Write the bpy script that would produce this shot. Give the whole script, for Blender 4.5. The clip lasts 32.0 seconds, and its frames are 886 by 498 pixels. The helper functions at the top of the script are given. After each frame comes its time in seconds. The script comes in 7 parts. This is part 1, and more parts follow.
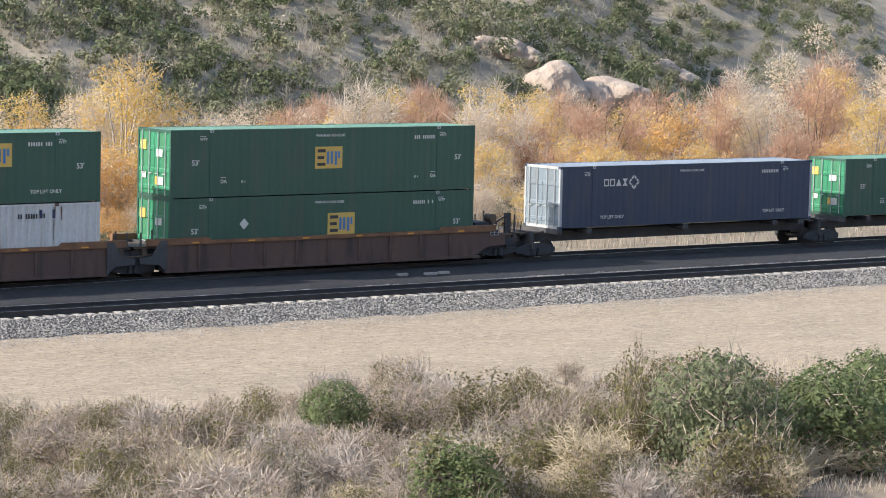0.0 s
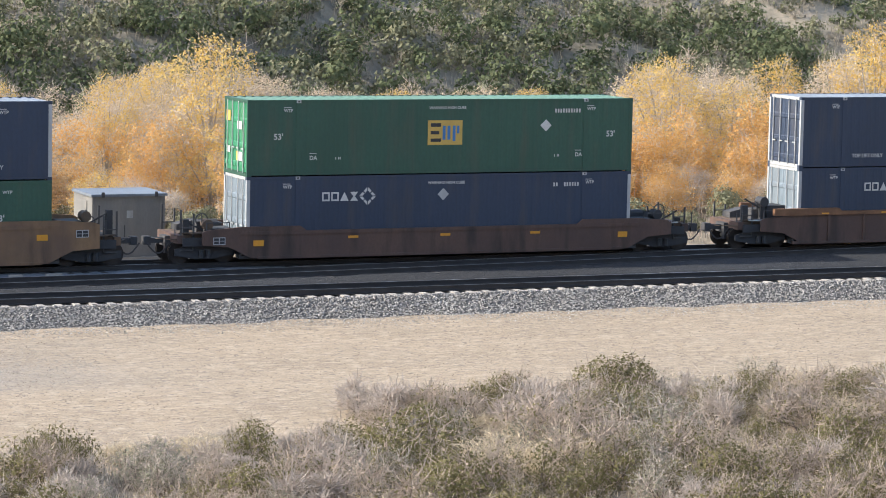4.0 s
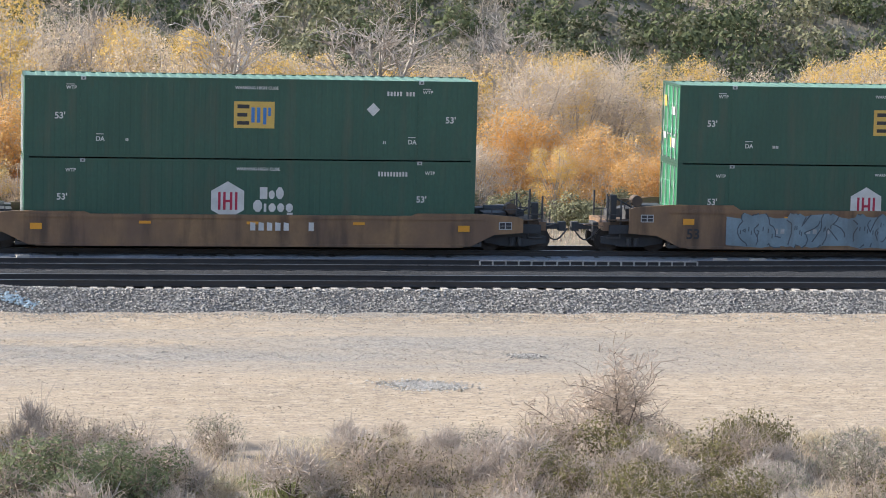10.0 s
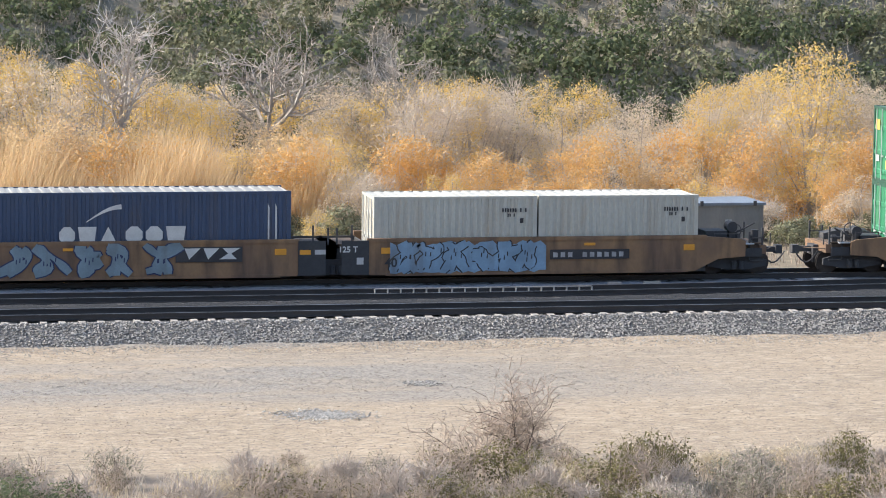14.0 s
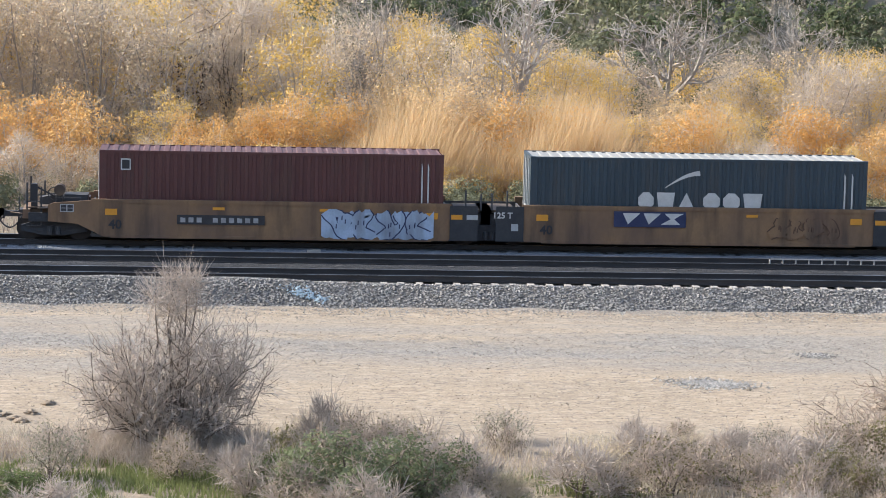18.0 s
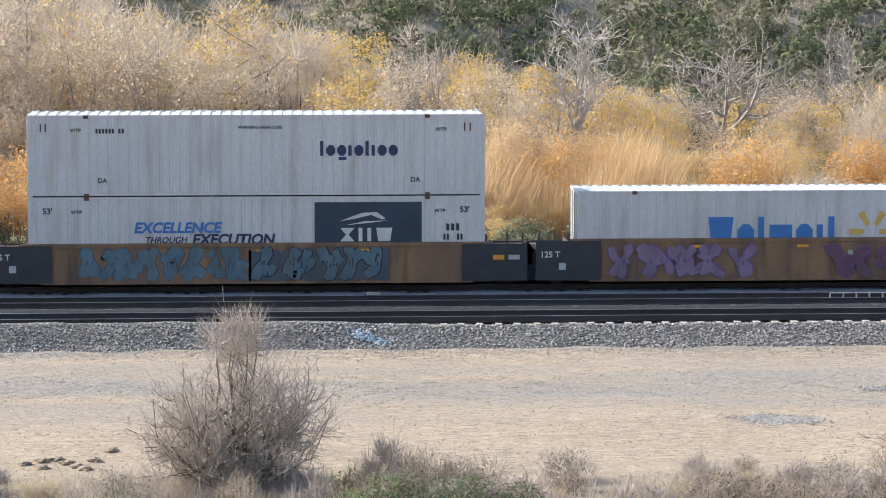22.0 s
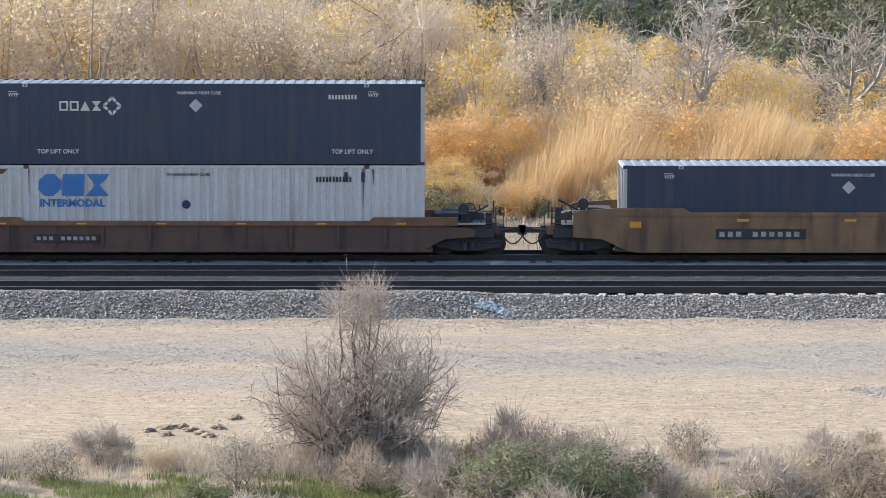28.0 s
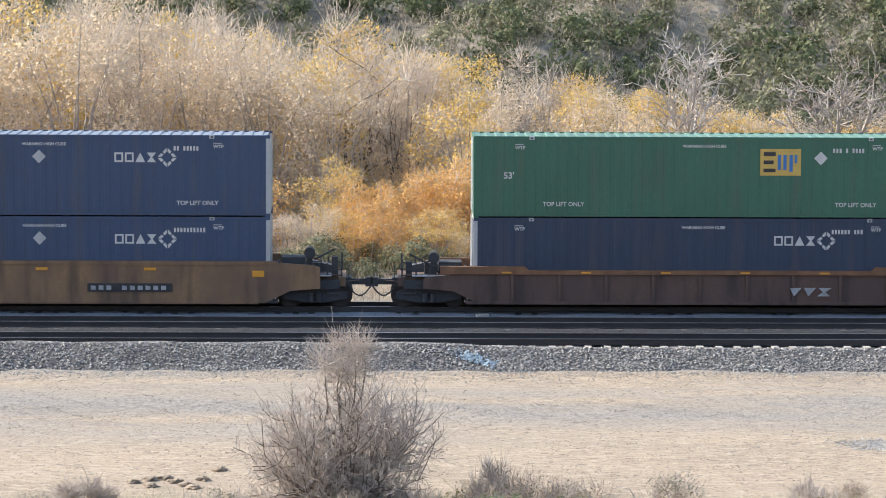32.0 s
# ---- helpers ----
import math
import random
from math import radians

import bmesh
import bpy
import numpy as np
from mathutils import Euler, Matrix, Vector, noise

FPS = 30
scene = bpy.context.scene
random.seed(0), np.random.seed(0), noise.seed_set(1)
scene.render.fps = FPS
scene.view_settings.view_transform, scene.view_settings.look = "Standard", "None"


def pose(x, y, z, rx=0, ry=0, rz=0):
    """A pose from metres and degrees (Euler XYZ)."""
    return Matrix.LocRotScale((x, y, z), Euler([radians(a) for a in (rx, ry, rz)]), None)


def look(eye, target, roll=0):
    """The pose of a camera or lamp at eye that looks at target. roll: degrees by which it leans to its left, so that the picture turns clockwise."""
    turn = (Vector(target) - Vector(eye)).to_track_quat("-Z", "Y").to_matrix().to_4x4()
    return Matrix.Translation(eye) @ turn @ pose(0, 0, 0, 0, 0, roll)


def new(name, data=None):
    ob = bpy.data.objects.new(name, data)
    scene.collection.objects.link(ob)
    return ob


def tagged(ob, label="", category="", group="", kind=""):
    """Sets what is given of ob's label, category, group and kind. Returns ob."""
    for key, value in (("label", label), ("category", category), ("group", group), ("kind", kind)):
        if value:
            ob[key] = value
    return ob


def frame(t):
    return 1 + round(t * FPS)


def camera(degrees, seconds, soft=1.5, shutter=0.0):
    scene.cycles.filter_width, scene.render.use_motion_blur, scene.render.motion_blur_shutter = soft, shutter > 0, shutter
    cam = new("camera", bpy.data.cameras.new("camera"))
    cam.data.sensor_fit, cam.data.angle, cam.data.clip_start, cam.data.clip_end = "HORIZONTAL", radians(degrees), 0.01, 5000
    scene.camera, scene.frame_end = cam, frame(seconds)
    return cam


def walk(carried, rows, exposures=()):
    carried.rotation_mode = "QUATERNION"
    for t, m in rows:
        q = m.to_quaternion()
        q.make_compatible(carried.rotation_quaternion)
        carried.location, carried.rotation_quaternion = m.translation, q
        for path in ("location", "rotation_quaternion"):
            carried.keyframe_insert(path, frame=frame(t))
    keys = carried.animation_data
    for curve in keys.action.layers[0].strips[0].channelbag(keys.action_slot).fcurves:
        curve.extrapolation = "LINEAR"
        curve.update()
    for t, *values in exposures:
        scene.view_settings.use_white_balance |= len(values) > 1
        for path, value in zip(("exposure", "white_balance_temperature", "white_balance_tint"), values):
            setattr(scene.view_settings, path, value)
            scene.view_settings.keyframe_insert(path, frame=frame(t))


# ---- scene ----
EYE = 12.975          # camera height over the rail tops, metres
SIDE = 106.36         # distance of the containers' near side
RAIL = SIDE + 1.295   # centre line of the train's track
DIRT = -0.95          # level of the bare dirt


def view(turn, tilt, lean):
    """The camera's pose: degrees to the right, up and leaning to its left."""
    return pose(0, 0, EYE, 90 + tilt, 0, -turn) @ pose(0, 0, 0, 0, 0, lean)


cam = camera(16.74, 32.0, 0.95)
walk(cam, [(0, view(37.68, -5.25, 1.31)),
           (0.5, view(36.17, -5.33, 1.24)),
           (1, view(35.01, -5.40, 1.21)),
           (1.5, view(33.70, -5.54, 1.19)),
           (2, view(31.90, -5.75, 1.20)),
           (2.5, view(30.50, -5.92, 1.22)),
           (3, view(28.45, -6.08, 1.20)),
           (3.5, view(25.64, -6.18, 1.20)),
           (5.5, view(19.52, -6.13, 1.09)),
           (6, view(18.20, -6.10, 1.16)),
           (6.5, view(16.79, -6.17, 1.21)),
           (7, view(14.30, -6.35, 1.06)),
           (7.5, view(13.36, -6.45, 1.15)),
           (8, view(12.87, -6.53, 1.32)),
           (8.5, view(12.65, -6.56, 1.42)),
           (9, view(12.22, -6.66, 1.51)),
           (9.5, view(11.23, -6.76, 1.61)),
           (10, view(10.01, -6.80, 1.52)),
           (10.5, view(9.61, -6.39, 1.54)),
           (11, view(9.33, -6.26, 1.44)),
           (11.5, view(9.28, -6.05, 1.34)),
           (12, view(9.69, -6.57, 1.46)),
           (12.5, view(12.14, -6.47, 1.39)),
           (13, view(12.62, -6.51, 1.30)),
           (13.5, view(12.64, -6.34, 0.81)),
           (14, view(12.02, -6.23, 0.67)),
           (14.5, view(10.12, -6.27, 0.42)),
           (16.5, view(6.82, -6.64, 0.98)),
           (17, view(5.21, -6.86, 0.99)),
           (17.5, view(4.66, -6.93, 1.20)),
           (18, view(4.48, -6.99, 1.29)),
           (18.5, view(4.33, -7.03, 1.21)),
           (19, view(4.25, -7.06, 0.88)),
           (19.5, view(4.16, -7.18, 0.25)),
           (20, view(4.24, -7.16, -0.40)),
           (20.5, view(4.36, -7.21, -0.71)),
           (21, view(4.29, -7.17, -0.55)),
           (21.5, view(3.73, -6.42, -0.24)),
           (22, view(3.34, -6.23, 0.03)),
           (22.5, view(2.33, -6.30, 0.26)),
           (23, view(1.71, -6.40, 0.76)),
           (23.5, view(1.21, -6.44, 0.93)),
           (24, view(0.91, -6.45, 0.81)),
           (24.5, view(0.85, -6.46, 0.68)),
           (25, view(0.86, -6.47, 0.47)),
           (25.5, view(0.90, -6.54, 0.48)),
           (27.5, view(0.94, -6.79, 0.13)),
           (28, view(0.98, -6.81, 0.14)),
           (28.5, view(0.99, -6.31, 0.02)),
           (29, view(1.07, -6.19, 0.10)),
           (29.5, view(1.11, -5.99, 0.11)),
           (30, view(1.19, -5.85, 0.26)),
           (30.5, view(1.29, -5.83, 0.34)),
           (31, view(1.37, -5.82, 0.35)),
           (31.5, view(1.35, -5.83, 0.32)),
           (32, view(1.25, -5.82, 0.30))], exposures=((0.0, 1.1), (2.0, 1.17), (30.8, 1.19), (32.0, 1.3)))

# ---- light ----
SUN = Vector((-0.783, 0.274, 0.559)).normalized()
sky = bpy.data.worlds.new("sky")
scene.world = sky
sky.use_nodes = True
wn = sky.node_tree.nodes
dome = wn.new("ShaderNodeTexSky")
dome.sky_type, dome.sun_disc = "NISHITA", False
dome.sun_elevation, dome.sun_rotation = math.asin(SUN.z), math.atan2(SUN.x, SUN.y)
dome.air_density, dome.dust_density = 1.0, 1.6
sky.node_tree.links.new(dome.outputs[0], wn["Background"].inputs[0])
wn["Background"].inputs[1].default_value = 0.15
sun = new("sun", bpy.data.lights.new("sun", "SUN"))
sun.data.energy, sun.data.angle, sun.data.color = 3.15, radians(0.55), (1.0, 0.94, 0.85)
sun.matrix_world = look(SUN * 300, (0, 0, 0))


# ---- materials ----
def mix_node(nt, a, b, fac, mode="MIX"):
    n = nt.nodes.new("ShaderNodeMix")
    n.data_type, n.blend_type = "RGBA", mode
    for socket, value in ((n.inputs[0], fac), (n.inputs[6], a), (n.inputs[7], b)):
        if isinstance(value, (int, float)):
            socket.default_value = value
        elif isinstance(value, tuple):
            socket.default_value = (*value[:3], 1)
        else:
            nt.links.new(value, socket)
    return n.outputs[2]


def noise_node(nt, coord, scale, detail=4, stretch=(1, 1, 1), lo=0.35, hi=0.65):
    m = nt.nodes.new("ShaderNodeMapping")
    m.inputs[3].default_value = stretch
    nt.links.new(coord, m.inputs[0])
    n = nt.nodes.new("ShaderNodeTexNoise")
    n.inputs["Scale"].default_value, n.inputs["Detail"].default_value = scale, detail
    nt.links.new(m.outputs[0], n.inputs["Vector"])
    r = nt.nodes.new("ShaderNodeMapRange")
    r.inputs[1].default_value, r.inputs[2].default_value = lo, hi
    nt.links.new(n.outputs[0], r.inputs[0])
    return r.outputs[0]


def surface(name, c1, c2, scale=1.0, fine=20.0, rough=0.7, metal=0.0, bump=0.2, dirt=None, dirt_amount=0.4, stretch=(1, 1, 1), dist=0.02, per_object=0.0):
    """A solid material: two colours mixed by broad noise, broken by fine grain, with streaks of dirt."""
    m = bpy.data.materials.new(name)
    m.use_nodes = True
    nt = m.node_tree
    b = nt.nodes["Principled BSDF"]
    co = nt.nodes.new("ShaderNodeTexCoord").outputs["Object"]
    broad = noise_node(nt, co, scale, 4, stretch)
    grain = noise_node(nt, co, fine, 3, stretch, 0.3, 0.7)
    col = mix_node(nt, c1, c2, broad)
    col = mix_node(nt, col, tuple(v * 0.6 for v in c1), mix_val(nt, grain, 0.35))
    if dirt:
        streak = noise_node(nt, co, 0.9, 5, (2.2, 2.2, 0.35), 0.5, 0.72)
        col = mix_node(nt, col, dirt, mix_val(nt, streak, dirt_amount))
    if per_object:
        info = nt.nodes.new("ShaderNodeObjectInfo")
        col = mix_node(nt, col, tuple(v * 0.45 for v in c1), mix_val(nt, info.outputs["Random"], per_object))
    nt.links.new(col, b.inputs["Base Color"])
    b.inputs["Roughness"].default_value, b.inputs["Metallic"].default_value = rough, metal
    if bump:
        bn = nt.nodes.new("ShaderNodeBump")
        bn.inputs["Strength"].default_value, bn.inputs["Distance"].default_value = bump, dist
        nt.links.new(grain, bn.inputs["Height"])
        nt.links.new(bn.outputs[0], b.inputs["Normal"])
    return m


def mix_val(nt, socket, factor):
    n = nt.nodes.new("ShaderNodeMath")
    n.operation = "MULTIPLY"
    nt.links.new(socket, n.inputs[0])
    n.inputs[1].default_value = factor
    return n.outputs[0]


def leafy(name, c1, c2, c3, through_light=0.35, shade=0.35, clump=0.5):
    """Leaves or thin twigs: each piece takes its own tone between three, each plant leans to one of them; some light passes through."""
    m = bpy.data.materials.new(name)
    m.use_nodes = True
    nt = m.node_tree
    nt.nodes.remove(nt.nodes["Principled BSDF"])
    island = nt.nodes.new("ShaderNodeNewGeometry").outputs["Random Per Island"]
    info = nt.nodes.new("ShaderNodeObjectInfo").outputs["Random"]
    col = mix_node(nt, c1, c2, island)
    co = nt.nodes.new("ShaderNodeTexCoord").outputs["Object"]
    col = mix_node(nt, col, c3, mix_val(nt, noise_node(nt, co, 0.7, 3), 0.8))
    col = mix_node(nt, col, c2, mix_val(nt, info, 0.45))
    col = mix_node(nt, col, tuple(v * 0.5 for v in c3), mix_val(nt, noise_node(nt, co, 3.2, 4, (1, 1, 1), 0.5, 0.66), clump))
    col = mix_node(nt, col, tuple(v * 0.55 for v in c3), mix_val(nt, noise_node(nt, info, 7.3, 0, (1, 1, 1), 0.45, 0.7), shade))
    d = nt.nodes.new("ShaderNodeBsdfDiffuse")
    t = nt.nodes.new("ShaderNodeBsdfTranslucent")
    s = nt.nodes.new("ShaderNodeMixShader")
    s.inputs[0].default_value = through_light
    for n in (d, t):
        nt.links.new(col, n.inputs[0])
    nt.links.new(d.outputs[0], s.inputs[1])
    nt.links.new(t.outputs[0], s.inputs[2])
    nt.links.new(s.outputs[0], nt.nodes["Material Output"].inputs[0])
    return m


def paint(name, c, rough=0.45, var=0.85, dirt=(0.11, 0.085, 0.06), amount=0.25):
    return surface(name, c, tuple(v * var for v in c), 0.5, 9, rough, 0, 0.05, dirt, amount, (1, 1, 0.6), 0.004)


GREEN = paint("green paint", (0.028, 0.094, 0.065), 0.5, 0.84)
# Lighter green for one container near the tail.
GREEN_PALE = paint("paler green paint", (0.046, 0.145, 0.092), 0.55, 0.85)
# GREEN raised in colour to stand in for sun on the door ends.
GREEN_LIT_END = paint("green paint brightened for sun on the doors", (0.035, 0.24, 0.12), 0.5, 0.85)
NAVY = paint("dark slate blue paint", (0.028, 0.047, 0.086), 0.55, 0.85)
BLUE = paint("deep blue paint", (0.038, 0.069, 0.135), 0.5, 0.85)
SLATE = paint("grey blue paint", (0.035, 0.06, 0.08), 0.55, 0.85)
WHITE = paint("white paint", (0.57, 0.575, 0.57), 0.5, 0.9, (0.25, 0.19, 0.13), 0.35)
CREAM = paint("cream paint", (0.50, 0.49, 0.43), 0.55, 0.9, (0.28, 0.2, 0.12), 0.3)
MAROON = paint("dull maroon paint", (0.11, 0.038, 0.036), 0.6, 0.8, (0.1, 0.07, 0.05), 0.3)
OCHRE = paint("mustard yellow paint", (0.38, 0.24, 0.045), 0.55, 0.88)
GREY_POST = paint("pale grey paint", (0.45, 0.46, 0.46), 0.5, 0.85)
# Roof colours, mostly paler than the sides below them.
CREAM_ROOF = paint("cream roof paint", (0.33, 0.32, 0.29), 0.55, 0.85)
SLATE_ROOF = paint("pale blue-grey roof paint", (0.20, 0.235, 0.28), 0.55, 0.85)
GREEN_ROOF = paint("pale green roof paint", (0.10, 0.21, 0.15), 0.55, 0.85)
TTX = surface("faded orange-yellow car paint", (0.265, 0.155, 0.078), (0.16, 0.097, 0.064), 0.8, 14, 0.75, 0, 0.15, (0.05, 0.035, 0.028), 0.75, (1, 1, 0.7), 0.006)
RUST = surface("rusty brown car paint", (0.135, 0.080, 0.060), (0.098, 0.062, 0.052), 0.9, 12, 0.85, 0, 0.2, (0.03, 0.025, 0.022), 0.7, (1, 1, 0.7), 0.006)
RUST_TOP = surface("worn rusty chord", (0.24, 0.12, 0.06), (0.15, 0.075, 0.04), 1.5, 12, 0.8, 0, 0.15)
TRUCK = surface("greasy black cast steel", (0.034, 0.036, 0.041), (0.045, 0.045, 0.048), 2.0, 16, 0.75, 0, 0.15)
BLACK = surface("sooty black steel", (0.055, 0.056, 0.06), (0.078, 0.075, 0.075), 2.0, 16, 0.8, 0, 0.15)
DECK = surface("weathered deck steel", (0.13, 0.09, 0.06), (0.07, 0.05, 0.04), 2.0, 14, 0.8, 0, 0.2)
STEEL = surface("worn wheel steel", (0.06, 0.052, 0.048), (0.035, 0.03, 0.027), 3.0, 20, 0.6, 0.5, 0.1)
INK_W = surface("white lettering", (0.62, 0.62, 0.60), (0.5, 0.5, 0.48), 2, 30, 0.6, 0, 0)
INK_B = surface("black lettering", (0.025, 0.025, 0.03), (0.04, 0.04, 0.045), 2, 30, 0.6, 0, 0)
INK_NAVY = surface("navy lettering", (0.02, 0.03, 0.09), (0.03, 0.04, 0.1), 2, 30, 0.6, 0, 0)
INK_PANEL = surface("blue-black panel print", (0.013, 0.034, 0.062), (0.022, 0.05, 0.085), 1, 20, 0.5, 0, 0)
INK_BLUE = surface("mid blue lettering", (0.035, 0.16, 0.42), (0.05, 0.19, 0.45), 2, 30, 0.6, 0, 0)
INK_RED = surface("crimson lettering", (0.42, 0.02, 0.06), (0.35, 0.02, 0.05), 2, 30, 0.6, 0, 0)
INK_Y = surface("yellow panel paint", (0.62, 0.42, 0.10), (0.55, 0.36, 0.09), 2, 30, 0.6, 0, 0)
INK_O = surface("orange reflector", (0.75, 0.33, 0.03), (0.65, 0.28, 0.03), 2, 30, 0.5, 0, 0)
INK_RUST = surface("rust stain", (0.13, 0.07, 0.045), (0.09, 0.05, 0.03), 3, 20, 0.8, 0, 0)
RAILSTEEL = surface("rail side steel", (0.055, 0.05, 0.05), (0.04, 0.037, 0.037), 1.5, 20, 0.75, 0.2, 0.1)
RAILTOP = surface("polished rail head", (0.42, 0.41, 0.40), (0.3, 0.29, 0.28), 1.5, 20, 0.35, 0.9, 0.05)
CONCRETE = surface("concrete tie", (0.44, 0.405, 0.36), (0.35, 0.32, 0.285), 3, 30, 0.9, 0, 0.2, None, 0, (1, 1, 1), 0.01, 0.3)
WOODTIE = surface("dark timber tie", (0.060, 0.058, 0.059), (0.044, 0.043, 0.044), 3, 30, 0.9, 0, 0.3)


# ---- mesh helpers ----
class Shape:
    """Collects corners and faces of one mesh."""

    def __init__(self):
        self.v, self.f = [], []

    def box(self, x0, x1, y0, y1, z0, z1):
        n = len(self.v)
        self.v += [(x0, y0, z0), (x1, y0, z0), (x1, y1, z0), (x0, y1, z0), (x0, y0, z1), (x1, y0, z1), (x1, y1, z1), (x0, y1, z1)]
        self.f += [tuple(n + i for i in q) for q in ((0, 3, 2, 1), (4, 5, 6, 7), (0, 1, 5, 4), (1, 2, 6, 5), (2, 3, 7, 6), (3, 0, 4, 7))]
        return self

    def prism(self, outline, y0, y1):
        """An outline of (x, z) points, anticlockwise seen from -y, pulled from y0 to y1."""
        n, k = len(self.v), len(outline)
        self.v += [(x, y0, z) for x, z in outline] + [(x, y1, z) for x, z in outline]
        self.f += [tuple(range(n, n + k)), tuple(range(n + 2 * k - 1, n + k - 1, -1))]
        self.f += [(n + i, n + k + i, n + k + (i + 1) % k, n + (i + 1) % k) for i in range(k)]
        return self

    def tube(self, p, q, r, r2=None, sides=8, caps=True):
        p, q = Vector(p), Vector(q)
        d = (q - p).normalized()
        a = d.orthogonal().normalized()
        b = d.cross(a)
        n = len(self.v)
        for c, rad in ((p, r), (q, r if r2 is None else r2)):
            self.v += [tuple(c + (a * math.cos(2 * math.pi * i / sides) + b * math.sin(2 * math.pi * i / sides)) * rad) for i in range(sides)]
        self.f += [(n + i, n + (i + 1) % sides, n + sides + (i + 1) % sides, n + sides + i) for i in range(sides)]
        if caps:
            self.f += [tuple(range(n + sides - 1, n - 1, -1)), tuple(range(n + sides, n + 2 * sides))]
        return self

    def flat(self, outline, y):
        """A flat shape facing -y."""
        n = len(self.v)
        self.v += [(x, y, z) for x, z in outline]
        self.f.append(tuple(range(n, n + len(outline))))
        return self

    def mesh(self, name, material, smooth=False):
        m = bpy.data.meshes.new(name)
        m.from_pydata(self.v, [], self.f)
        if material:
            m.materials.append(material)
        if smooth:
            m.shade_smooth()
        return m


def link(name, mesh, parent=None, place=None):
    ob = new(name, mesh)
    if parent:
        ob.parent = parent
    if place is not None:
        ob.matrix_basis = place
    return ob


def part(name, shape, material, parent, label="", place=None, smooth=False):
    ob = link(name, shape.mesh(name, material, smooth), parent, place)
    return tagged(ob, label)


def box(*a):
    return Shape().box(*a)


# ---- ground ----
def smooth_step(a, b, v):
    u = np.clip((v - a) / (b - a), 0, 1)
    return u * u * (3 - 2 * u)


def wobble(x, y, s, seed=0.0):
    """Cheap smooth unevenness, about -1 to 1."""
    return (np.sin(x / s * 1.3 + seed) * np.cos(y / s * 1.7 + seed * 2.1) + np.sin(x / s * 2.9 + y / s * 2.1 + seed * 3.3) * 0.5 + np.cos(x / s * 5.3 - y / s * 4.7 + seed) * 0.25) / 1.75


def ground_height(x, y):
    x, y = np.asarray(x, float), np.asarray(y, float)
    z = DIRT + 0.05 * wobble(x, y, 3.0) + 0.015 * wobble(x, y, 0.7, 2.0)
    z = z + np.clip(51 - y, 0, None) * 0.242 * smooth_step(51, 30, y)
    bed = smooth_step(94.5, 99.0, y) * (1 - smooth_step(111.5, 114.0, y))
    z = z * (1 - bed) + bed * -0.62
    foot = 163 + np.clip(x - 55, 0, None) * 0.18 + 4 * wobble(x, y * 0, 22, 1.0) + 42 * smooth_step(176, 204, x - (y - 200) * 0.3)
    up = np.clip(y - foot, 0, None)
    rise = 60 * (1 - np.exp(-up * 0.52 / 60)) * (1 + 0.22 * wobble(x, y, 19, 4.0)) + smooth_step(0, 8, up) * 0.7 * wobble(x, y, 5, 3.0)
    return z + rise


def axis(points):
    out = []
    for a, b, step in points:
        out += list(np.arange(a, b, step))
    return np.array(out)


def sheet(name, xs, ys, height, material):
    X, Y = np.meshgrid(xs, ys)
    Z = height(X, Y)
    nx, ny = len(xs), len(ys)
    v = np.stack([X, Y, Z], -1).reshape(-1, 3)
    i = (np.arange(ny - 1)[:, None] * nx + np.arange(nx - 1)[None]).reshape(-1)
    f = np.stack([i, i + 1, i + nx + 1, i + nx], 1)
    m = bpy.data.meshes.new(name)
    m.from_pydata(v.tolist(), [], f.tolist())
    m.materials.append(material)
    m.shade_smooth()
    return new(name, m)


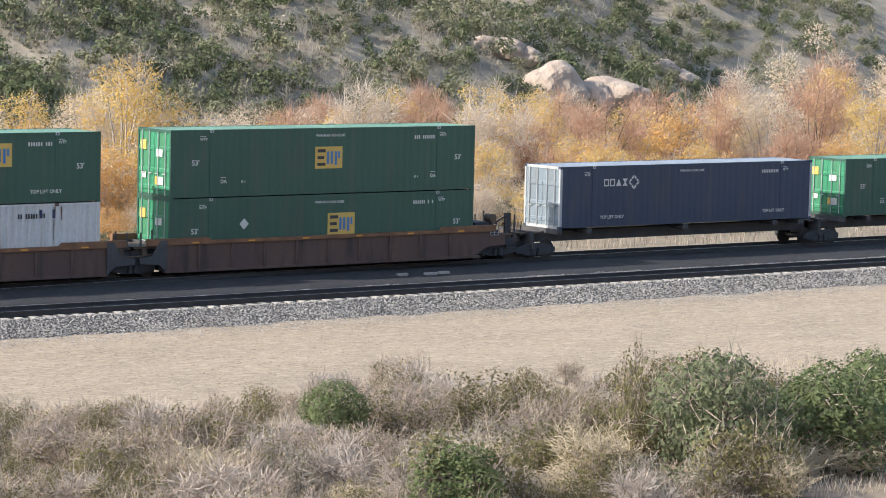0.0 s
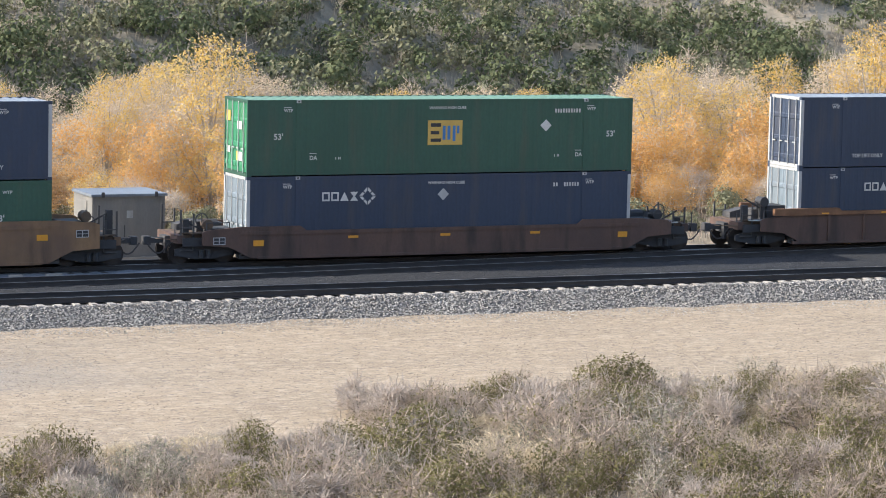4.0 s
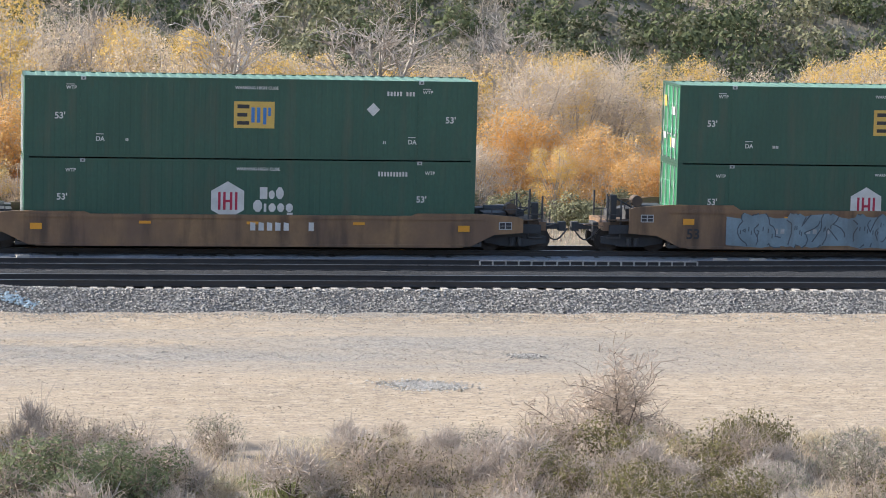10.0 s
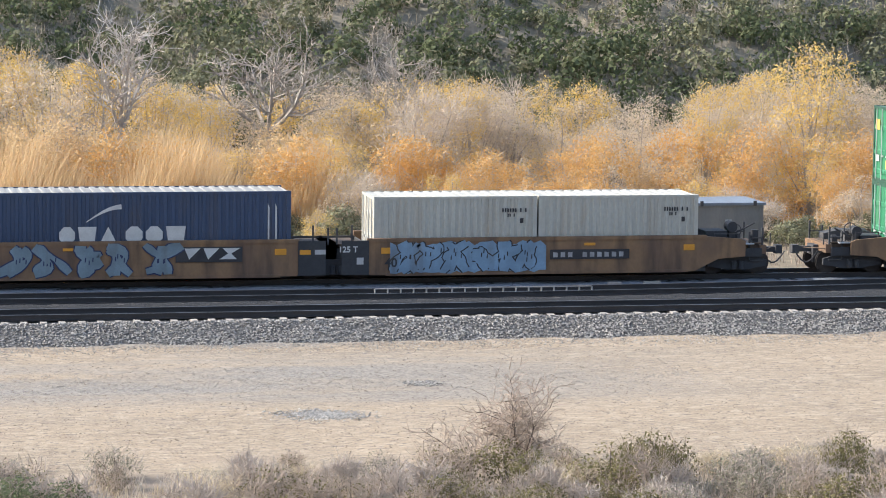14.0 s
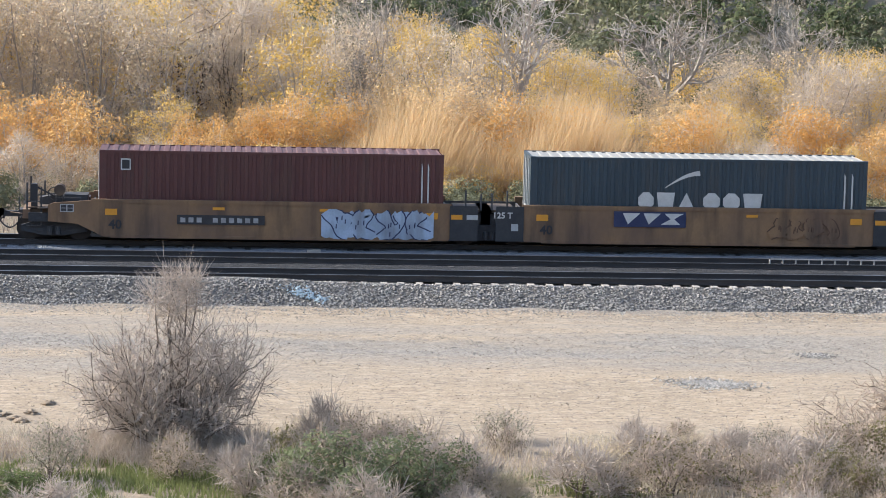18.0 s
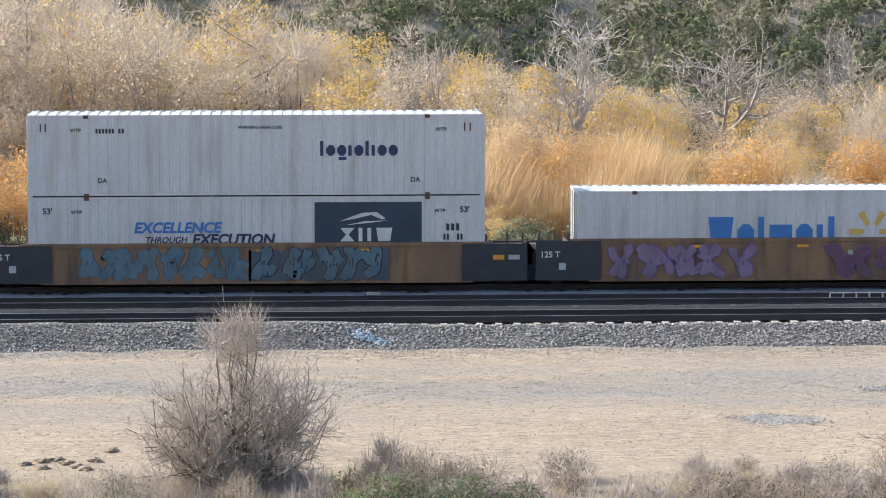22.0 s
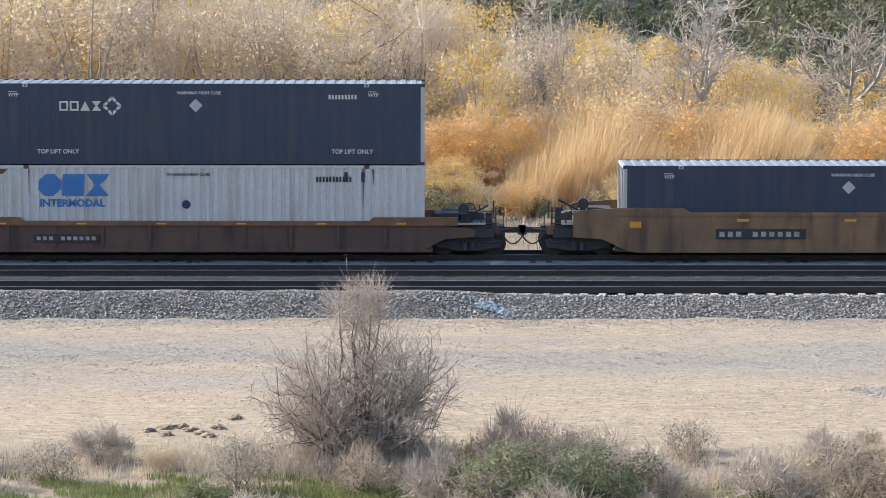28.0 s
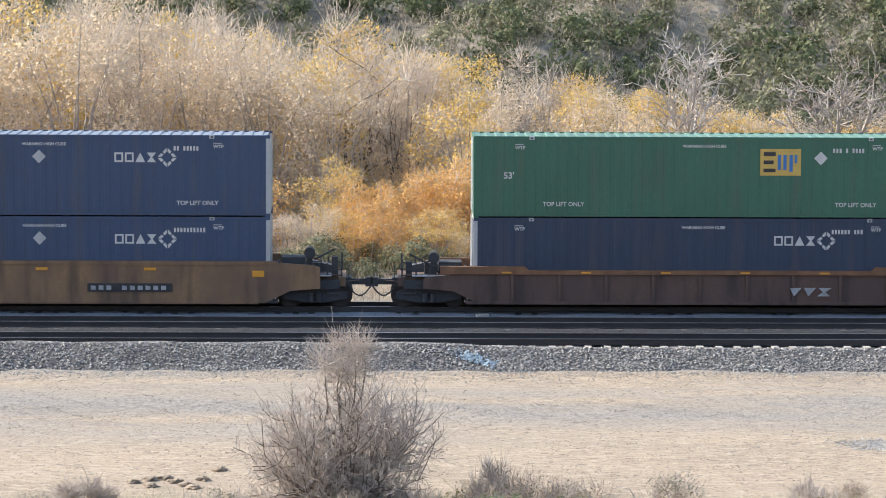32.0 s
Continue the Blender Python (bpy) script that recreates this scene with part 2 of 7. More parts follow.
def ground_material():
    """Tan dirt with fine stones and grey gravel drifts near the track, duller soil under the brush, grassy soil on the hill."""
    m = bpy.data.materials.new("ground soil")
    m.use_nodes = True
    nt = m.node_tree
    b = nt.nodes["Principled BSDF"]
    co = nt.nodes.new("ShaderNodeTexCoord").outputs["Object"]
    sep = nt.nodes.new("ShaderNodeSeparateXYZ")
    nt.links.new(co, sep.inputs[0])

    def band(socket, a, b_):
        r = nt.nodes.new("ShaderNodeMapRange")
        r.interpolation_type = "SMOOTHSTEP"
        r.inputs[1].default_value, r.inputs[2].default_value = a, b_
        nt.links.new(socket, r.inputs[0])
        return r.outputs[0]

    def times(a, b_):
        n = nt.nodes.new("ShaderNodeMath")
        n.operation = "MULTIPLY"
        nt.links.new(a, n.inputs[0])
        nt.links.new(b_, n.inputs[1])
        return n.outputs[0]

    tan = mix_node(nt, (0.335, 0.260, 0.178), (0.270, 0.210, 0.143), noise_node(nt, co, 0.5, 5, (0.35, 1, 1)))
    tan = mix_node(nt, tan, (0.24, 0.185, 0.135), mix_val(nt, noise_node(nt, co, 2.2, 6, (0.3, 1, 1), 0.52, 0.66), 0.65))
    tan = mix_node(nt, tan, (0.46, 0.375, 0.275), mix_val(nt, noise_node(nt, co, 5.0, 6, (0.4, 1, 1), 0.5, 0.64), 0.6))
    speck = noise_node(nt, co, 6.0, 6, (0.8, 1, 1), 0.585, 0.65)
    tan = mix_node(nt, tan, (0.13, 0.11, 0.09), mix_val(nt, speck, 0.85))
    tan = mix_node(nt, tan, (0.44, 0.365, 0.27), mix_val(nt, noise_node(nt, co, 16.0, 4, (0.8, 1, 1), 0.54, 0.64), 0.6))
    tan = mix_node(nt, tan, (0.17, 0.135, 0.10), mix_val(nt, noise_node(nt, co, 13.0, 4, (0.6, 1.3, 1), 0.55, 0.64), 0.55))
    grey = mix_node(nt, (0.28, 0.255, 0.22), (0.155, 0.143, 0.127), noise_node(nt, co, 9, 4, (1, 1, 1), 0.4, 0.62))
    west = band(sep.outputs[0], 34, 14)
    drift = times(times(band(sep.outputs[1], 81, 87), west), noise_node(nt, co, 0.32, 6, (0.16, 1, 1), 0.36, 0.56))
    tan = mix_node(nt, tan, grey, mix_val(nt, drift, 0.92))
    tan = mix_node(nt, tan, (0.12, 0.10, 0.08), mix_val(nt, noise_node(nt, co, 24.0, 3, (0.8, 1.2, 1), 0.60, 0.68), 0.55))
    brush = mix_node(nt, (0.31, 0.245, 0.18), (0.19, 0.15, 0.11), noise_node(nt, co, 1.2, 5))
    brush = mix_node(nt, brush, (0.10, 0.12, 0.045), mix_val(nt, noise_node(nt, co, 0.35, 4, (1, 1, 1), 0.52, 0.62), 0.35))
    edge = nt.nodes.new("ShaderNodeMath")
    edge.operation = "ADD"
    nt.links.new(sep.outputs[1], edge.inputs[0])
    nt.links.new(mix_val(nt, noise_node(nt, co, 0.3, 4), 4.0), edge.inputs[1])
    col = mix_node(nt, brush, tan, band(edge.outputs[0], 75.5, 78.5))
    flat_soil = mix_node(nt, (0.24, 0.195, 0.13), (0.15, 0.125, 0.085), noise_node(nt, co, 1.1, 5))
    hill = mix_node(nt, (0.29, 0.25, 0.19), (0.20, 0.178, 0.135), noise_node(nt, co, 0.22, 6))
    hill = mix_node(nt, hill, (0.38, 0.32, 0.245), mix_val(nt, noise_node(nt, co, 0.9, 5, (1, 1, 1), 0.5, 0.7), 0.6))
    hill = mix_node(nt, hill, (0.19, 0.175, 0.125), mix_val(nt, noise_node(nt, co, 2.2, 4, (1, 1, 1), 0.5, 0.65), 0.6))
    hill = mix_node(nt, flat_soil, hill, band(sep.outputs[2], -0.4, 0.8))
    col = mix_node(nt, col, hill, band(sep.outputs[1], 112, 118))
    nt.links.new(col, b.inputs["Base Color"])
    b.inputs["Roughness"].default_value = 0.95
    bn = nt.nodes.new("ShaderNodeBump")
    bn.inputs["Strength"].default_value, bn.inputs["Distance"].default_value = 0.5, 0.05
    nt.links.new(noise_node(nt, co, 7, 6, (1, 1, 1), 0.2, 0.8), bn.inputs["Height"])
    nt.links.new(bn.outputs[0], b.inputs["Normal"])
    return m


SOIL = ground_material()
ground = sheet("ground", axis([(-2500, -300, 200), (-300, -60, 30), (-60, -14, 3), (-14, 110, 0.8), (110, 260, 1.6), (260, 500, 30), (500, 2600, 210)]),
               axis([(-2500, -200, 230), (-200, 40, 10), (40, 62, 2), (62, 96, 0.5), (96, 118, 0.8), (118, 160, 3), (160, 240, 1.2), (240, 330, 3), (330, 600, 30), (600, 2700, 210)]), ground_height, SOIL)
tagged(ground, "tan dirt ground rising into a scrubby hill", "ground", "", "structure")

# ---- ballast and tracks ----
BALLAST = surface("grey crushed stone", (0.20, 0.19, 0.18), (0.07, 0.068, 0.066), 9, 22, 0.95, 0, 0.9, None, 0, (1, 1, 1), 0.05)


# the edge of the older, darker bed under the two far tracks
OLD_X, OLD_Y = (-15, 8, 30, 50, 85), (99.82, 99.95, 100.95, 101.2, 101.6)


def bed_height(x, y):
    z = np.interp(y, [95.2, 96.2, 97.0, 97.5, 99.8, 100.0, 100.8, 101.4, 101.9, 105.0, 106.2, 109.2, 110.2, 112.4], [-1.14, -0.95, -0.52, -0.235, -0.27, -0.18, -0.20, -0.26, -0.215, -0.21, -0.21, -0.21, -0.34, -1.1])
    return z + 0.02 * wobble(x, y, 0.25) + 0.03 * wobble(x, y, 0.9, 3) - 0.12 * np.exp(-((y - 96.3) / 0.5) ** 2) * wobble(x, y, 2.0, 5) + 0.14 * (1 - smooth_step(1.0, 6.0, x)) * smooth_step(96.5, 97.3, y) * (np.asarray(y) < 98.1)


ballast = sheet("ballast", axis([(-60, -14, 4), (-14, 130, 0.25), (130, 240, 3)]), axis([(95.2, 98.5, 0.12), (98.5, 112.6, 0.35)]), lambda x, y: bed_height(x, y) - 0.12 * smooth_step(0.0, 0.3, y - np.interp(x, OLD_X, OLD_Y)), BALLAST)
tagged(ballast, "grey crushed stone ballast under the tracks", "ballast", "", "structure")
OLD_BALLAST = surface("blue-tinted ballast stone", (0.24, 0.262, 0.295), (0.175, 0.193, 0.22), 6, 22, 0.95, 0, 0.9, None, 0, (1, 1, 1), 0.05)


def old_edge(x):
    return np.interp(x, OLD_X, OLD_Y)


def curve_y(track, x):
    if track == "middle":
        return 103.25 + (RAIL - 103.25) * float(smooth_step(22, 84, np.array(x)))
    return {"near": 98.98, "train": RAIL}[track]


def old_bed(name, start, end, k, material, label, lift=0.0):
    """One strip of the older bed under the two far tracks, between two lines along it."""
    xs = axis([(-60, -14, 4), (-14, 130, 0.5), (130, 240, 4)])
    v, f = [], []
    for x in xs:
        e, far = start(x) + 0.12 * wobble(x, 0, 0.8), end(x)
        for j in range(k):
            y = e + (far - e) * j / (k - 1)
            v.append((x, y, max(float(bed_height(x, y)) + (0.012 + lift if j else -0.03), -0.19 if y < 100.4 and j else -1)))
    for i in range(len(xs) - 1):
        f += [(i * k + j, (i + 1) * k + j, (i + 1) * k + j + 1, i * k + j + 1) for j in range(k - 1)]
    m = bpy.data.meshes.new(name)
    m.from_pydata(v, [], f)
    m.materials.append(material)
    return tagged(new(name, m), label, "ballast", "", "structure")


def dark_bed_edge(x):
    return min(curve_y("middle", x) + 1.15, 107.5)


# Much darker stone colour for the middle track and the near track's crib.
DARK_BED = surface("near-black ballast", (0.032, 0.034, 0.039), (0.021, 0.0225, 0.026), 6, 22, 0.95, 0, 0.9, None, 0, (1, 1, 1), 0.05)
old_bed("ballast_greasy", old_edge, dark_bed_edge, 10, DARK_BED, "near-black ballast of the curving middle track", 0.01)
old_bed("ballast_old", lambda x: dark_bed_edge(x) - 0.1, lambda x: 110.4, 12, OLD_BALLAST, "old blue-grey ballast under the train")
crib = sheet("ballast_crib", axis([(-60, -14, 4), (-14, 130, 0.4), (130, 240, 4)]), axis([(98.27, 99.75, 0.12)]), lambda x, y: -0.182 + 0.01 * wobble(x, y, 0.3, 1.0) + 0.008 * wobble(x, y, 0.13, 2.0), DARK_BED)
tagged(crib, "near-black ballast filling the near track between its rails", "ballast", "", "structure")


def rail_mesh(track, side, xs, top):
    s = Shape()
    prof = ((-0.075, -0.20), (0.075, -0.20), (0.075, -0.175), (0.012, -0.155), (0.012, -0.05), (0.036, -0.04), (0.036, -0.004), (-0.036, -0.004), (-0.036, -0.04), (-0.012, -0.05), (-0.012, -0.155), (-0.075, -0.175))
    if top:
        prof = ((-0.034, -0.004), (0.034, -0.004), (0.03, 0.0), (-0.03, 0.0))
    k = len(prof)
    for x in xs:
        yc = curve_y(track, x) + side * 0.7525
        s.v += [(x, yc + a, z) for a, z in prof]
    for i in range(len(xs) - 1):
        s.f += [(i * k + j, i * k + (j + 1) % k, (i + 1) * k + (j + 1) % k, (i + 1) * k + j) for j in range(k)]
    return s


def build_track(number, track, x0, x1, tie_material, label, tie_x0, tie_x1, spacing):
    root = tagged(new("track_%d" % number), label, "railway track", "railway tracks", "structure")
    step = 2.0 if track == "middle" else 12.0
    xs = list(np.arange(x0, x1 + 0.1, step))
    for side in (-1, 1):
        rail = part("rail", rail_mesh(track, side, xs, False), RAILSTEEL, root)
        part("rail_head", rail_mesh(track, side, xs, True), RAILTOP, rail, "bright worn running surface")
    tie = Shape()
    w0, w1 = 0.13, 0.105
    tie.v = [(sx * w, sy * 1.3, z) for z, w in ((-0.40, w0), (-0.20, w1)) for sx, sy in ((-1, -1), (1, -1), (1, 1), (-1, 1))]
    tie.f = [(3, 2, 1, 0), (4, 5, 6, 7), (0, 1, 5, 4), (1, 2, 6, 5), (2, 3, 7, 6), (3, 0, 4, 7)]
    mesh = tie.mesh("tie", tie_material)
    clips = Shape()
    rng = random.Random(number)
    x = tie_x0
    while x < tie_x1:
        yc = curve_y(track, x)
        link("tie", mesh, root, pose(x + rng.uniform(-0.03, 0.03), yc + rng.uniform(-0.03, 0.03), rng.uniform(-0.012, 0.006), 0, 0, rng.uniform(-1, 1)))
        for side in (-1, 1):
            for o in (-0.12, 0.12):
                yy = yc + side * 0.7525 + o
                clips.box(x - 0.06, x - 0.02, yy - 0.03, yy + 0.03, -0.20, -0.165)
                clips.box(x + 0.02, x + 0.06, yy - 0.03, yy + 0.03, -0.20, -0.165)
        x += spacing
    tagged(part("rail_clip", clips, STEEL if number == 1 else RAILSTEEL, root, "rusty rail fastenings"), kind="stuff")
    return root


build_track(1, "near", -60, 228, CONCRETE, "steel railway track on pale concrete ties", -15, 116, 0.61)
build_track(2, "middle", -60, 80, WOODTIE, "railway track curving in to join the next", -17, 60, 0.55)
build_track(3, "train", -60, 228, WOODTIE, "railway track under the freight train", -20, 124, 0.61)

# a pale frame of rods lying between the tracks
SOOT = surface("soot-black sheet steel", (0.038, 0.04, 0.045), (0.05, 0.05, 0.053), 2.0, 16, 0.85, 0, 0.15)
ROD = surface("dull galvanised rod", (0.42, 0.40, 0.37), (0.30, 0.285, 0.27), 4, 20, 0.6, 0.2, 0.1)
rods = tagged(new("rod_frame"), "pale low ladder-like frame of rods between the tracks", "rod frame")
for zz, rr in ((-0.16, 0.02), (0.03, 0.022)):
    part("rod", Shape().tube((19.6, 103.5, zz), (27.5, 103.5, zz), rr, sides=6), ROD, rods)
for i in range(18):
    part("upright", Shape().tube((19.6 + i * 0.4647, 103.5, -0.25), (19.6 + i * 0.4647, 103.5, 0.03), 0.034, sides=5), ROD, rods)
for zz in (19.4, 27.7):
    part("end_peg", Shape().tube((zz, 103.5, -0.3), (zz, 103.5, -0.12), 0.03, sides=6), ROD, rods)

# ---- lettering ----
LETTERS = {}


def letters(words, size, slant=0.0, bold=0.022):
    key = (words, size, slant, bold)
    if key not in LETTERS:
        c = bpy.data.curves.new("words", "FONT")
        c.body, c.size, c.resolution_u, c.fill_mode, c.shear, c.offset = words, size, 3, "FRONT", slant, size * bold
        tmp = bpy.data.objects.new("words", c)
        LETTERS[key] = bpy.data.meshes.new_from_object(tmp)
        bpy.data.objects.remove(tmp)
    return LETTERS[key].copy()


def write(parent, words, x, z, size, ink, y=-0.012, name="lettering", stretch=1.0, slant=0.0, bold=0.022):
    m = letters(words, size, slant, bold)
    m.materials.clear()
    m.materials.append(ink)
    ob = link(name, m, parent, pose(x, y, z, 90) @ Matrix.Diagonal((stretch, 1, 1, 1)))
    return tagged(ob, kind="stuff", label='lettering that reads "%s"' % words)


def bars(parent, x, z, w, h, n, ink, y=-0.012, name="marking", seed=1):
    """A row of small upright bars in place of an unreadable mark."""
    rng = random.Random(seed * 31 + n)
    s = Shape()
    p = w / n
    for i in range(n):
        if rng.random() < 0.12:
            continue
        a = x + i * p
        s.flat([(a, z), (a + p * 0.62, z), (a + p * 0.62, z + h * rng.uniform(0.85, 1)), (a, z + h)], y)
    return tagged(part(name, s, ink, parent), kind="stuff")


def emblem_row(parent, x, z, w, h, codes, ink, y=-0.012, slant=0.0, weight=0.2, gap=0.16, label="row of plain shapes as a logo"):
    """A row of plain shapes: b block, f frame, r disc, o low disc, d low disc with a foot, l tall bar, i low bar, w leaning block, m low block, t triangle, v turned triangle, h hourglass."""
    width = {"l": 0.3, "i": 0.3, "o": 0.66, "d": 0.66, "m": 0.9, "w": 1.0, "h": 0.9, "t": 0.95, "v": 0.8}
    whole = sum(width.get(c, 0.85) for c in codes) + gap * (len(codes) - 1)
    unit = w / whole
    s, px, k = Shape(), 0.0, weight

    def put_flat(points):
        s.flat([(x + (px + a) * unit + slant * b * h, z + b * h) for a, b in points], y)

    def disc(a0, a1, b0, b1):
        put_flat([(a0 + (a1 - a0) * u, b0 + (b1 - b0) * v) for u, v in ((0.3, 0), (0.7, 0), (1, 0.3), (1, 0.7), (0.7, 1), (0.3, 1), (0, 0.7), (0, 0.3))])

    def slab(a0, a1, b0, b1):
        put_flat([(a0, b0), (a1, b0), (a1, b1), (a0, b1)])

    for c in codes:
        g = width.get(c, 0.85)
        flat_k = k * unit / h
        if c == "b":
            slab(0, g, 0, 1)
        elif c in "li":
            slab(0, max(g * 0.8, k), 0, 1 if c == "l" else 0.7)
        elif c in "rod":
            disc(0, g, 0, 1 if c == "r" else 0.72)
            if c == "d":
                slab(0.1, g, -0.28, -0.28 + flat_k)
        elif c == "f":
            slab(0, k, 0, 1), slab(g - k, g, 0, 1), slab(k, g - k, 0, flat_k), slab(k, g - k, 1 - flat_k, 1)
        elif c == "m":
            slab(0, g, 0, 0.7)
        elif c == "w":
            put_flat([(0.12, 0), (g - 0.12, 0), (g, 1), (0, 1)])
        elif c == "t":
            put_flat([(0, 0), (g, 0), (g / 2, 1)])
        elif c == "v":
            put_flat([(g / 2, 0), (g, 1), (0, 1)])
        elif c == "h":
            put_flat([(0, 0), (g, 0), (g / 2 + 0.08, 0.5), (g / 2 - 0.08, 0.5)]), put_flat([(g / 2 - 0.08, 0.5), (g / 2 + 0.08, 0.5), (g, 1), (0, 1)])
        px += g + gap
    return tagged(part("logo", s, ink, parent, label), kind="stuff")


def diamond(parent, x, z, r, ink, y=-0.012, name="placard"):
    return part(name, Shape().flat([(x - r, z), (x, z - r), (x + r, z), (x, z + r)], y), ink, parent)


def diamond_ring(parent, x, z, r, ink, y=-0.012):
    s = Shape()
    c = [(-1, 0), (0, -1), (1, 0), (0, 1)]
    for i in range(4):
        (a, b), (d, e) = c[i], c[(i + 1) % 4]
        for u0, u1 in ((0.06, 0.44), (0.56, 0.94)):
            q = [(1, u0), (1, u1), (0.62, u1), (0.62, u0)]
            s.flat([(x + r * k * (a + (d - a) * u), z + r * k * (b + (e - b) * u)) for k, u in q], y)
    part("logo", s, ink, parent, "pale diamond ring emblem")


# ---- containers ----
MESHES = {}


def shared(key, make, material):
    key = (*key, material.name)
    if key not in MESHES:
        MESHES[key] = make().mesh(key[0], material)
    return MESHES[key]


def corrugated(x0, x1, pitch, depth, z0, z1, back):
    """A corrugated wall facing -y between two heights."""
    s = Shape()
    n = max(1, round((x1 - x0) / pitch))
    p = (x1 - x0) / n
    line = []
    for i in range(n):
        a = x0 + i * p
        line += [(a, 0), (a + p * 0.38, 0), (a + p * 0.5, depth), (a + p * 0.88, depth)]
    line.append((x1, 0))
    k = len(line)
    s.v = [(x, y, z0) for x, y in line] + [(x, y, z1) for x, y in line]
    s.f = [(i, i + 1, k + i + 1, k + i) for i in range(k - 1)]
    n = len(s.v)
    s.v += [(x0, back, z0), (x1, back, z0), (x1, back, z1), (x0, back, z1)]
    s.f += [(n + 3, n + 2, n + 1, n), (0, k, n + 3, n), (n + 1, n + 2, 2 * k - 1, k - 1)]
    return s


def roof_shape(L, W, H, pitch):
    s = Shape()
    n = round((L - 0.2) / pitch)
    p = (L - 0.2) / n
    line = []
    for i in range(n):
        a = 0.1 + i * p
        line += [(a, 0), (a + p * 0.45, 0), (a + p * 0.55, -0.03), (a + p * 0.9, -0.03)]
    line.append((L - 0.1, 0))
    k = len(line)
    s.v = [(x, 0.05, H - 0.012 + z) for x, z in line] + [(x, W - 0.05, H - 0.012 + z) for x, z in line]
    s.f = [(i, i + 1, k + i + 1, k + i) for i in range(k - 1)]
    return s


def door_shape(W, H):
    """One door leaf with three shallow pressed bands."""
    s = Shape()
    y0, y1, line = 0.11, W / 2 - 0.01, []
    for z, x in ((0.16, 0.03), (0.30, 0.03), (0.34, 0.005), (0.48, 0.005), (0.52, 0.03), (H * 0.36, 0.03), (H * 0.36 + 0.04, 0.005), (H * 0.36 + 0.18, 0.005), (H * 0.36 + 0.22, 0.03), (H * 0.68, 0.03), (H * 0.68 + 0.04, 0.005), (H * 0.68 + 0.18, 0.005), (H * 0.68 + 0.22, 0.03), (H - 0.14, 0.03)):
        line.append((x, z))
    line += [(0.07, H - 0.14), (0.07, 0.16)]
    return s.prism(line, y0, y1)


def container(name, label, x, z, L, H, body, door=None, post=None, pitch=0.38, depth=0.011, frame_paint=None, roof=None, y=SIDE):
    """A freight container standing with its near lower left corner at x, z. Doors at its left end, a plain front at its right end."""
    W = 2.59 if L > 13 else 2.44
    y = y + (2.59 - W) / 2
    root = tagged(link(name, None, None, pose(x, y, z)), label, "container", "containers on the train")
    fp, door, post, roof = frame_paint or body, door or body, post or body, roof or body
    post_w = 0.14
    near = shared(("side_panel", L, H, pitch), lambda: corrugated(post_w, L - post_w, pitch, depth, 0.16, H - 0.10, 0.07), body)
    link("side_panel", near, root)
    link("side_panel", near, root, pose(L, W, 0, 0, 0, 180))
    link("roof", shared(("roof", L, H), lambda: roof_shape(L, W, H, 0.36), roof), root)
    link("floor", shared(("floor", L), lambda: box(0.05, L - 0.05, 0.05, W - 0.05, 0.10, 0.16), BLACK), root)
    link("top_rail", shared(("top_rail", L, H), lambda: box(post_w, L - post_w, -0.004, 0.07, H - 0.10, H - 0.005), fp), root)
    link("top_rail", shared(("top_rail", L, H), None, fp), root, pose(L, W, 0, 0, 0, 180))
    link("bottom_rail", shared(("bottom_rail", L), lambda: box(post_w, L - post_w, 0.012, 0.08, 0.045, 0.16), fp), root)
    link("bottom_rail", shared(("bottom_rail", L), None, fp), root, pose(L, W, 0, 0, 0, 180))
    pm = shared(("corner_post", H), lambda: box(0, 0.14, -0.006, 0.10, 0.12, H - 0.12), post)
    cm = shared(("corner_casting",), lambda: box(-0.004, 0.178, -0.01, 0.162, 0, 0.118), fp)
    flip = pose(L, W, 0, 0, 0, 180)
    for m in (pose(0, 0, 0), flip):
        link("corner_post", pm, root, m)
        link("corner_post", pm, root, m @ pose(0, W, 0) @ Matrix.Diagonal((1, -1, 1, 1)))
        for zz in (0, H - 0.118):
            link("corner_casting", cm, root, m @ pose(0, 0, zz))
            link("corner_casting", cm, root, m @ pose(0, W, zz) @ Matrix.Diagonal((1, -1, 1, 1)))
    if L > 13:
        lp = shared(("lift_post", H), lambda: box(-0.09, 0.09, -0.006, 0.06, 0.12, H - 0.12), fp)
        lc = shared(("lift_casting",), lambda: box(-0.09, 0.09, -0.02, 0.16, 0, 0.12), GREY_POST)
        lh = shared(("casting_hole",), lambda: box(-0.035, 0.035, -0.024, -0.016, 0.03, 0.09), BLACK)
        for xx in (2.05, L - 2.05):
            link("lift_post", lp, root, pose(xx, 0, 0))
            link("lift_post", lp, root, pose(xx, W, 0, 0, 0, 180))
            for zz in ((H - 0.125,) if body in (GREEN, GREEN_PALE, NAVY, BLUE) else (0.0, H - 0.125)):
                c = tagged(link("lift_casting", lc if body in (GREEN, GREEN_PALE, NAVY, BLUE) else shared(("lift_casting",), lambda: box(-0.09, 0.09, -0.02, 0.16, 0, 0.12), INK_RUST), root, pose(xx, 0, zz)), "small steel lifting casting")
                link("casting_hole", lh, c)
    # end walls: x = 0 has the doors
    dm = shared(("door", W, H), lambda: door_shape(W, H), door)
    rm = shared(("lock_rod", H), lambda: Shape().tube((-0.02, 0, 0.12), (-0.02, 0, H - 0.1), 0.022, sides=6).box(-0.04, 0.0, -0.02, 0.22, 1.0, 1.05), GREY_POST)
    for m in (pose(0, 0, 0), pose(0, W, 0) @ Matrix.Diagonal((1, -1, 1, 1))):
        d = link("door", dm, root, m)
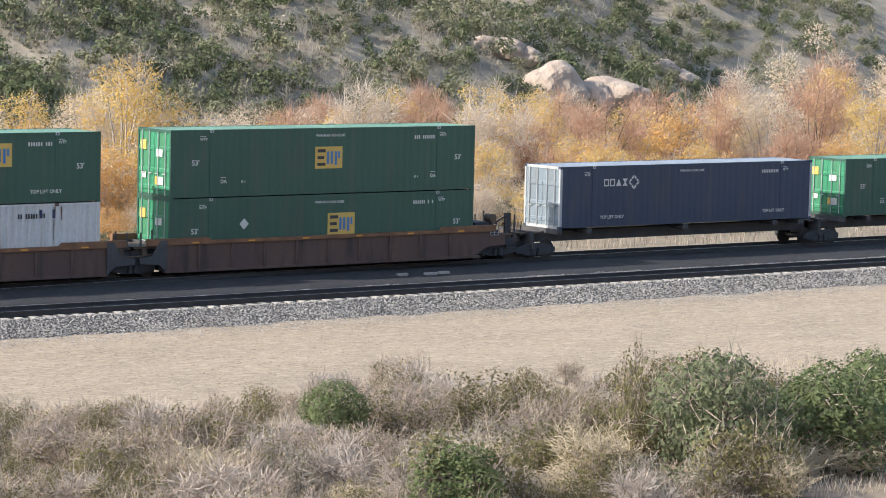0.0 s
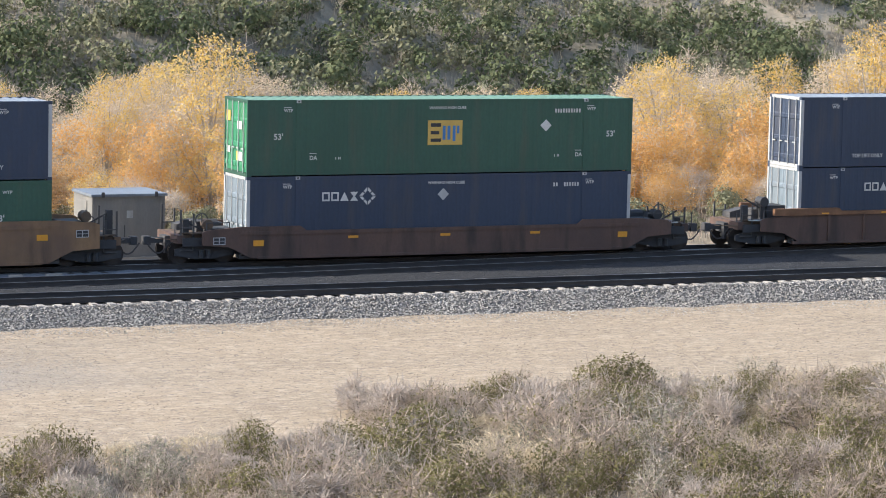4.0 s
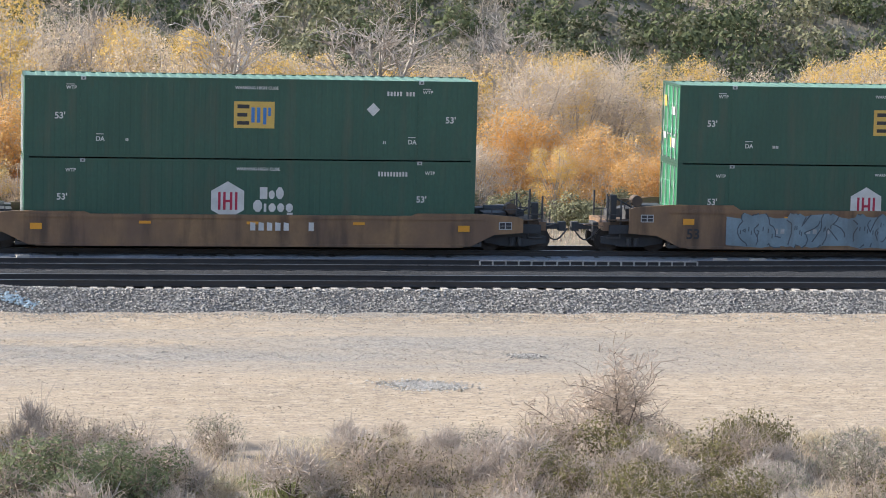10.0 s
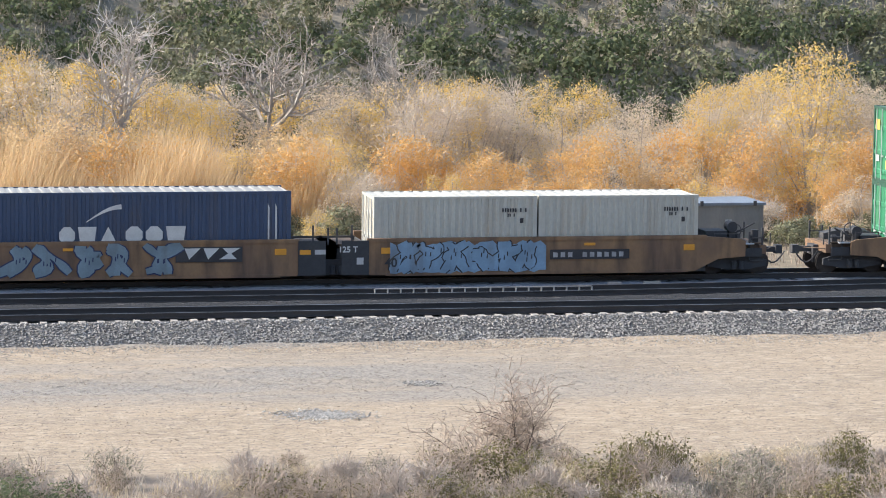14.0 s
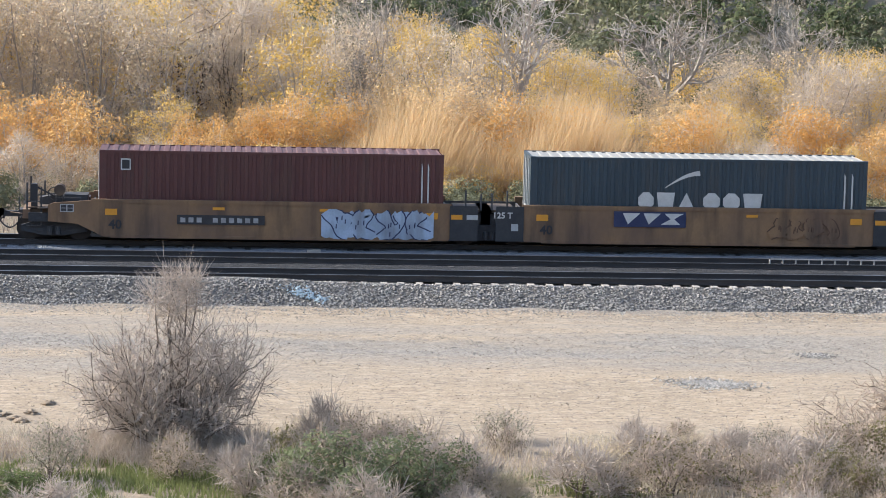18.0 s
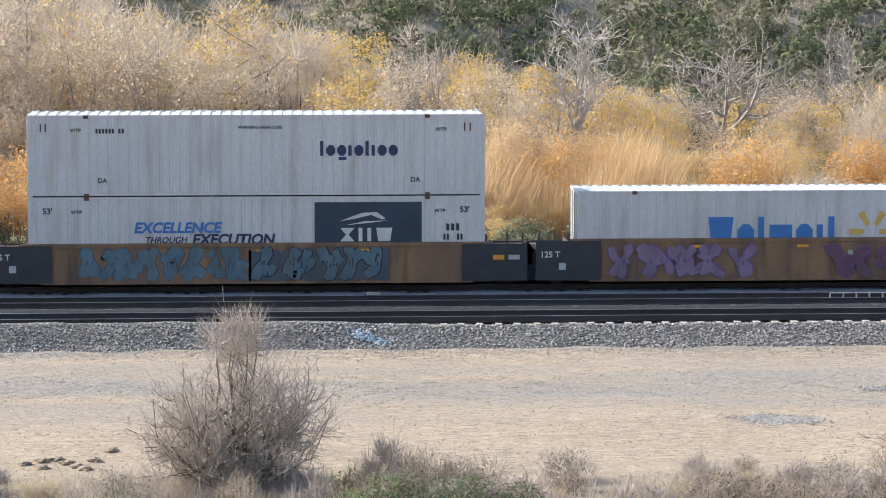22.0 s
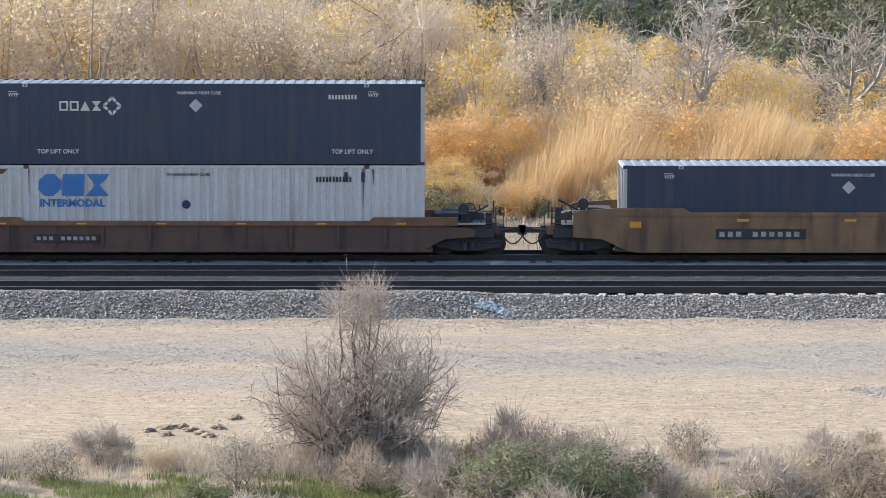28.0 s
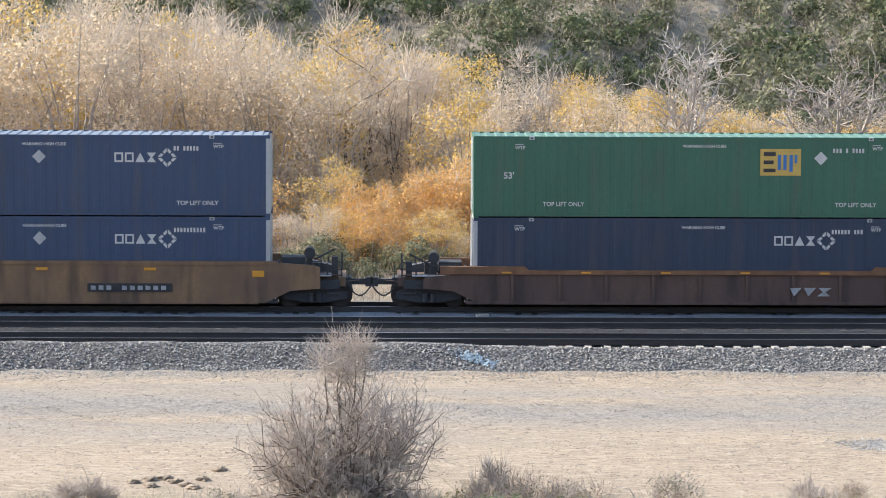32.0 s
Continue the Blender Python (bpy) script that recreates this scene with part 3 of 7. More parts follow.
        for yy in (0.38, 0.95):
            link("lock_rod", rm, d, pose(0, yy, 0))
    link("door_sill", shared(("door_sill", W), lambda: box(0.0, 0.1, 0.14, W - 0.14, 0.0, 0.15), post), root)
    link("door_header", shared(("door_header", W), lambda: box(0.0, 0.1, 0.14, W - 0.14, -0.13, -0.01), post), root, pose(0, 0, H))
    link("front_wall", shared(("front_wall", W, H), lambda: corrugated(0.1, W - 0.1, 0.3, 0.035, 0.05, H - 0.05, 0.08), post), root, pose(L - 0.02, 0, 0, 0, 0, 90))
    return root


def small_marks(c, L, H, ink, dia=None, seed=1, fifty=True, lift=False):
    """The stencilled marks that every long container carries."""
    for xx in (1.45, L - 2.0):
        write(c, "WTP", xx, H - 0.46, 0.17, ink)
        part("marking", box(xx, xx + 0.3, -0.014, -0.011, H - 0.30, H - 0.275), ink, c)
    if fifty:
        write(c, "53'", 1.05, H - 1.5, 0.32, ink)
        write(c, "53'", L - 1.15, H - 1.5, 0.32, ink)
    if lift:
        write(c, "TOP LIFT ONLY", 2.45, 0.42, 0.21, ink)
        write(c, "TOP LIFT ONLY", L - 3.3, 0.42, 0.21, ink)
    else:
        for xx in (2.5, L - 2.5):
            write(c, "DA", xx, 0.62, 0.22, ink)
            part("marking", box(xx, xx + 0.28, -0.014, -0.011, 0.85, 0.875), ink, c)
            bars(c, xx + 1.05 if xx < 8 else xx - 0.9, 0.62, 0.24, 0.1, 4, ink, seed=seed)
    write(c, "WARNING HIGH CUBE", 7.4, H - 0.38, 0.15, ink)
    bars(c, L - 3.4, H - 0.55, 1.15, 0.16, 10, ink, name="stencil_number", seed=seed)
    if dia:
        diamond(c, dia[0], dia[1], 0.24, INK_W)


def emp_logo(c, x, z):
    """A yellow plate with dark and blue strokes."""
    plate = part("logo", box(x, x + 1.45, -0.016, -0.012, z, z + 0.95), INK_Y, c, "yellow plate with dark and blue strokes")
    for k, (a, b, c, d) in enumerate(((0.12, 0.55, 0.70, 0.84), (0.12, 0.48, 0.41, 0.54), (0.12, 0.55, 0.12, 0.25))):
        part("stroke", Shape().flat([(x + a, z + c), (x + b, z + c), (x + b, z + d), (x + a, z + d)], -0.020), INK_B, plate)
    for a, b, c, d in ((0.62, 0.74, 0.2, 0.74), (0.82, 0.94, 0.2, 0.74), (1.04, 1.16, 0.14, 0.74), (1.22, 1.32, 0.44, 0.74)):
        part("stroke", Shape().flat([(x + a, z + c), (x + b, z + c), (x + b, z + d), (x + a, z + d)], -0.020), INK_BLUE, plate)


def emp(x, z, number, upper=True, logo_x=7.6, dia=None, lift=False, logo=True, body=None):
    c = container("container", "dark green fifty-three foot container with yellow plate and stencilled marks", x, z, 16.15, 2.895, body or GREEN, GREEN_LIT_END, body or GREEN, roof=GREEN_ROOF)
    small_marks(c, 16.15, 2.895, INK_W, dia, number, True, lift)
    if logo:
        emp_logo(c, logo_x, 1.53 if lift else 1.13)
    # stickers on the doors
    for yy, zz, ink, a, b in ((1.9, 2.0, INK_Y, 0.45, 0.4), (0.62, 1.75, INK_W, 0.5, 0.3), (0.55, 0.55, INK_W, 0.45, 0.35), (0.95, 0.55, INK_Y, 0.25, 0.35), (1.9, 0.8, INK_W, 0.35, 0.25)):
        part("sticker", box(-0.012, -0.008, yy, yy + a, zz, zz + b), ink, c)
    return c


DOOR_GREY = paint("grey-blue door paint", (0.20, 0.25, 0.29), 0.5, 0.85)


def umax(x, z, number, logo_x=11.0, dia=None, paint_=None, white_end=False, logo=True):
    c = container("container", "dark slate-blue fifty-three foot container with pale diamond emblem", x, z, 16.15, 2.895, paint_ or NAVY, DOOR_GREY if white_end else None, GREY_POST, frame_paint=paint_ or NAVY, roof=SLATE_ROOF)
    small_marks(c, 16.15, 2.895, INK_W, None, number, False, True)
    if dia:
        diamond(c, dia, 2.12, 0.24, GREY_POST)
    if logo:
        emblem_row(c, logo_x, 1.93, 1.47, 0.34, "ffth", INK_W, weight=0.17)
        diamond_ring(c, logo_x + 1.86, 2.1, 0.36, INK_W)
    return c


def hub(x, z, number, logo_x=7.0, label="dark green fifty-three foot container with white hexagon emblem"):
    c = container("container", label, x, z, 16.15, 2.895, GREEN, GREEN_LIT_END, GREEN, roof=GREEN_ROOF)
    for xx in (1.45, 14.3):
        write(c, "WTP", xx, 2.42, 0.17, INK_W)
        write(c, "53'", xx - 0.3, 1.42, 0.32, INK_W)
    write(c, "WARNING HIGH CUBE", 7.5, 2.52, 0.15, INK_W)
    bars(c, 12.6, 2.35, 1.1, 0.17, 10, INK_W, name="stencil_number", seed=number)
    r = 0.68
    hexa = part("logo", Shape().flat([(logo_x + r * math.sin(math.pi * k / 3), 1.44 + r * math.cos(math.pi * k / 3)) for k in range(6)][::-1], -0.012), INK_W, c, "white hexagon with crimson bars")
    for xx in (-0.34, -0.16, 0.08, 0.26):
        part("stroke", Shape().flat([(logo_x + xx, 1.1), (logo_x + xx + 0.09, 1.1), (logo_x + xx + 0.09, 1.74), (logo_x + xx, 1.74)], -0.016), INK_RED, hexa)
    part("stroke", Shape().flat([(logo_x - 0.12, 1.37), (logo_x + 0.12, 1.37), (logo_x + 0.12, 1.46), (logo_x - 0.12, 1.46)], -0.0175), INK_RED, hexa)
    emblem_row(c, logo_x + 1.15, 1.50, 0.85, 0.42, "bor", INK_W, weight=0.24)
    emblem_row(c, logo_x + 0.92, 1.04, 1.42, 0.42, "riood", INK_W, weight=0.24)
    return c


def csx(x, z, number, logo_x=1.0, label="white corrugated container with blue blocks of lettering"):
    c = container("container", label, x, z, 16.15, 2.895, WHITE, WHITE, WHITE, pitch=0.32, depth=0.04)
    emblem_row(c, logo_x + 0.36, 1.8, 2.5, 0.78, "rbh", INK_BLUE, weight=0.3, gap=0.06, slant=0.06)
    write(c, "INTERMODAL", logo_x + 0.42, 1.43, 0.36, INK_BLUE, stretch=1.02, bold=0.04)
    bars(c, 12.3, 2.3, 1.3, 0.2, 11, INK_B, name="stencil_number", seed=number)
    write(c, "WARNING HIGH CUBE", 7.0, 2.52, 0.15, INK_B)
    for xx in (13.3, 13.9):
        part("marking", box(xx, xx + 0.12, -0.014, -0.011, 2.3, 2.65), INK_NAVY, c)
    part("emblem", Shape().tube((7.7, -0.010, 1.5), (7.7, -0.014, 1.5), 0.16, sides=10), INK_NAVY, c)
    for i, (xx, ww, hh) in enumerate(((0.9, 0.5, 0.12), (13.95, 0.05, 1.3), (14.02, 0.03, 0.7), (14.3, 0.06, 0.5), (2.12, 0.05, 0.9))):
        part("rust_stain", Shape().flat([(xx + ww * 0.3, 2.7 - hh), (xx + ww * 0.6, 2.7 - hh), (xx + ww, 2.75), (xx, 2.76)], -0.0105), INK_RUST, c)
    return c


def plain_forty(x, z, H, body, label, pitch=0.28, depth=0.036, L=12.19, door=None, roof=None):
    return container("container", label, x, z, L, H, body, door, None, pitch, depth, roof=roof)


def xpo(x, z, number, red):
    c = container("container", "white fifty-three foot container with red and navy lettering blocks" if red else "white fifty-three foot container with navy lettering blocks", x, z, 16.15, 2.895, WHITE, WHITE, WHITE, pitch=0.36, depth=0.014)
    for xx in (1.5, 14.4):
        write(c, "WTP", xx, 2.3, 0.18, INK_B)
    for xx in (2.45, 13.5):
        write(c, "DA", xx, 0.5, 0.24, INK_B)
    bars(c, 2.4, 2.25, 1.15, 0.17, 10, INK_B, name="stencil_number", seed=number)
    write(c, "WARNING HIGH CUBE", 7.4, 2.4, 0.15, INK_B)
    if red:
        emblem_row(c, 8.8, 1.43, 1.45, 0.55, "hfr", INK_RED, weight=0.26, gap=0.1)
    emblem_row(c, 10.3, 1.43, 2.75, 0.53, "lodiolioo", INK_NAVY, weight=0.22, gap=0.14)
    for xx in (0.45, 0.62, 15.4, 15.6):
        part("marking", box(xx, xx + 0.05, -0.014, -0.011, 2.3, 2.6), INK_RUST, c)
    return c


def kllm(x, z, number):
    c = container("container", "white fifty-three foot container with slogan and navy picture panel", x, z, 16.15, 2.895, WHITE, WHITE, WHITE, pitch=0.36, depth=0.010)
    write(c, "EXCELLENCE", 3.7, 1.62, 0.52, INK_BLUE, slant=0.2, bold=0.035)
    write(c, "THROUGH", 4.1, 1.26, 0.30, INK_NAVY, slant=0.2)
    write(c, "EXECUTION", 5.75, 1.2, 0.52, INK_NAVY, slant=0.2, bold=0.035)
    panel = part("panel", box(10.1, 13.9, -0.014, -0.008, 0.9, 2.68), INK_PANEL, c, "navy panel with a white running-animal streak")
    s = Shape()
    s.flat([(11.0, 2.0), (11.5, 2.08), (12.1, 2.22), (12.5, 2.05), (12.62, 2.1), (12.3, 2.32), (11.8, 2.3), (11.3, 2.12)], -0.018)
    s.flat([(11.2, 1.86), (11.9, 2.0), (12.7, 2.02), (12.0, 1.93)], -0.0185)
    part("streak", s, INK_W, panel)
    emblem_row(c, 11.0, 1.28, 1.85, 0.48, "hllw", INK_W, y=-0.018, weight=0.16, gap=0.25)
    write(c, "53'", 0.5, 2.3, 0.3, INK_B)
    write(c, "WTP", 1.5, 2.3, 0.18, INK_B)
    write(c, "WTP", 14.35, 2.3, 0.18, INK_B)
    write(c, "53'", 15.25, 2.3, 0.3, INK_B)
    bars(c, 14.6, 1.65, 0.7, 0.26, 4, INK_B, name="stencil_number", seed=2)
    bars(c, 14.55, 1.32, 0.85, 0.22, 7, INK_B, name="stencil_number", seed=number)
    return c


def cma(x, z, body):
    c = plain_forty(x, z, 2.895, body, "blue-grey forty foot container with white lettering and swoosh", roof=CREAM_ROOF)
    emblem_row(c, 3.9, 1.05, 2.05, 0.62, "rwt", INK_W, weight=0.26)
    emblem_row(c, 6.25, 1.05, 2.15, 0.62, "rrw", INK_W, weight=0.26)
    s = Shape()
    top = [(4.85 + 1.25 * u, 1.85 + 0.62 * math.sin(u * 1.45)) for u in np.linspace(0, 1, 9)]
    low = [(px_ + 0.02, pz - 0.02 - 0.16 * u) for (px_, pz), u in zip(top, np.linspace(0, 1, 9))]
    for i in range(8):
        s.flat([low[i], low[i + 1], top[i + 1], top[i]], -0.012)
    part("swoosh", s, INK_W, c)
    for xx in (11.35, 11.62):
        bars(c, xx, 1.15, 0.1, 1.3, 1, INK_W, name="stencil_number", seed=2)
    return c


# ---- well cars ----
def wheelset_shape():
    s = Shape()
    for sy in (-1, 1):
        y0 = sy * 0.72
        s.tube((0, y0 - 0.03, 0), (0, y0 + 0.03, 0), 0.455, sides=20)
        s.tube((0, y0 - 0.07, 0), (0, y0 + 0.07, 0), 0.42, sides=20)
        s.tube((0, y0 - 0.10, 0), (0, y0 + 0.10, 0), 0.14, sides=10)
    return s.tube((0, -1.0, 0), (0, 1.0, 0), 0.08, sides=8)


WHEELS = []


def truck(parent, x):
    """A two-axle truck: side frames, springs, bolster and two wheelsets. Origin on its centre at axle height."""
    t = link("truck", shared(("truck",), lambda: Shape().box(-0.2, 0.2, -0.95, 0.95, -0.05, 0.25), TRUCK), parent, pose(x, RAIL - SIDE, 0.42))
    for sy in (-1, 1):
        link("side_frame", shared(("side_frame",), lambda: Shape().prism([(-1.15, -0.1), (-0.75, -0.16), (-0.35, -0.24), (0.35, -0.24), (0.75, -0.16), (1.15, -0.1), (1.15, 0.13), (0.45, 0.32), (-0.45, 0.32), (-1.15, 0.13)], -0.07, 0.07), TRUCK), t, pose(0, sy * 1.02, 0))
        link("spring_nest", shared(("spring_nest",), lambda: Shape().tube((-0.14, 0, -0.2), (-0.14, 0, 0.1), 0.1, sides=8).tube((0.14, 0, -0.2), (0.14, 0, 0.1), 0.1, sides=8), TRUCK), t, pose(0, sy * 1.14, 0))
    for xx in (-0.89, 0.89):
        w = link("wheelset", shared(("wheelset",), wheelset_shape, STEEL), t, pose(xx, 0, 0))
        WHEELS.append((w, xx))


def end_gear(root, x, sign, high, body, top_of=1.4):
    """Open platform, brake gear, ladders and coupler at a free end; x is the well's end, sign the way out."""
    def bx(a, b, *r):
        return Shape().box(min(x + sign * a, x + sign * b), max(x + sign * a, x + sign * b), *r)
    W = 2.59
    part("end_platform", bx(-0.1, 2.15, 0.25, W - 0.25, 0.98, 1.12), DECK, root, "rusty open end platform")
    part("end_sill", bx(-0.2, 2.6, W / 2 - 0.35, W / 2 + 0.35, 0.62, 1.0), BLACK, root)
    part("end_beam", bx(2.15, 2.4, 0.1, W - 0.1, 0.78, 1.1), body, root)
    for yy in (0.12, W - 0.18):
        part("stanchion", bx(2.22, 2.28, yy, yy + 0.06, 1.1, 2.05 if high else 1.75), BLACK, root)
        part("stanchion", bx(1.72, 1.78, yy, yy + 0.06, 1.0, 1.9 if high else 1.6), BLACK, root)
        part("ladder_rung", bx(1.74, 2.28, yy, yy + 0.04, 1.35, 1.39), BLACK, root)
        part("ladder_step", bx(1.74, 2.28, yy, yy + 0.04, 0.5, 0.54), BLACK, root)
        part("step_hanger", bx(1.74, 1.78, yy, yy + 0.04, 0.5, 1.0), BLACK, root)
    part("brake_stand", bx(1.15, 1.45, 0.7, 1.2, 1.12, 1.55), BLACK, root)
    wheel = Shape()
    c = Vector((x + sign * 1.3, 0.55, 1.62))
    for i in range(14):
        a, b = 2 * math.pi * i / 14, 2 * math.pi * (i + 1) / 14
        wheel.tube(c + Vector((math.cos(a), 0, math.sin(a))) * 0.24, c + Vector((math.cos(b), 0, math.sin(b))) * 0.24, 0.025, sides=4, caps=False)
    for i in range(4):
        a = math.pi * i / 2
        wheel.tube(c, c + Vector((math.cos(a), 0, math.sin(a))) * 0.24, 0.02, sides=4)
    part("brake_wheel", wheel, BLACK, root)
    part("air_tank", Shape().tube((x + sign * 0.35, 1.6, 1.35), (x + sign * 1.05, 1.6, 1.35), 0.2, sides=10), BLACK, root)
    part("coupler", Shape().box(min(x + sign * 2.4, x + sign * 3.3), max(x + sign * 2.4, x + sign * 3.3), W / 2 - 0.09, W / 2 + 0.09, 0.72, 0.92).box(min(x + sign * 3.1, x + sign * 3.36), max(x + sign * 3.1, x + sign * 3.36), W / 2 - 0.17, W / 2 + 0.17, 0.66, 0.98), BLACK, root)
    hose = Shape()
    pts = [Vector((x + sign * (2.45 + 0.9 * u), W / 2 - 0.45, 0.78 - 0.42 * math.sin(math.pi * min(1, u * 1.0)))) for u in np.linspace(0, 1, 8)]
    for a, b in zip(pts, pts[1:]):
        hose.tube(a, b, 0.03, sides=5, caps=False)
    part("air_hose", hose, BLACK, root)
    part("equipment_box", bx(0.12, 0.95, 0.35, 1.35, 1.12, top_of + 0.12), TRUCK, root, "dark equipment box on the end platform")
    part("brake_cylinder", Shape().tube((x + sign * 1.12, 0.28, top_of + 0.28), (x + sign * 1.12, 0.75, top_of + 0.28), 0.2, sides=14), DECK if high else TRUCK, root, "round brake cylinder")
    part("cylinder_bracket", bx(1.02, 1.22, 0.4, 0.6, 1.12, top_of + 0.12), TRUCK, root)
    part("brake_lever", Shape().tube((x + sign * 1.3, 0.4, top_of + 0.05), (x + sign * 2.0, 0.35, top_of + 0.42), 0.035, sides=6), TRUCK, root)
    part("valve", bx(1.9, 2.12, 0.25, 0.5, 1.1, top_of + (0.5 if high else 0.15)), TRUCK, root)
    part("branch_pipe", Shape().tube((x + sign * 0.2, 0.2, 1.2), (x + sign * 2.3, 0.2, 1.16), 0.03, sides=6), DECK, root)
    part("cut_lever", Shape().tube((x + sign * 2.42, 0.15, 0.95), (x + sign * 2.9, 1.2, 0.88), 0.02, sides=5), DECK, root)
    part("axle_cover", bx(0.0, 2.2, 0.02, 0.1, 0.68, 1.0), TRUCK, root)
    part("sill_hanger", bx(2.5, 2.62, 0.9, 1.1, 0.35, 0.75), BLACK, root)
    part("end_housing", Shape().prism([(x + sign * u, v) for u, v in ((0.1, 1.0), (1.9, 1.0), (1.9, 1.35), (1.2, 1.5), (0.1, 1.4))][::sign], 1.75, W - 0.2), BLACK, root)
    if high:
        plate = part("side_plate", bx(0.6, 1.08, -0.19, -0.184, top_of - 0.44, top_of - 0.16), GREY_POST, root, "small framed data plate")
        for u in (0.63, 0.86):
            for zz in (top_of - 0.41, top_of - 0.29):
                part("plate_field", bx(u, u + 0.19, -0.194, -0.19, zz, zz + 0.10), INK_B, plate)
    for k in (0.35, 1.25, 2.5):
        part("handrail_post", bx(k, k + 0.035, 0.02, 0.055, 1.1, 1.55), BLACK, root)
    part("handrail", bx(0.35, 1.285, 0.02, 0.055, 1.53, 1.56), BLACK, root)
    part("walkway_plate", bx(0.3, 1.9, 0.0, 0.5, 1.14, 1.18), GREY_POST if not high else DECK, root, "worn walkway plate")
    truck(root, x + sign * 1.3)


def joint_gear(root, x, sign, label_side, inside=0.05, top_of=1.4, cut=False):
    """Dark end of a unit over a shared truck."""
    def bx(a, b, *r):
        return Shape().box(min(x + sign * a, x + sign * b), max(x + sign * a, x + sign * b), *r)
    W = 2.59
    part("joint_frame", bx(-0.1, 1.45, 0.35, W - 0.35, 0.75, 1.15), BLACK, root)
    if cut:
        part("joint_sheet", Shape().prism([(x + sign * u, v) for u, v in ((-0.05, 0.22), (0.35, 0.55), (1.3, 0.62), (1.3, 0.86), (0.7, 0.95), (0.3, top_of - 0.03), (-0.05, top_of - 0.03))][::sign], -0.222, -0.205), BLACK, root, "sooty cut-away end sheet of the car")
        part("brake_pipe", Shape().tube((x + sign * 0.3, 0.0, 1.0), (x + sign * 1.4, 0.0, 0.9), 0.035, sides=6), DECK, root)
        part("cross_beam", bx(0.75, 0.95, 0.1, W - 0.1, 0.95, 1.22), DECK, root)
    else:
        part("joint_sheet", bx(-inside, 1.22 if inside > 1 else 0.95, -0.222, -0.205, 0.22, top_of - 0.03), SOOT, root, "sooty end sheet of the car")
    part("joint_sheet", bx(-0.05, 1.3, W + 0.06, W + 0.1, 0.35, 1.35), BLACK, root)
    part("grab_post", bx(0.5, 0.56, 0.05, 0.11, 1.3, 2.0), BLACK, root)
    part("grab_post", bx(1.05, 1.11, 0.05, 0.11, 1.3, 1.9), BLACK, root)
    part("cross_deck", bx(0.2, 1.5, 0.2, W - 0.2, 1.2, 1.3), DECK, root)
    if label_side and cut and top_of < 1.59:
        write(root, "125 T", x - sign * 0.25, 1.12, 0.28, INK_W, y=-0.228)
    elif cut:
        pass
    elif label_side:
        write(root, "125 T", x + sign * 0.65 - 0.42, 1.05, 0.3, INK_W, y=-0.228)
        part("placard", Shape().flat([(x + sign * 0.65 + 0.25, 0.6), (x + sign * 0.65 + 0.5, 0.6), (x + sign * 0.65 + 0.5, 0.85), (x + sign * 0.65 + 0.25, 0.85)], -0.228), GREY_POST, root)
    else:
        for k, ink in ((0.2, INK_O), (0.75, GREY_POST)):
            part("reflector", Shape().flat([(x + sign * k - 0.2, 0.98), (x + sign * k + 0.2, 0.98), (x + sign * k + 0.2, 1.15), (x + sign * k - 0.2, 1.15)], -0.228), ink, root)


def side_outline(a, b, top, low, left, right, rise=0.0):
    """Outline of a car side: full height along the well, cut away over the trucks at a free end."""
    pts = [(a + 0.1, low), (b - 0.1, low)]
    if right == "free":
        pts = [pts[0], (b - 0.45, low), (b + 0.45, 0.64), (b + 1.5, 0.72), (b + 1.5, top + rise - 0.18), (b + 1.3, top + rise - 0.1)]
    else:
        pts += [(b, low + 0.15)]
    if rise:
        pts += [(b, top + rise), (b - 2.4, top + rise), (b - 2.75, top)] if right == "free" else [(b, top)]
        pts += [(a + 2.75, top), (a + 2.4, top + rise), (a, top + rise)] if left == "free" else [(a, top)]
    else:
        pts += [(b, top), (a, top)]
    if left == "free":
        pts = [(a + 0.45, low)] + pts[1:] + [(a - 1.3, top + rise - 0.1), (a - 1.5, top + rise - 0.18), (a - 1.5, 0.72), (a - 0.45, 0.64)]
    else:
        pts += [(a, low + 0.15)]
    return pts


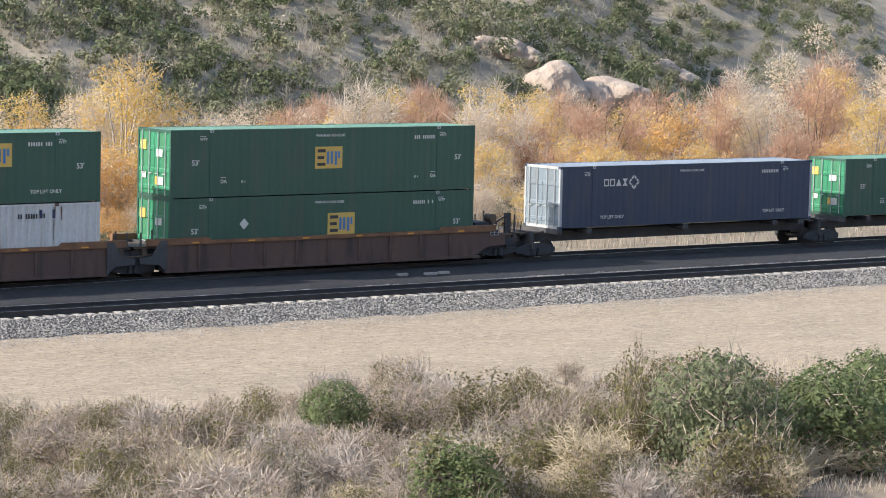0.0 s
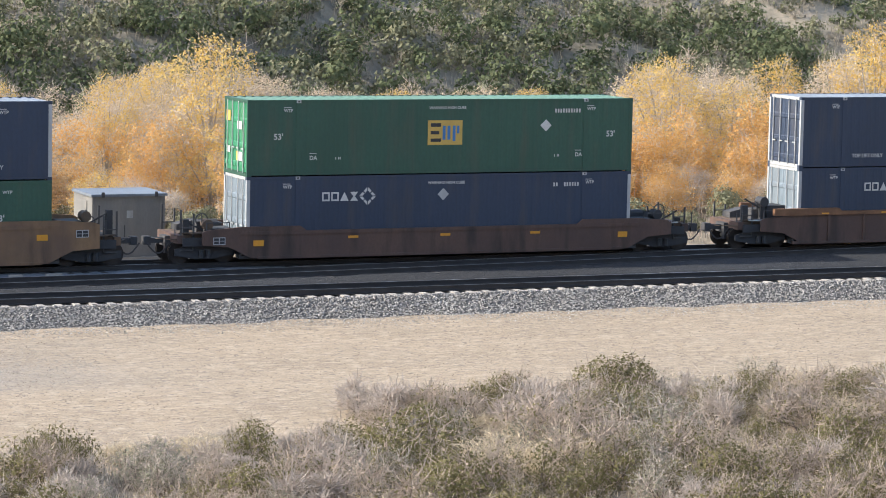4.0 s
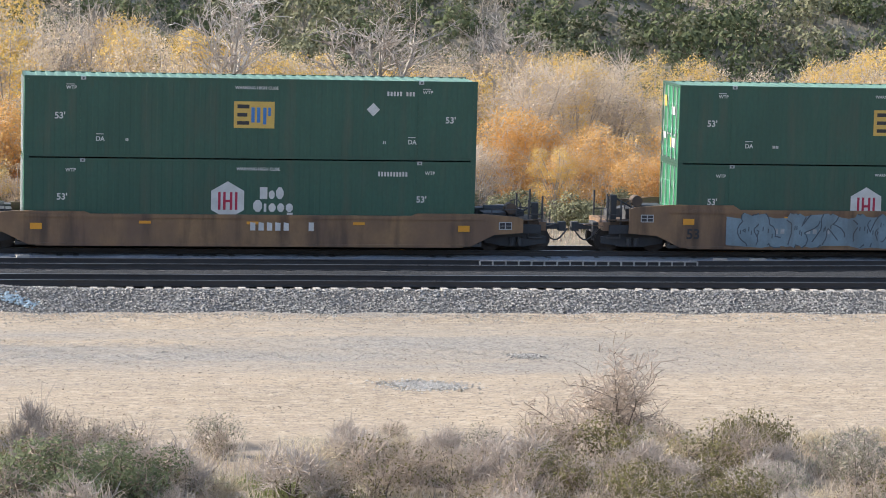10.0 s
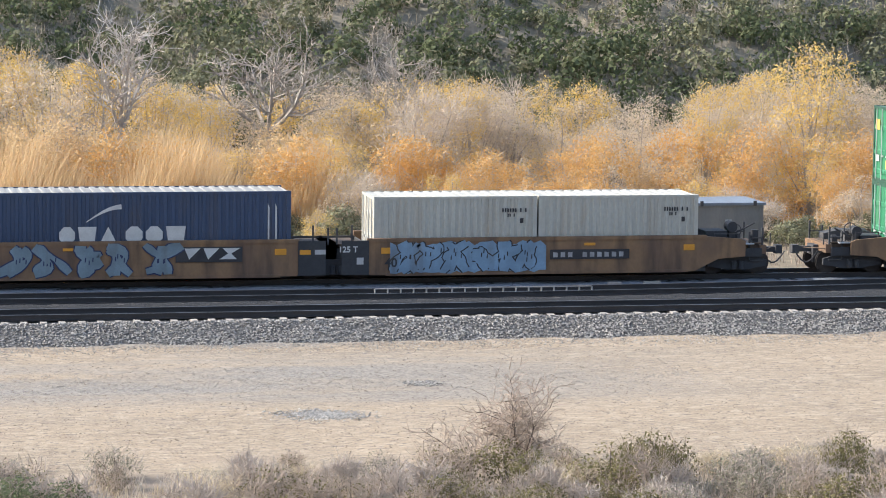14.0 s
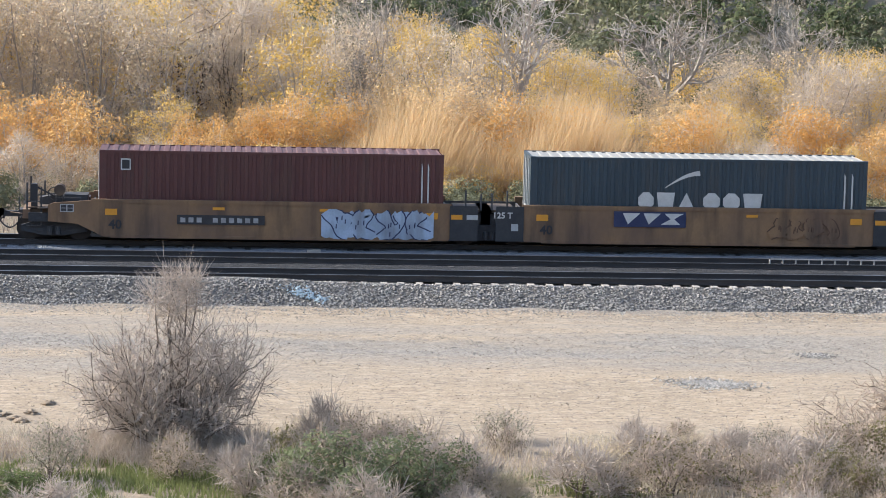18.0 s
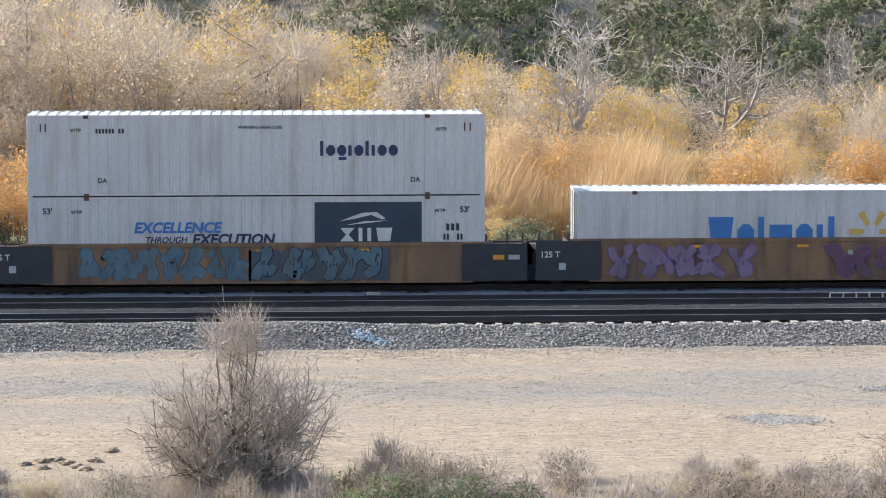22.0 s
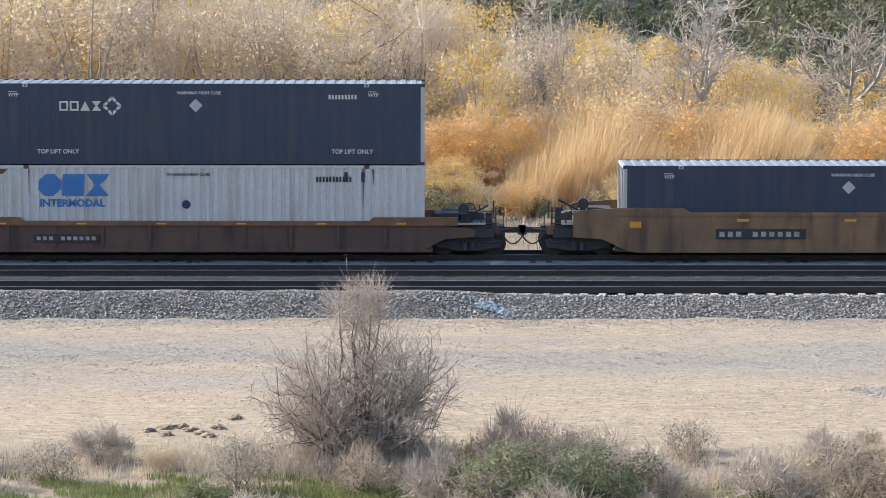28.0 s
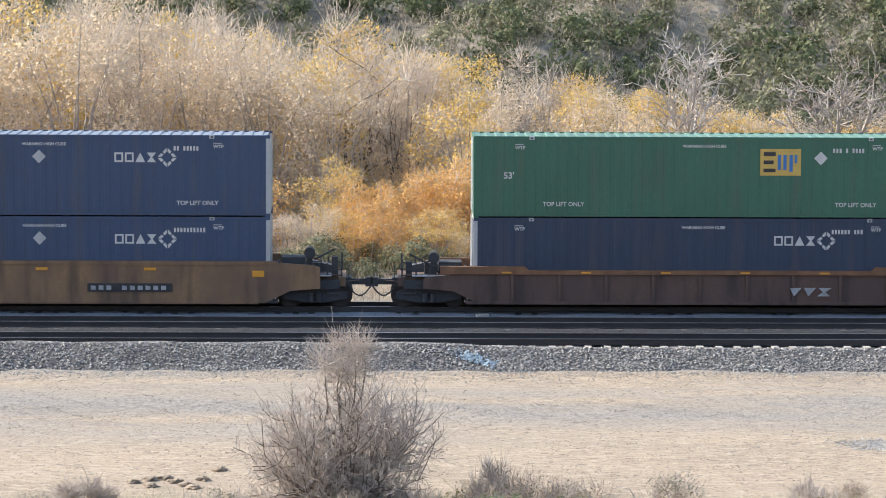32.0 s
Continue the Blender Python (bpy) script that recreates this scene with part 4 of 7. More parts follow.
def well_car(x, L, left, right, paint_, style, top, label, number=1, dark_ends=False, rise=0.0):
    """One well of a stack car around a container L long whose left end is at x. left, right: 'free' or 'joint'."""
    root = tagged(link("well_car", None, None, pose(x, SIDE, 0)), label, "well car", "cars of the train")
    W, a, b = 2.59, -0.28, L + 0.28
    y0, y1 = -0.20, -0.09
    chord = RUST_TOP if style == "post" else paint_
    low = 0.20
    for m in (pose(0, 0, 0), pose(L, W, 0, 0, 0, 180)):
        if style == "post":
            part("side_sheet", Shape().prism(side_outline(a, b, top - 0.25, low, left, right), y0 + 0.06, y1), paint_, root, place=m)
            part("top_chord", Shape().prism([(a - 0.9, top - 0.25), (b + 0.9, top - 0.25), (b + 0.9, top + 0.03), (b - 2.1, top + 0.03), (b - 2.25, top - 0.10), (a + 2.25, top - 0.10), (a + 2.1, top + 0.03), (a - 0.9, top + 0.03)], y0 - 0.02, y1 + 0.06), chord, root, "worn rusty top chord", m)
            part("bottom_chord", Shape().box(a, b, y0, y1 + 0.05, low - 0.02, low + 0.09), paint_, root, place=m)
            n = int(L / 1.5)
            pm = shared(("side_post", top), lambda: box(-0.06, 0.06, y0, y0 + 0.08, low + 0.09, top - 0.25), paint_)
            for i in range(1, n):
                link("side_post", pm, root, m @ pose(a + (b - a) * i / n, 0, 0))
        else:
            part("side_sheet", Shape().prism(side_outline(a, b, top - 0.02, low, left, right, rise), y0 + 0.02, y1), paint_, root, place=m if left == right else (m if m.translation.y == 0 else pose(0, W, 0) @ Matrix.Diagonal((1, -1, 1, 1))))
            part("top_chord", box(a, b, y0 - 0.01, y1 + 0.04, top - 0.10, top + 0.03), chord, root, place=m)
            part("bottom_chord", box(a + 0.7, b - 0.7, y0 - 0.02, y1 + 0.05, low - 0.03, low + 0.07), paint_, root, place=m)
    part("well_floor", Shape().box(a, b, -0.05, 0.35, 0.18, 0.30).box(a, b, W - 0.35, W + 0.05, 0.18, 0.30), BLACK, root)
    for i in range(5):
        xx = a + 0.5 + (b - a - 1.0) * i / 4
        part("cross_bearer", box(xx - 0.15, xx + 0.15, -0.05, W + 0.05, 0.19, 0.31), BLACK, root)
    for xx in (a + 0.02, b - 0.08):
        part("well_bulkhead", box(xx, xx + 0.06, -0.08, W + 0.08, 0.3, top - 0.2), BLACK, root)
    for x_, sign, kind in ((a, -1, left), (b, 1, right)):
        if kind == "free":
            end_gear(root, x_, sign, (number + (sign > 0)) % 2 == 0, paint_, top)
        else:
            joint_gear(root, x_, sign, sign < 0, 1.1 if dark_ends else 0.05, top, style == "post" or 1.55 < top < 1.59 and not dark_ends)
            if sign > 0:
                truck(root, b + 1.42)
    if style != "post":
        n = 5 if L > 13 else 4
        for i in range(n):
            xx = a + 0.5 + (b - a - 1.4) * i / (n - 1)
            part("reflector", Shape().flat([(xx, top - 0.52 if i in (0, n - 1) else top - 0.3), (xx + 0.42, top - 0.52 if i in (0, n - 1) else top - 0.3), (xx + 0.42, top - 0.30 if i in (0, n - 1) else top - 0.2), (xx, top - 0.30 if i in (0, n - 1) else top - 0.2)], y0 - 0.018), INK_O, root, "orange reflective patch")
    else:
        for i in range(6):
            xx = 1 + (L - 2) * i / 5
            part("reflector", Shape().flat([(xx, top - 0.21), (xx + 0.35, top - 0.21), (xx + 0.35, top - 0.15), (xx, top - 0.15)], y0 - 0.026), INK_O, root)
    return root


INK_DULL = surface("grimy white lettering", (0.40, 0.40, 0.40), (0.26, 0.255, 0.25), 3, 30, 0.7, 0, 0)


def number_board(car, x, z, w, h, plate=True, ink=None):
    y = -0.222
    if plate:
        part("number_plate", box(x, x + w, y, y + 0.004, z, z + h), INK_B, car)
    bars(car, x + 0.12, z + h * 0.22, w - 0.24, h * 0.52, 10, ink or INK_DULL, y=y - 0.006, name="car_number", seed=4)
    return car


def graffiti(car, x0, x1, z0, z1, fill, line, back=None, seed=1, n=6):
    """Sprayed lettering-like loops: a cloud, filled strokes and dark outlines, one layer over the other."""
    rng = random.Random(seed)
    y = -0.225
    g = None
    if back:
        s = Shape()
        k = 26
        up = [(x0 - 0.15 + (x1 - x0 + 0.3) * i / k, z1 - 0.03 - rng.uniform(0, 0.22)) for i in range(k + 1)]
        dn = [(x0 - 0.15 + (x1 - x0 + 0.3) * i / k, z0 + rng.uniform(0, 0.12)) for i in range(k + 1)]
        for i in range(k):
            s.flat([dn[i], dn[i + 1], up[i + 1], up[i]], y)
        g = part("graffiti", s, back, car, "faded cloud of spray paint")
    layers = {"line": Shape(), "fill": Shape(), "mark": Shape()}
    w = (x1 - x0) / n
    for i in range(n):
        cx = x0 + (i + 0.5) * w
        for stroke in range(rng.choice((3, 3, 4))):
            px = [cx + rng.uniform(-0.56, 0.56) * w for _ in range(4)]
            pz = [z0 + (z1 - z0) * v for v in ((rng.uniform(0.05, 0.2), rng.uniform(0.3, 0.6), rng.uniform(0.5, 0.8), rng.uniform(0.85, 0.97)) if rng.random() < 0.7 else [rng.uniform(0.1, 0.9) for _ in range(4)])]
            pts = []
            for u in np.linspace(0, 1, 10):
                c = ((1 - u) ** 3, 3 * u * (1 - u) ** 2, 3 * u * u * (1 - u), u ** 3)
                pts.append(Vector((sum(a * b for a, b in zip(c, px)), sum(a * b for a, b in zip(c, pz)))))
            base = rng.uniform(0.13, 0.22)
            for key, extra, dy in (("line", 0.045, 0.003), ("fill", 0.0, 0.006)):
                sh = layers[key]
                edge = []
                for j, q in enumerate(pts):
                    d = (pts[min(j + 1, 9)] - pts[max(j - 1, 0)]).normalized()
                    nrm = Vector((-d.y, d.x)) * (base * (0.75 + 0.25 * math.sin(j)) + extra)
                    edge.append(((q + nrm), (q - nrm)))
                for j in range(9):
                    quad = [edge[j][0], edge[j][1], edge[j + 1][1], edge[j + 1][0]]
                    quad = [(q.x, min(max(q.y, z0), z1)) for q in quad]
                    sh.flat(quad, y - dy - 0.0004 * stroke - 0.00002 * j)
            for j in (4,):
                q = pts[j]
                layers["mark"].flat([(q.x - 0.02, q.y - 0.08), (q.x + 0.02, q.y - 0.08), (q.x + 0.03, q.y + 0.08), (q.x - 0.01, q.y + 0.08)], y - 0.009)
    for key, m in (("line", line), ("fill", fill), ("mark", line)):
        tagged(part("graffiti" if not g else "spray_stroke", layers[key], m, g or car, "" if g else "sprayed loops of paint"), kind="stuff")


def spray(name, c):
    return surface(name, c, tuple(v * 0.7 for v in c), 1.2, 16, 0.7, 0, 0.05, (0.1, 0.08, 0.06), 0.5)


SP_SKY = spray("sky blue spray", (0.22, 0.34, 0.46))
SP_TEAL = spray("teal spray", (0.17, 0.32, 0.34))
SP_GREY = spray("grey spray", (0.30, 0.30, 0.32))
SP_PINK = spray("dull pink spray", (0.42, 0.19, 0.22))
SP_WHITE = spray("white spray", (0.55, 0.58, 0.62))
SP_PURPLE = spray("purple spray", (0.16, 0.09, 0.24))
SP_LILAC = spray("dull pink-lilac spray", (0.25, 0.17, 0.25))
SP_PLUM = spray("plum red spray", (0.17, 0.075, 0.13))
SP_HAZE = spray("dusty grey-blue spray", (0.20, 0.27, 0.31))
SP_SLATE = spray("slate spray", (0.08, 0.10, 0.12))
SP_DIM = spray("dull blue-green spray", (0.105, 0.18, 0.215))
SP_BLACK = spray("black spray", (0.03, 0.03, 0.035))
SP_PALE = spray("pale blue spray", (0.42, 0.52, 0.66))

TRAIN = []
Z0, Z1 = 0.36, 3.256


def put(*things):
    TRAIN.extend(things)


STACK = "worn well car carrying stacked containers"
# spine car and its two containers at the head
spine = tagged(link("spine_car", None, None, pose(229.1, SIDE, -0.08)), "dark skeleton spine car under single containers", "spine car", "cars of the train")
for off, kind in ((0.0, "u"), (18.4, "e")):
    part("spine_beam", box(off - 1.4, off + 17.6, 0.95, 1.65, 0.72, 1.2), BLACK, spine)
    for xx in (0.2, 2.0, 8.0, 13.9, 15.7):
        part("cross_arm", box(off + xx, off + xx + 0.3, 0.0, 2.59, 1.12, 1.34), BLACK, spine)
    part("side_ladder", box(off - 1.2, off - 1.1, 0.1, 2.5, 0.5, 1.3), BLACK, spine)
    part("end_deck", box(off - 1.6, off - 0.2, 0.5, 2.1, 1.15, 1.22), DECK, spine)
    truck(spine, off - 0.9)
    part("coupler", box(off - 3.3, off - 1.4, 1.2, 1.4, 0.7, 0.95), BLACK, spine)
truck(spine, 36.0)
put(spine, umax(229.4, 1.27, 1, 2.65, None, None, True), emp(247.9, 1.27, 2, True, 7.6))
# three wells: A, B, U
put(well_car(208.18, 16.15, "joint", "free", RUST, "post", 1.6, "rust-brown " + STACK, 1), well_car(188.64, 16.15, "joint", "joint", RUST, "post", 1.6, "rust-brown " + STACK), well_car(168.97, 16.15, "free", "joint", RUST, "post", 1.6, "rust-brown " + STACK))
put(emp(208.18, Z0, 3, False, 8.1, (3.74, 1.75)), emp(208.18, Z1, 4, True, 7.37))
put(csx(188.64, Z0, 5, 2.1), emp(188.64, Z1, 6, True, 10.55, (4.9, 2.25), True))
put(umax(168.97, Z0, 7, 3.1, None, None, True), umax(168.97, Z1, 8, 10.75, 8.05))
# D
put(well_car(145.16, 16.15, "free", "free", RUST, "plain", 1.18, "faded brown " + STACK, 2, False, 0.23), umax(145.16, Z0, 9, 3.04, 8.05, NAVY, True), emp(145.16, Z1, 10, True, 7.35, (12.37, 1.85)))
# E, F, G
put(well_car(121.46, 16.15, "joint", "free", TTX, "plain", 1.58, "graffitied yellow " + STACK, 1, False, 0.22), well_car(101.78, 16.15, "joint", "joint", TTX, "plain", 1.58, "graffitied yellow " + STACK), well_car(82.07, 16.15, "free", "joint", TTX, "plain", 1.58, "graffitied yellow " + STACK, 2, False, 0.22))
E_, F_, G_ = TRAIN[-3:]
graffiti(E_, 1.6, 8.6, 0.22, 1.54, SP_GREY, SP_BLACK, SP_TEAL, 11, 6)
graffiti(E_, 10.2, 13.4, 0.22, 1.54, SP_GREY, SP_BLACK, SP_TEAL, 12, 4)
number_board(E_, 9.6, 0.75, 2.6, 0.36)
graffiti(F_, -0.1, 6.0, 0.22, 1.54, SP_TEAL, SP_BLACK, SP_TEAL, 14, 6)
emblem_row(F_, 6.3, 0.72, 2.1, 0.45, "vvh", INK_W, y=-0.24, slant=0.3)
graffiti(F_, 8.8, 14.0, 0.22, 1.54, SP_PINK, SP_BLACK, SP_PINK, 15, 6)
graffiti(F_, 14.0, 15.4, 0.25, 1.35, SP_WHITE, SP_BLACK, None, 16, 2)
graffiti(G_, 2.0, 13.8, 0.22, 1.52, SP_HAZE, SP_SLATE, SP_HAZE, 17, 11)
number_board(G_, 3.3, 0.68, 2.7, 0.36, False)
write(E_, "53", 0.7, 0.55, 0.52, INK_B, y=-0.235)
write(G_, "53", 0.35, 0.55, 0.52, INK_B, y=-0.235)
for xa, n in ((121.46, 11), (101.78, 13)):
    put(hub(xa, Z0, n, 7.15), umax(xa, Z1, n + 1, 10.75, 8.02))
put(hub(82.07, Z0, 15, 7.2), emp(82.07, Z1, 16, True, 7.37, (12.37, 1.85)))
# H
put(well_car(58.42, 16.15, "free", "free", TTX, "plain", 1.27, "faded brown-yellow " + STACK, 1, False, 0.14))
bars(TRAIN[-1], 8.0, 0.75, 2.4, 0.3, 8, INK_W, y=-0.225, name="car_number", seed=5)
put(hub(58.42, Z0, 17, 7.2), emp(58.42, Z1, 18, True, 7.37, (12.37, 1.85)))
# five forty-foot wells
fives = [38.55, 23.32, 8.10, -7.26, -22.56]
for i, xa in enumerate(fives):
    put(well_car(xa, 12.19, "free" if i == 4 else "joint", "free" if i == 0 else "joint", TTX, "plain", 1.5, "yellow well car for forty foot containers with graffiti" if i in (0, 1, 2) else "yellow well car for forty foot containers", 2))
    write(TRAIN[-1], "40", 0.35, 0.5, 0.46, INK_B, y=-0.235)
w1, w2, w3, w4, w5 = TRAIN[-5:]
graffiti(w1, 0.7, 6.2, 0.22, 1.46, SP_SKY, SP_BLACK, SP_SKY, 21, 6)
number_board(w1, 6.5, 0.7, 3.0, 0.36)
graffiti(w2, 0.4, 8.2, 0.22, 1.46, SP_HAZE, INK_NAVY, None, 22, 6)
part("logo_plate", box(8.0, 10.4, -0.222, -0.218, 0.75, 1.3), INK_B, w2)
emblem_row(w2, 8.2, 0.85, 2.0, 0.4, "vvh", INK_W, y=-0.228, slant=0.3)
graffiti(w3, 1.0, 6.6, 0.22, 1.46, SP_HAZE, SP_BLACK, None, 23, 7)
part("logo_plate", box(6.7, 9.1, -0.222, -0.218, 0.75, 1.3), INK_NAVY, w3)
emblem_row(w3, 6.9, 0.85, 2.0, 0.4, "vvh", INK_W, y=-0.236, slant=0.3)
graffiti(w3, 9.3, 11.8, 0.22, 1.2, SP_HAZE, SP_BLACK, None, 24, 4)
part("logo_plate", box(3.0, 5.6, -0.222, -0.218, 0.8, 1.36), INK_NAVY, w4)
emblem_row(w4, 3.2, 0.9, 2.2, 0.4, "vvh", INK_W, y=-0.228, slant=0.3)
graffiti(w4, 8.6, 11.2, 0.4, 1.2, TTX, INK_RUST, None, 25, 4)
number_board(w5, 2.75, 0.68, 3.1, 0.34)
graffiti(w5, 8.0, 11.7, 0.22, 1.3, SP_PALE, INK_NAVY, SP_PALE, 26, 4)
for xa in (0.0, 6.13):
    c = plain_forty(38.55 + xa, Z0 + 0.06, 2.591, CREAM, "cream corrugated twenty foot container", 0.28, 0.036, 6.06)
    bars(c, 4.75, 2.0, 0.95, 0.15, 10, INK_B, name="stencil_number", seed=3)
    bars(c, 4.95, 1.83, 0.3, 0.13, 4, INK_B, name="stencil_number", seed=4)
    part("sticker", box(5.42, 5.55, -0.014, -0.010, 1.6, 1.78), INK_B, c)
    put(c)
put(cma(23.32, Z0, BLUE))
c = plain_forty(8.10, Z0 - 0.12, 2.591, OCHRE, "mustard yellow corrugated forty foot container with dark arches")
s = Shape()
for k in range(2):
    cx = 5.72 + 0.78 * k
    for i in range(8):
        a, b = math.pi * i / 8, math.pi * (i + 1) / 8
        s.flat([(cx + 0.43 * math.cos(a), 1.95 + 0.3 * math.sin(a)), (cx + 0.43 * math.cos(b), 1.95 + 0.3 * math.sin(b)), (cx + 0.17 * math.cos(b), 1.95 + 0.12 * math.sin(b)), (cx + 0.17 * math.cos(a), 1.95 + 0.12 * math.sin(a))][::-1], -0.012 - 0.001 * k)
    for q in (-1, 1):
        xx = cx + q * 0.30
        s.flat([(xx - 0.13, 1.3), (xx + 0.13, 1.3), (xx + 0.13, 1.95), (xx - 0.13, 1.95)], -0.012 - 0.001 * k - 0.0005 * q)
part("logo", s, INK_B, c, "dark double arch emblem")
for xx in (0.85, 1.15, 10.9):
    bars(c, xx, 1.1, 0.1, 1.1, 1, INK_B, name="stencil_number", seed=2)
put(c, cma(-7.26, Z0, SLATE))
c = plain_forty(-22.56, Z0, 2.895, MAROON, "dull maroon corrugated forty foot container")
part("logo_plate", box(0.75, 1.1, -0.016, -0.012, 2.2, 2.6), INK_W, c)
part("logo", box(0.79, 1.06, -0.020, -0.016, 2.24, 2.56), INK_B, c)
for xx in (11.4, 11.62):
    bars(c, xx, 1.0, 0.08, 1.6, 1, INK_W, name="stencil_number", seed=2)
put(c)
# three wells with white containers
put(well_car(-45.75, 16.15, "joint", "free", TTX, "plain", 1.66, "yellow well car with purple graffiti", 1, True), well_car(-65.21, 16.15, "joint", "joint", TTX, "plain", 1.58, "yellow " + STACK, 1, True), well_car(-84.66, 16.15, "free", "joint", TTX, "plain", 1.6, "yellow " + STACK, 2, True))
k1, k2, k3 = TRAIN[-3:]
graffiti(k1, 1.2, 6.4, 0.22, 1.54, SP_LILAC, SP_PURPLE, None, 31, 5)
graffiti(k1, 9.0, 13.4, 0.22, 1.54, SP_PLUM, SP_PURPLE, None, 32, 5)
number_board(k1, 9.6, 0.95, 3.0, 0.42, False)
graffiti(k2, 1.6, 7.7, 0.22, 1.52, SP_DIM, SP_SLATE, TTX, 33, 8)
graffiti(k2, 7.9, 12.6, 0.22, 1.52, SP_DIM, SP_BLACK, SP_SLATE, 34, 6)
graffiti(k3, 5.6, 14.9, 0.22, 1.56, SP_BLACK, SP_WHITE, None, 35, 9)
number_board(k3, 2.8, 1.0, 3.0, 0.32)
c = container("container", "white fifty-three foot container with blue lettering and yellow spark", -45.75, Z0 + 0.13, 16.15, 2.895, WHITE, WHITE, WHITE, pitch=0.36, depth=0.014)
emblem_row(c, 4.7, 1.0, 4.6, 0.95, "wolmoil", INK_BLUE, weight=0.24)
s = Shape()
for i in range(6):
    a = math.pi * i / 3
    u, v = Vector((math.cos(a), math.sin(a))), Vector((-math.sin(a), math.cos(a)))
    s.flat([tuple(Vector((10.6, 1.4)) + u * r + v * w_) for r, w_ in ((0.27, -0.08), (0.8, -0.12), (0.8, 0.12), (0.27, 0.08))], -0.012)
part("logo", s, INK_Y, c, "yellow six-rayed spark")
for xx in (12.2, 12.6):
    part("marking", box(xx, xx + 0.08, -0.014, -0.01, 2.1, 2.35), INK_B, c)
put(c, kllm(-65.21, Z0, 41), xpo(-65.21, Z1, 42, False), kllm(-84.66, Z0, 43), xpo(-84.66, Z1, 44, True))
# single cars at the tail
put(well_car(-108.0, 16.15, "free", "free", TTX, "plain", 1.58, "orange-yellow well car with a single container", 1, False, 0.2))
part("logo_plate", box(9.3, 12.6, -0.222, -0.218, 0.62, 1.5), TTX, TRAIN[-1])
emblem_row(TRAIN[-1], 9.9, 0.72, 2.0, 0.6, "vvh", RUST, y=-0.226, slant=0.1)
number_board(TRAIN[-1], 3.3, 0.66, 3.2, 0.36)
put(umax(-108.0, Z0, 51, 10.7, 8.03))
put(well_car(-131.21, 16.15, "free", "free", RUST, "post", 1.38, "dark rust-brown " + STACK, 2))
number_board(TRAIN[-1], 2.3, 0.55, 2.4, 0.26)
put(csx(-131.21, Z0, 52, 2.1), umax(-131.21, Z1, 53, 3.25, 8.06))
put(well_car(-154.61, 16.15, "free", "free", RUST, "post", 1.5, "dark rust-brown " + STACK, 1))
emblem_row(TRAIN[-1], 11.2, 0.5, 1.5, 0.3, "vvh", INK_DULL, y=-0.226, slant=0.2)
put(umax(-154.61, Z0, 54, 10.7), emp(-154.61, Z1, 55, True, 10.16, (12.32, 2.15), True, True, GREEN_PALE))
put(well_car(-177.98, 16.15, "free", "free", TTX, "plain", 1.66, "faded brown " + STACK, 2))
number_board(TRAIN[-1], 9.7, 0.6, 3.0, 0.3)
put(umax(-177.98, Z0, 56, 10.66, 8.0, BLUE), umax(-177.98, Z1, 57, 10.66, 8.0, BLUE))

# ---- plants ----
BARK = surface("grey-brown bark", (0.16, 0.125, 0.10), (0.09, 0.072, 0.06), 4, 30, 0.9, 0, 0.3)
BARK_PALE = surface("bleached bark", (0.46, 0.41, 0.36), (0.30, 0.26, 0.22), 4, 30, 0.9, 0, 0.3)
BARK_DARK = surface("dark bark", (0.075, 0.058, 0.05), (0.045, 0.036, 0.032), 4, 30, 0.9, 0, 0.3)
BONE = surface("bone-white dead wood", (0.60, 0.55, 0.49), (0.42, 0.375, 0.33), 4, 30, 0.9, 0, 0.3)
TWIG = leafy("brown-grey twigs", (0.40, 0.325, 0.27), (0.51, 0.425, 0.35), (0.30, 0.235, 0.195), 0.25, 0.2)
TWIG_ASH = leafy("ash-brown fine twigs", (0.43, 0.37, 0.32), (0.55, 0.48, 0.42), (0.31, 0.26, 0.225), 0.2, 0.2, clump=0.22)
TWIG_RUSSET = leafy("red-brown willow twigs", (0.47, 0.295, 0.205), (0.56, 0.375, 0.27), (0.39, 0.225, 0.15), 0.3, 0.15, clump=0.22)
TWIG_TAN = leafy("pale tan twigs", (0.59, 0.505, 0.41), (0.68, 0.60, 0.51), (0.49, 0.40, 0.315), 0.3, 0.15, clump=0.22)
LEAF_GREEN = leafy("dusty fresh green leaves", (0.14, 0.18, 0.08), (0.215, 0.245, 0.125), (0.10, 0.13, 0.058), 0.45, 0.2)
LEAF_OLIVE = leafy("dusty olive leaves", (0.16, 0.15, 0.07), (0.25, 0.22, 0.115), (0.115, 0.105, 0.05), 0.35)
LEAF_GREY = leafy("grey-green leaves", (0.26, 0.25, 0.18), (0.35, 0.33, 0.25), (0.18, 0.17, 0.12), 0.4)
LEAF_SAGE = leafy("sage green leaves", (0.17, 0.195, 0.11), (0.24, 0.265, 0.16), (0.115, 0.13, 0.07), 0.4)
LEAF_DARK = leafy("dusty dark green chaparral leaves", (0.13, 0.155, 0.08), (0.225, 0.24, 0.14), (0.09, 0.11, 0.058), 0.25, 0.2)
LEAF_GOLD = leafy("golden leaves", (0.71, 0.49, 0.15), (0.77, 0.59, 0.25), (0.66, 0.43, 0.12), 0.5, 0.1, clump=0.22)
LEAF_ORANGE = leafy("orange willow leaves", (0.69, 0.42, 0.16), (0.75, 0.52, 0.25), (0.64, 0.36, 0.12), 0.5, 0.1, clump=0.22)
LEAF_TAN = leafy("tan dry leaves", (0.64, 0.51, 0.355), (0.71, 0.60, 0.455), (0.57, 0.445, 0.295), 0.5, 0.1, clump=0.22)
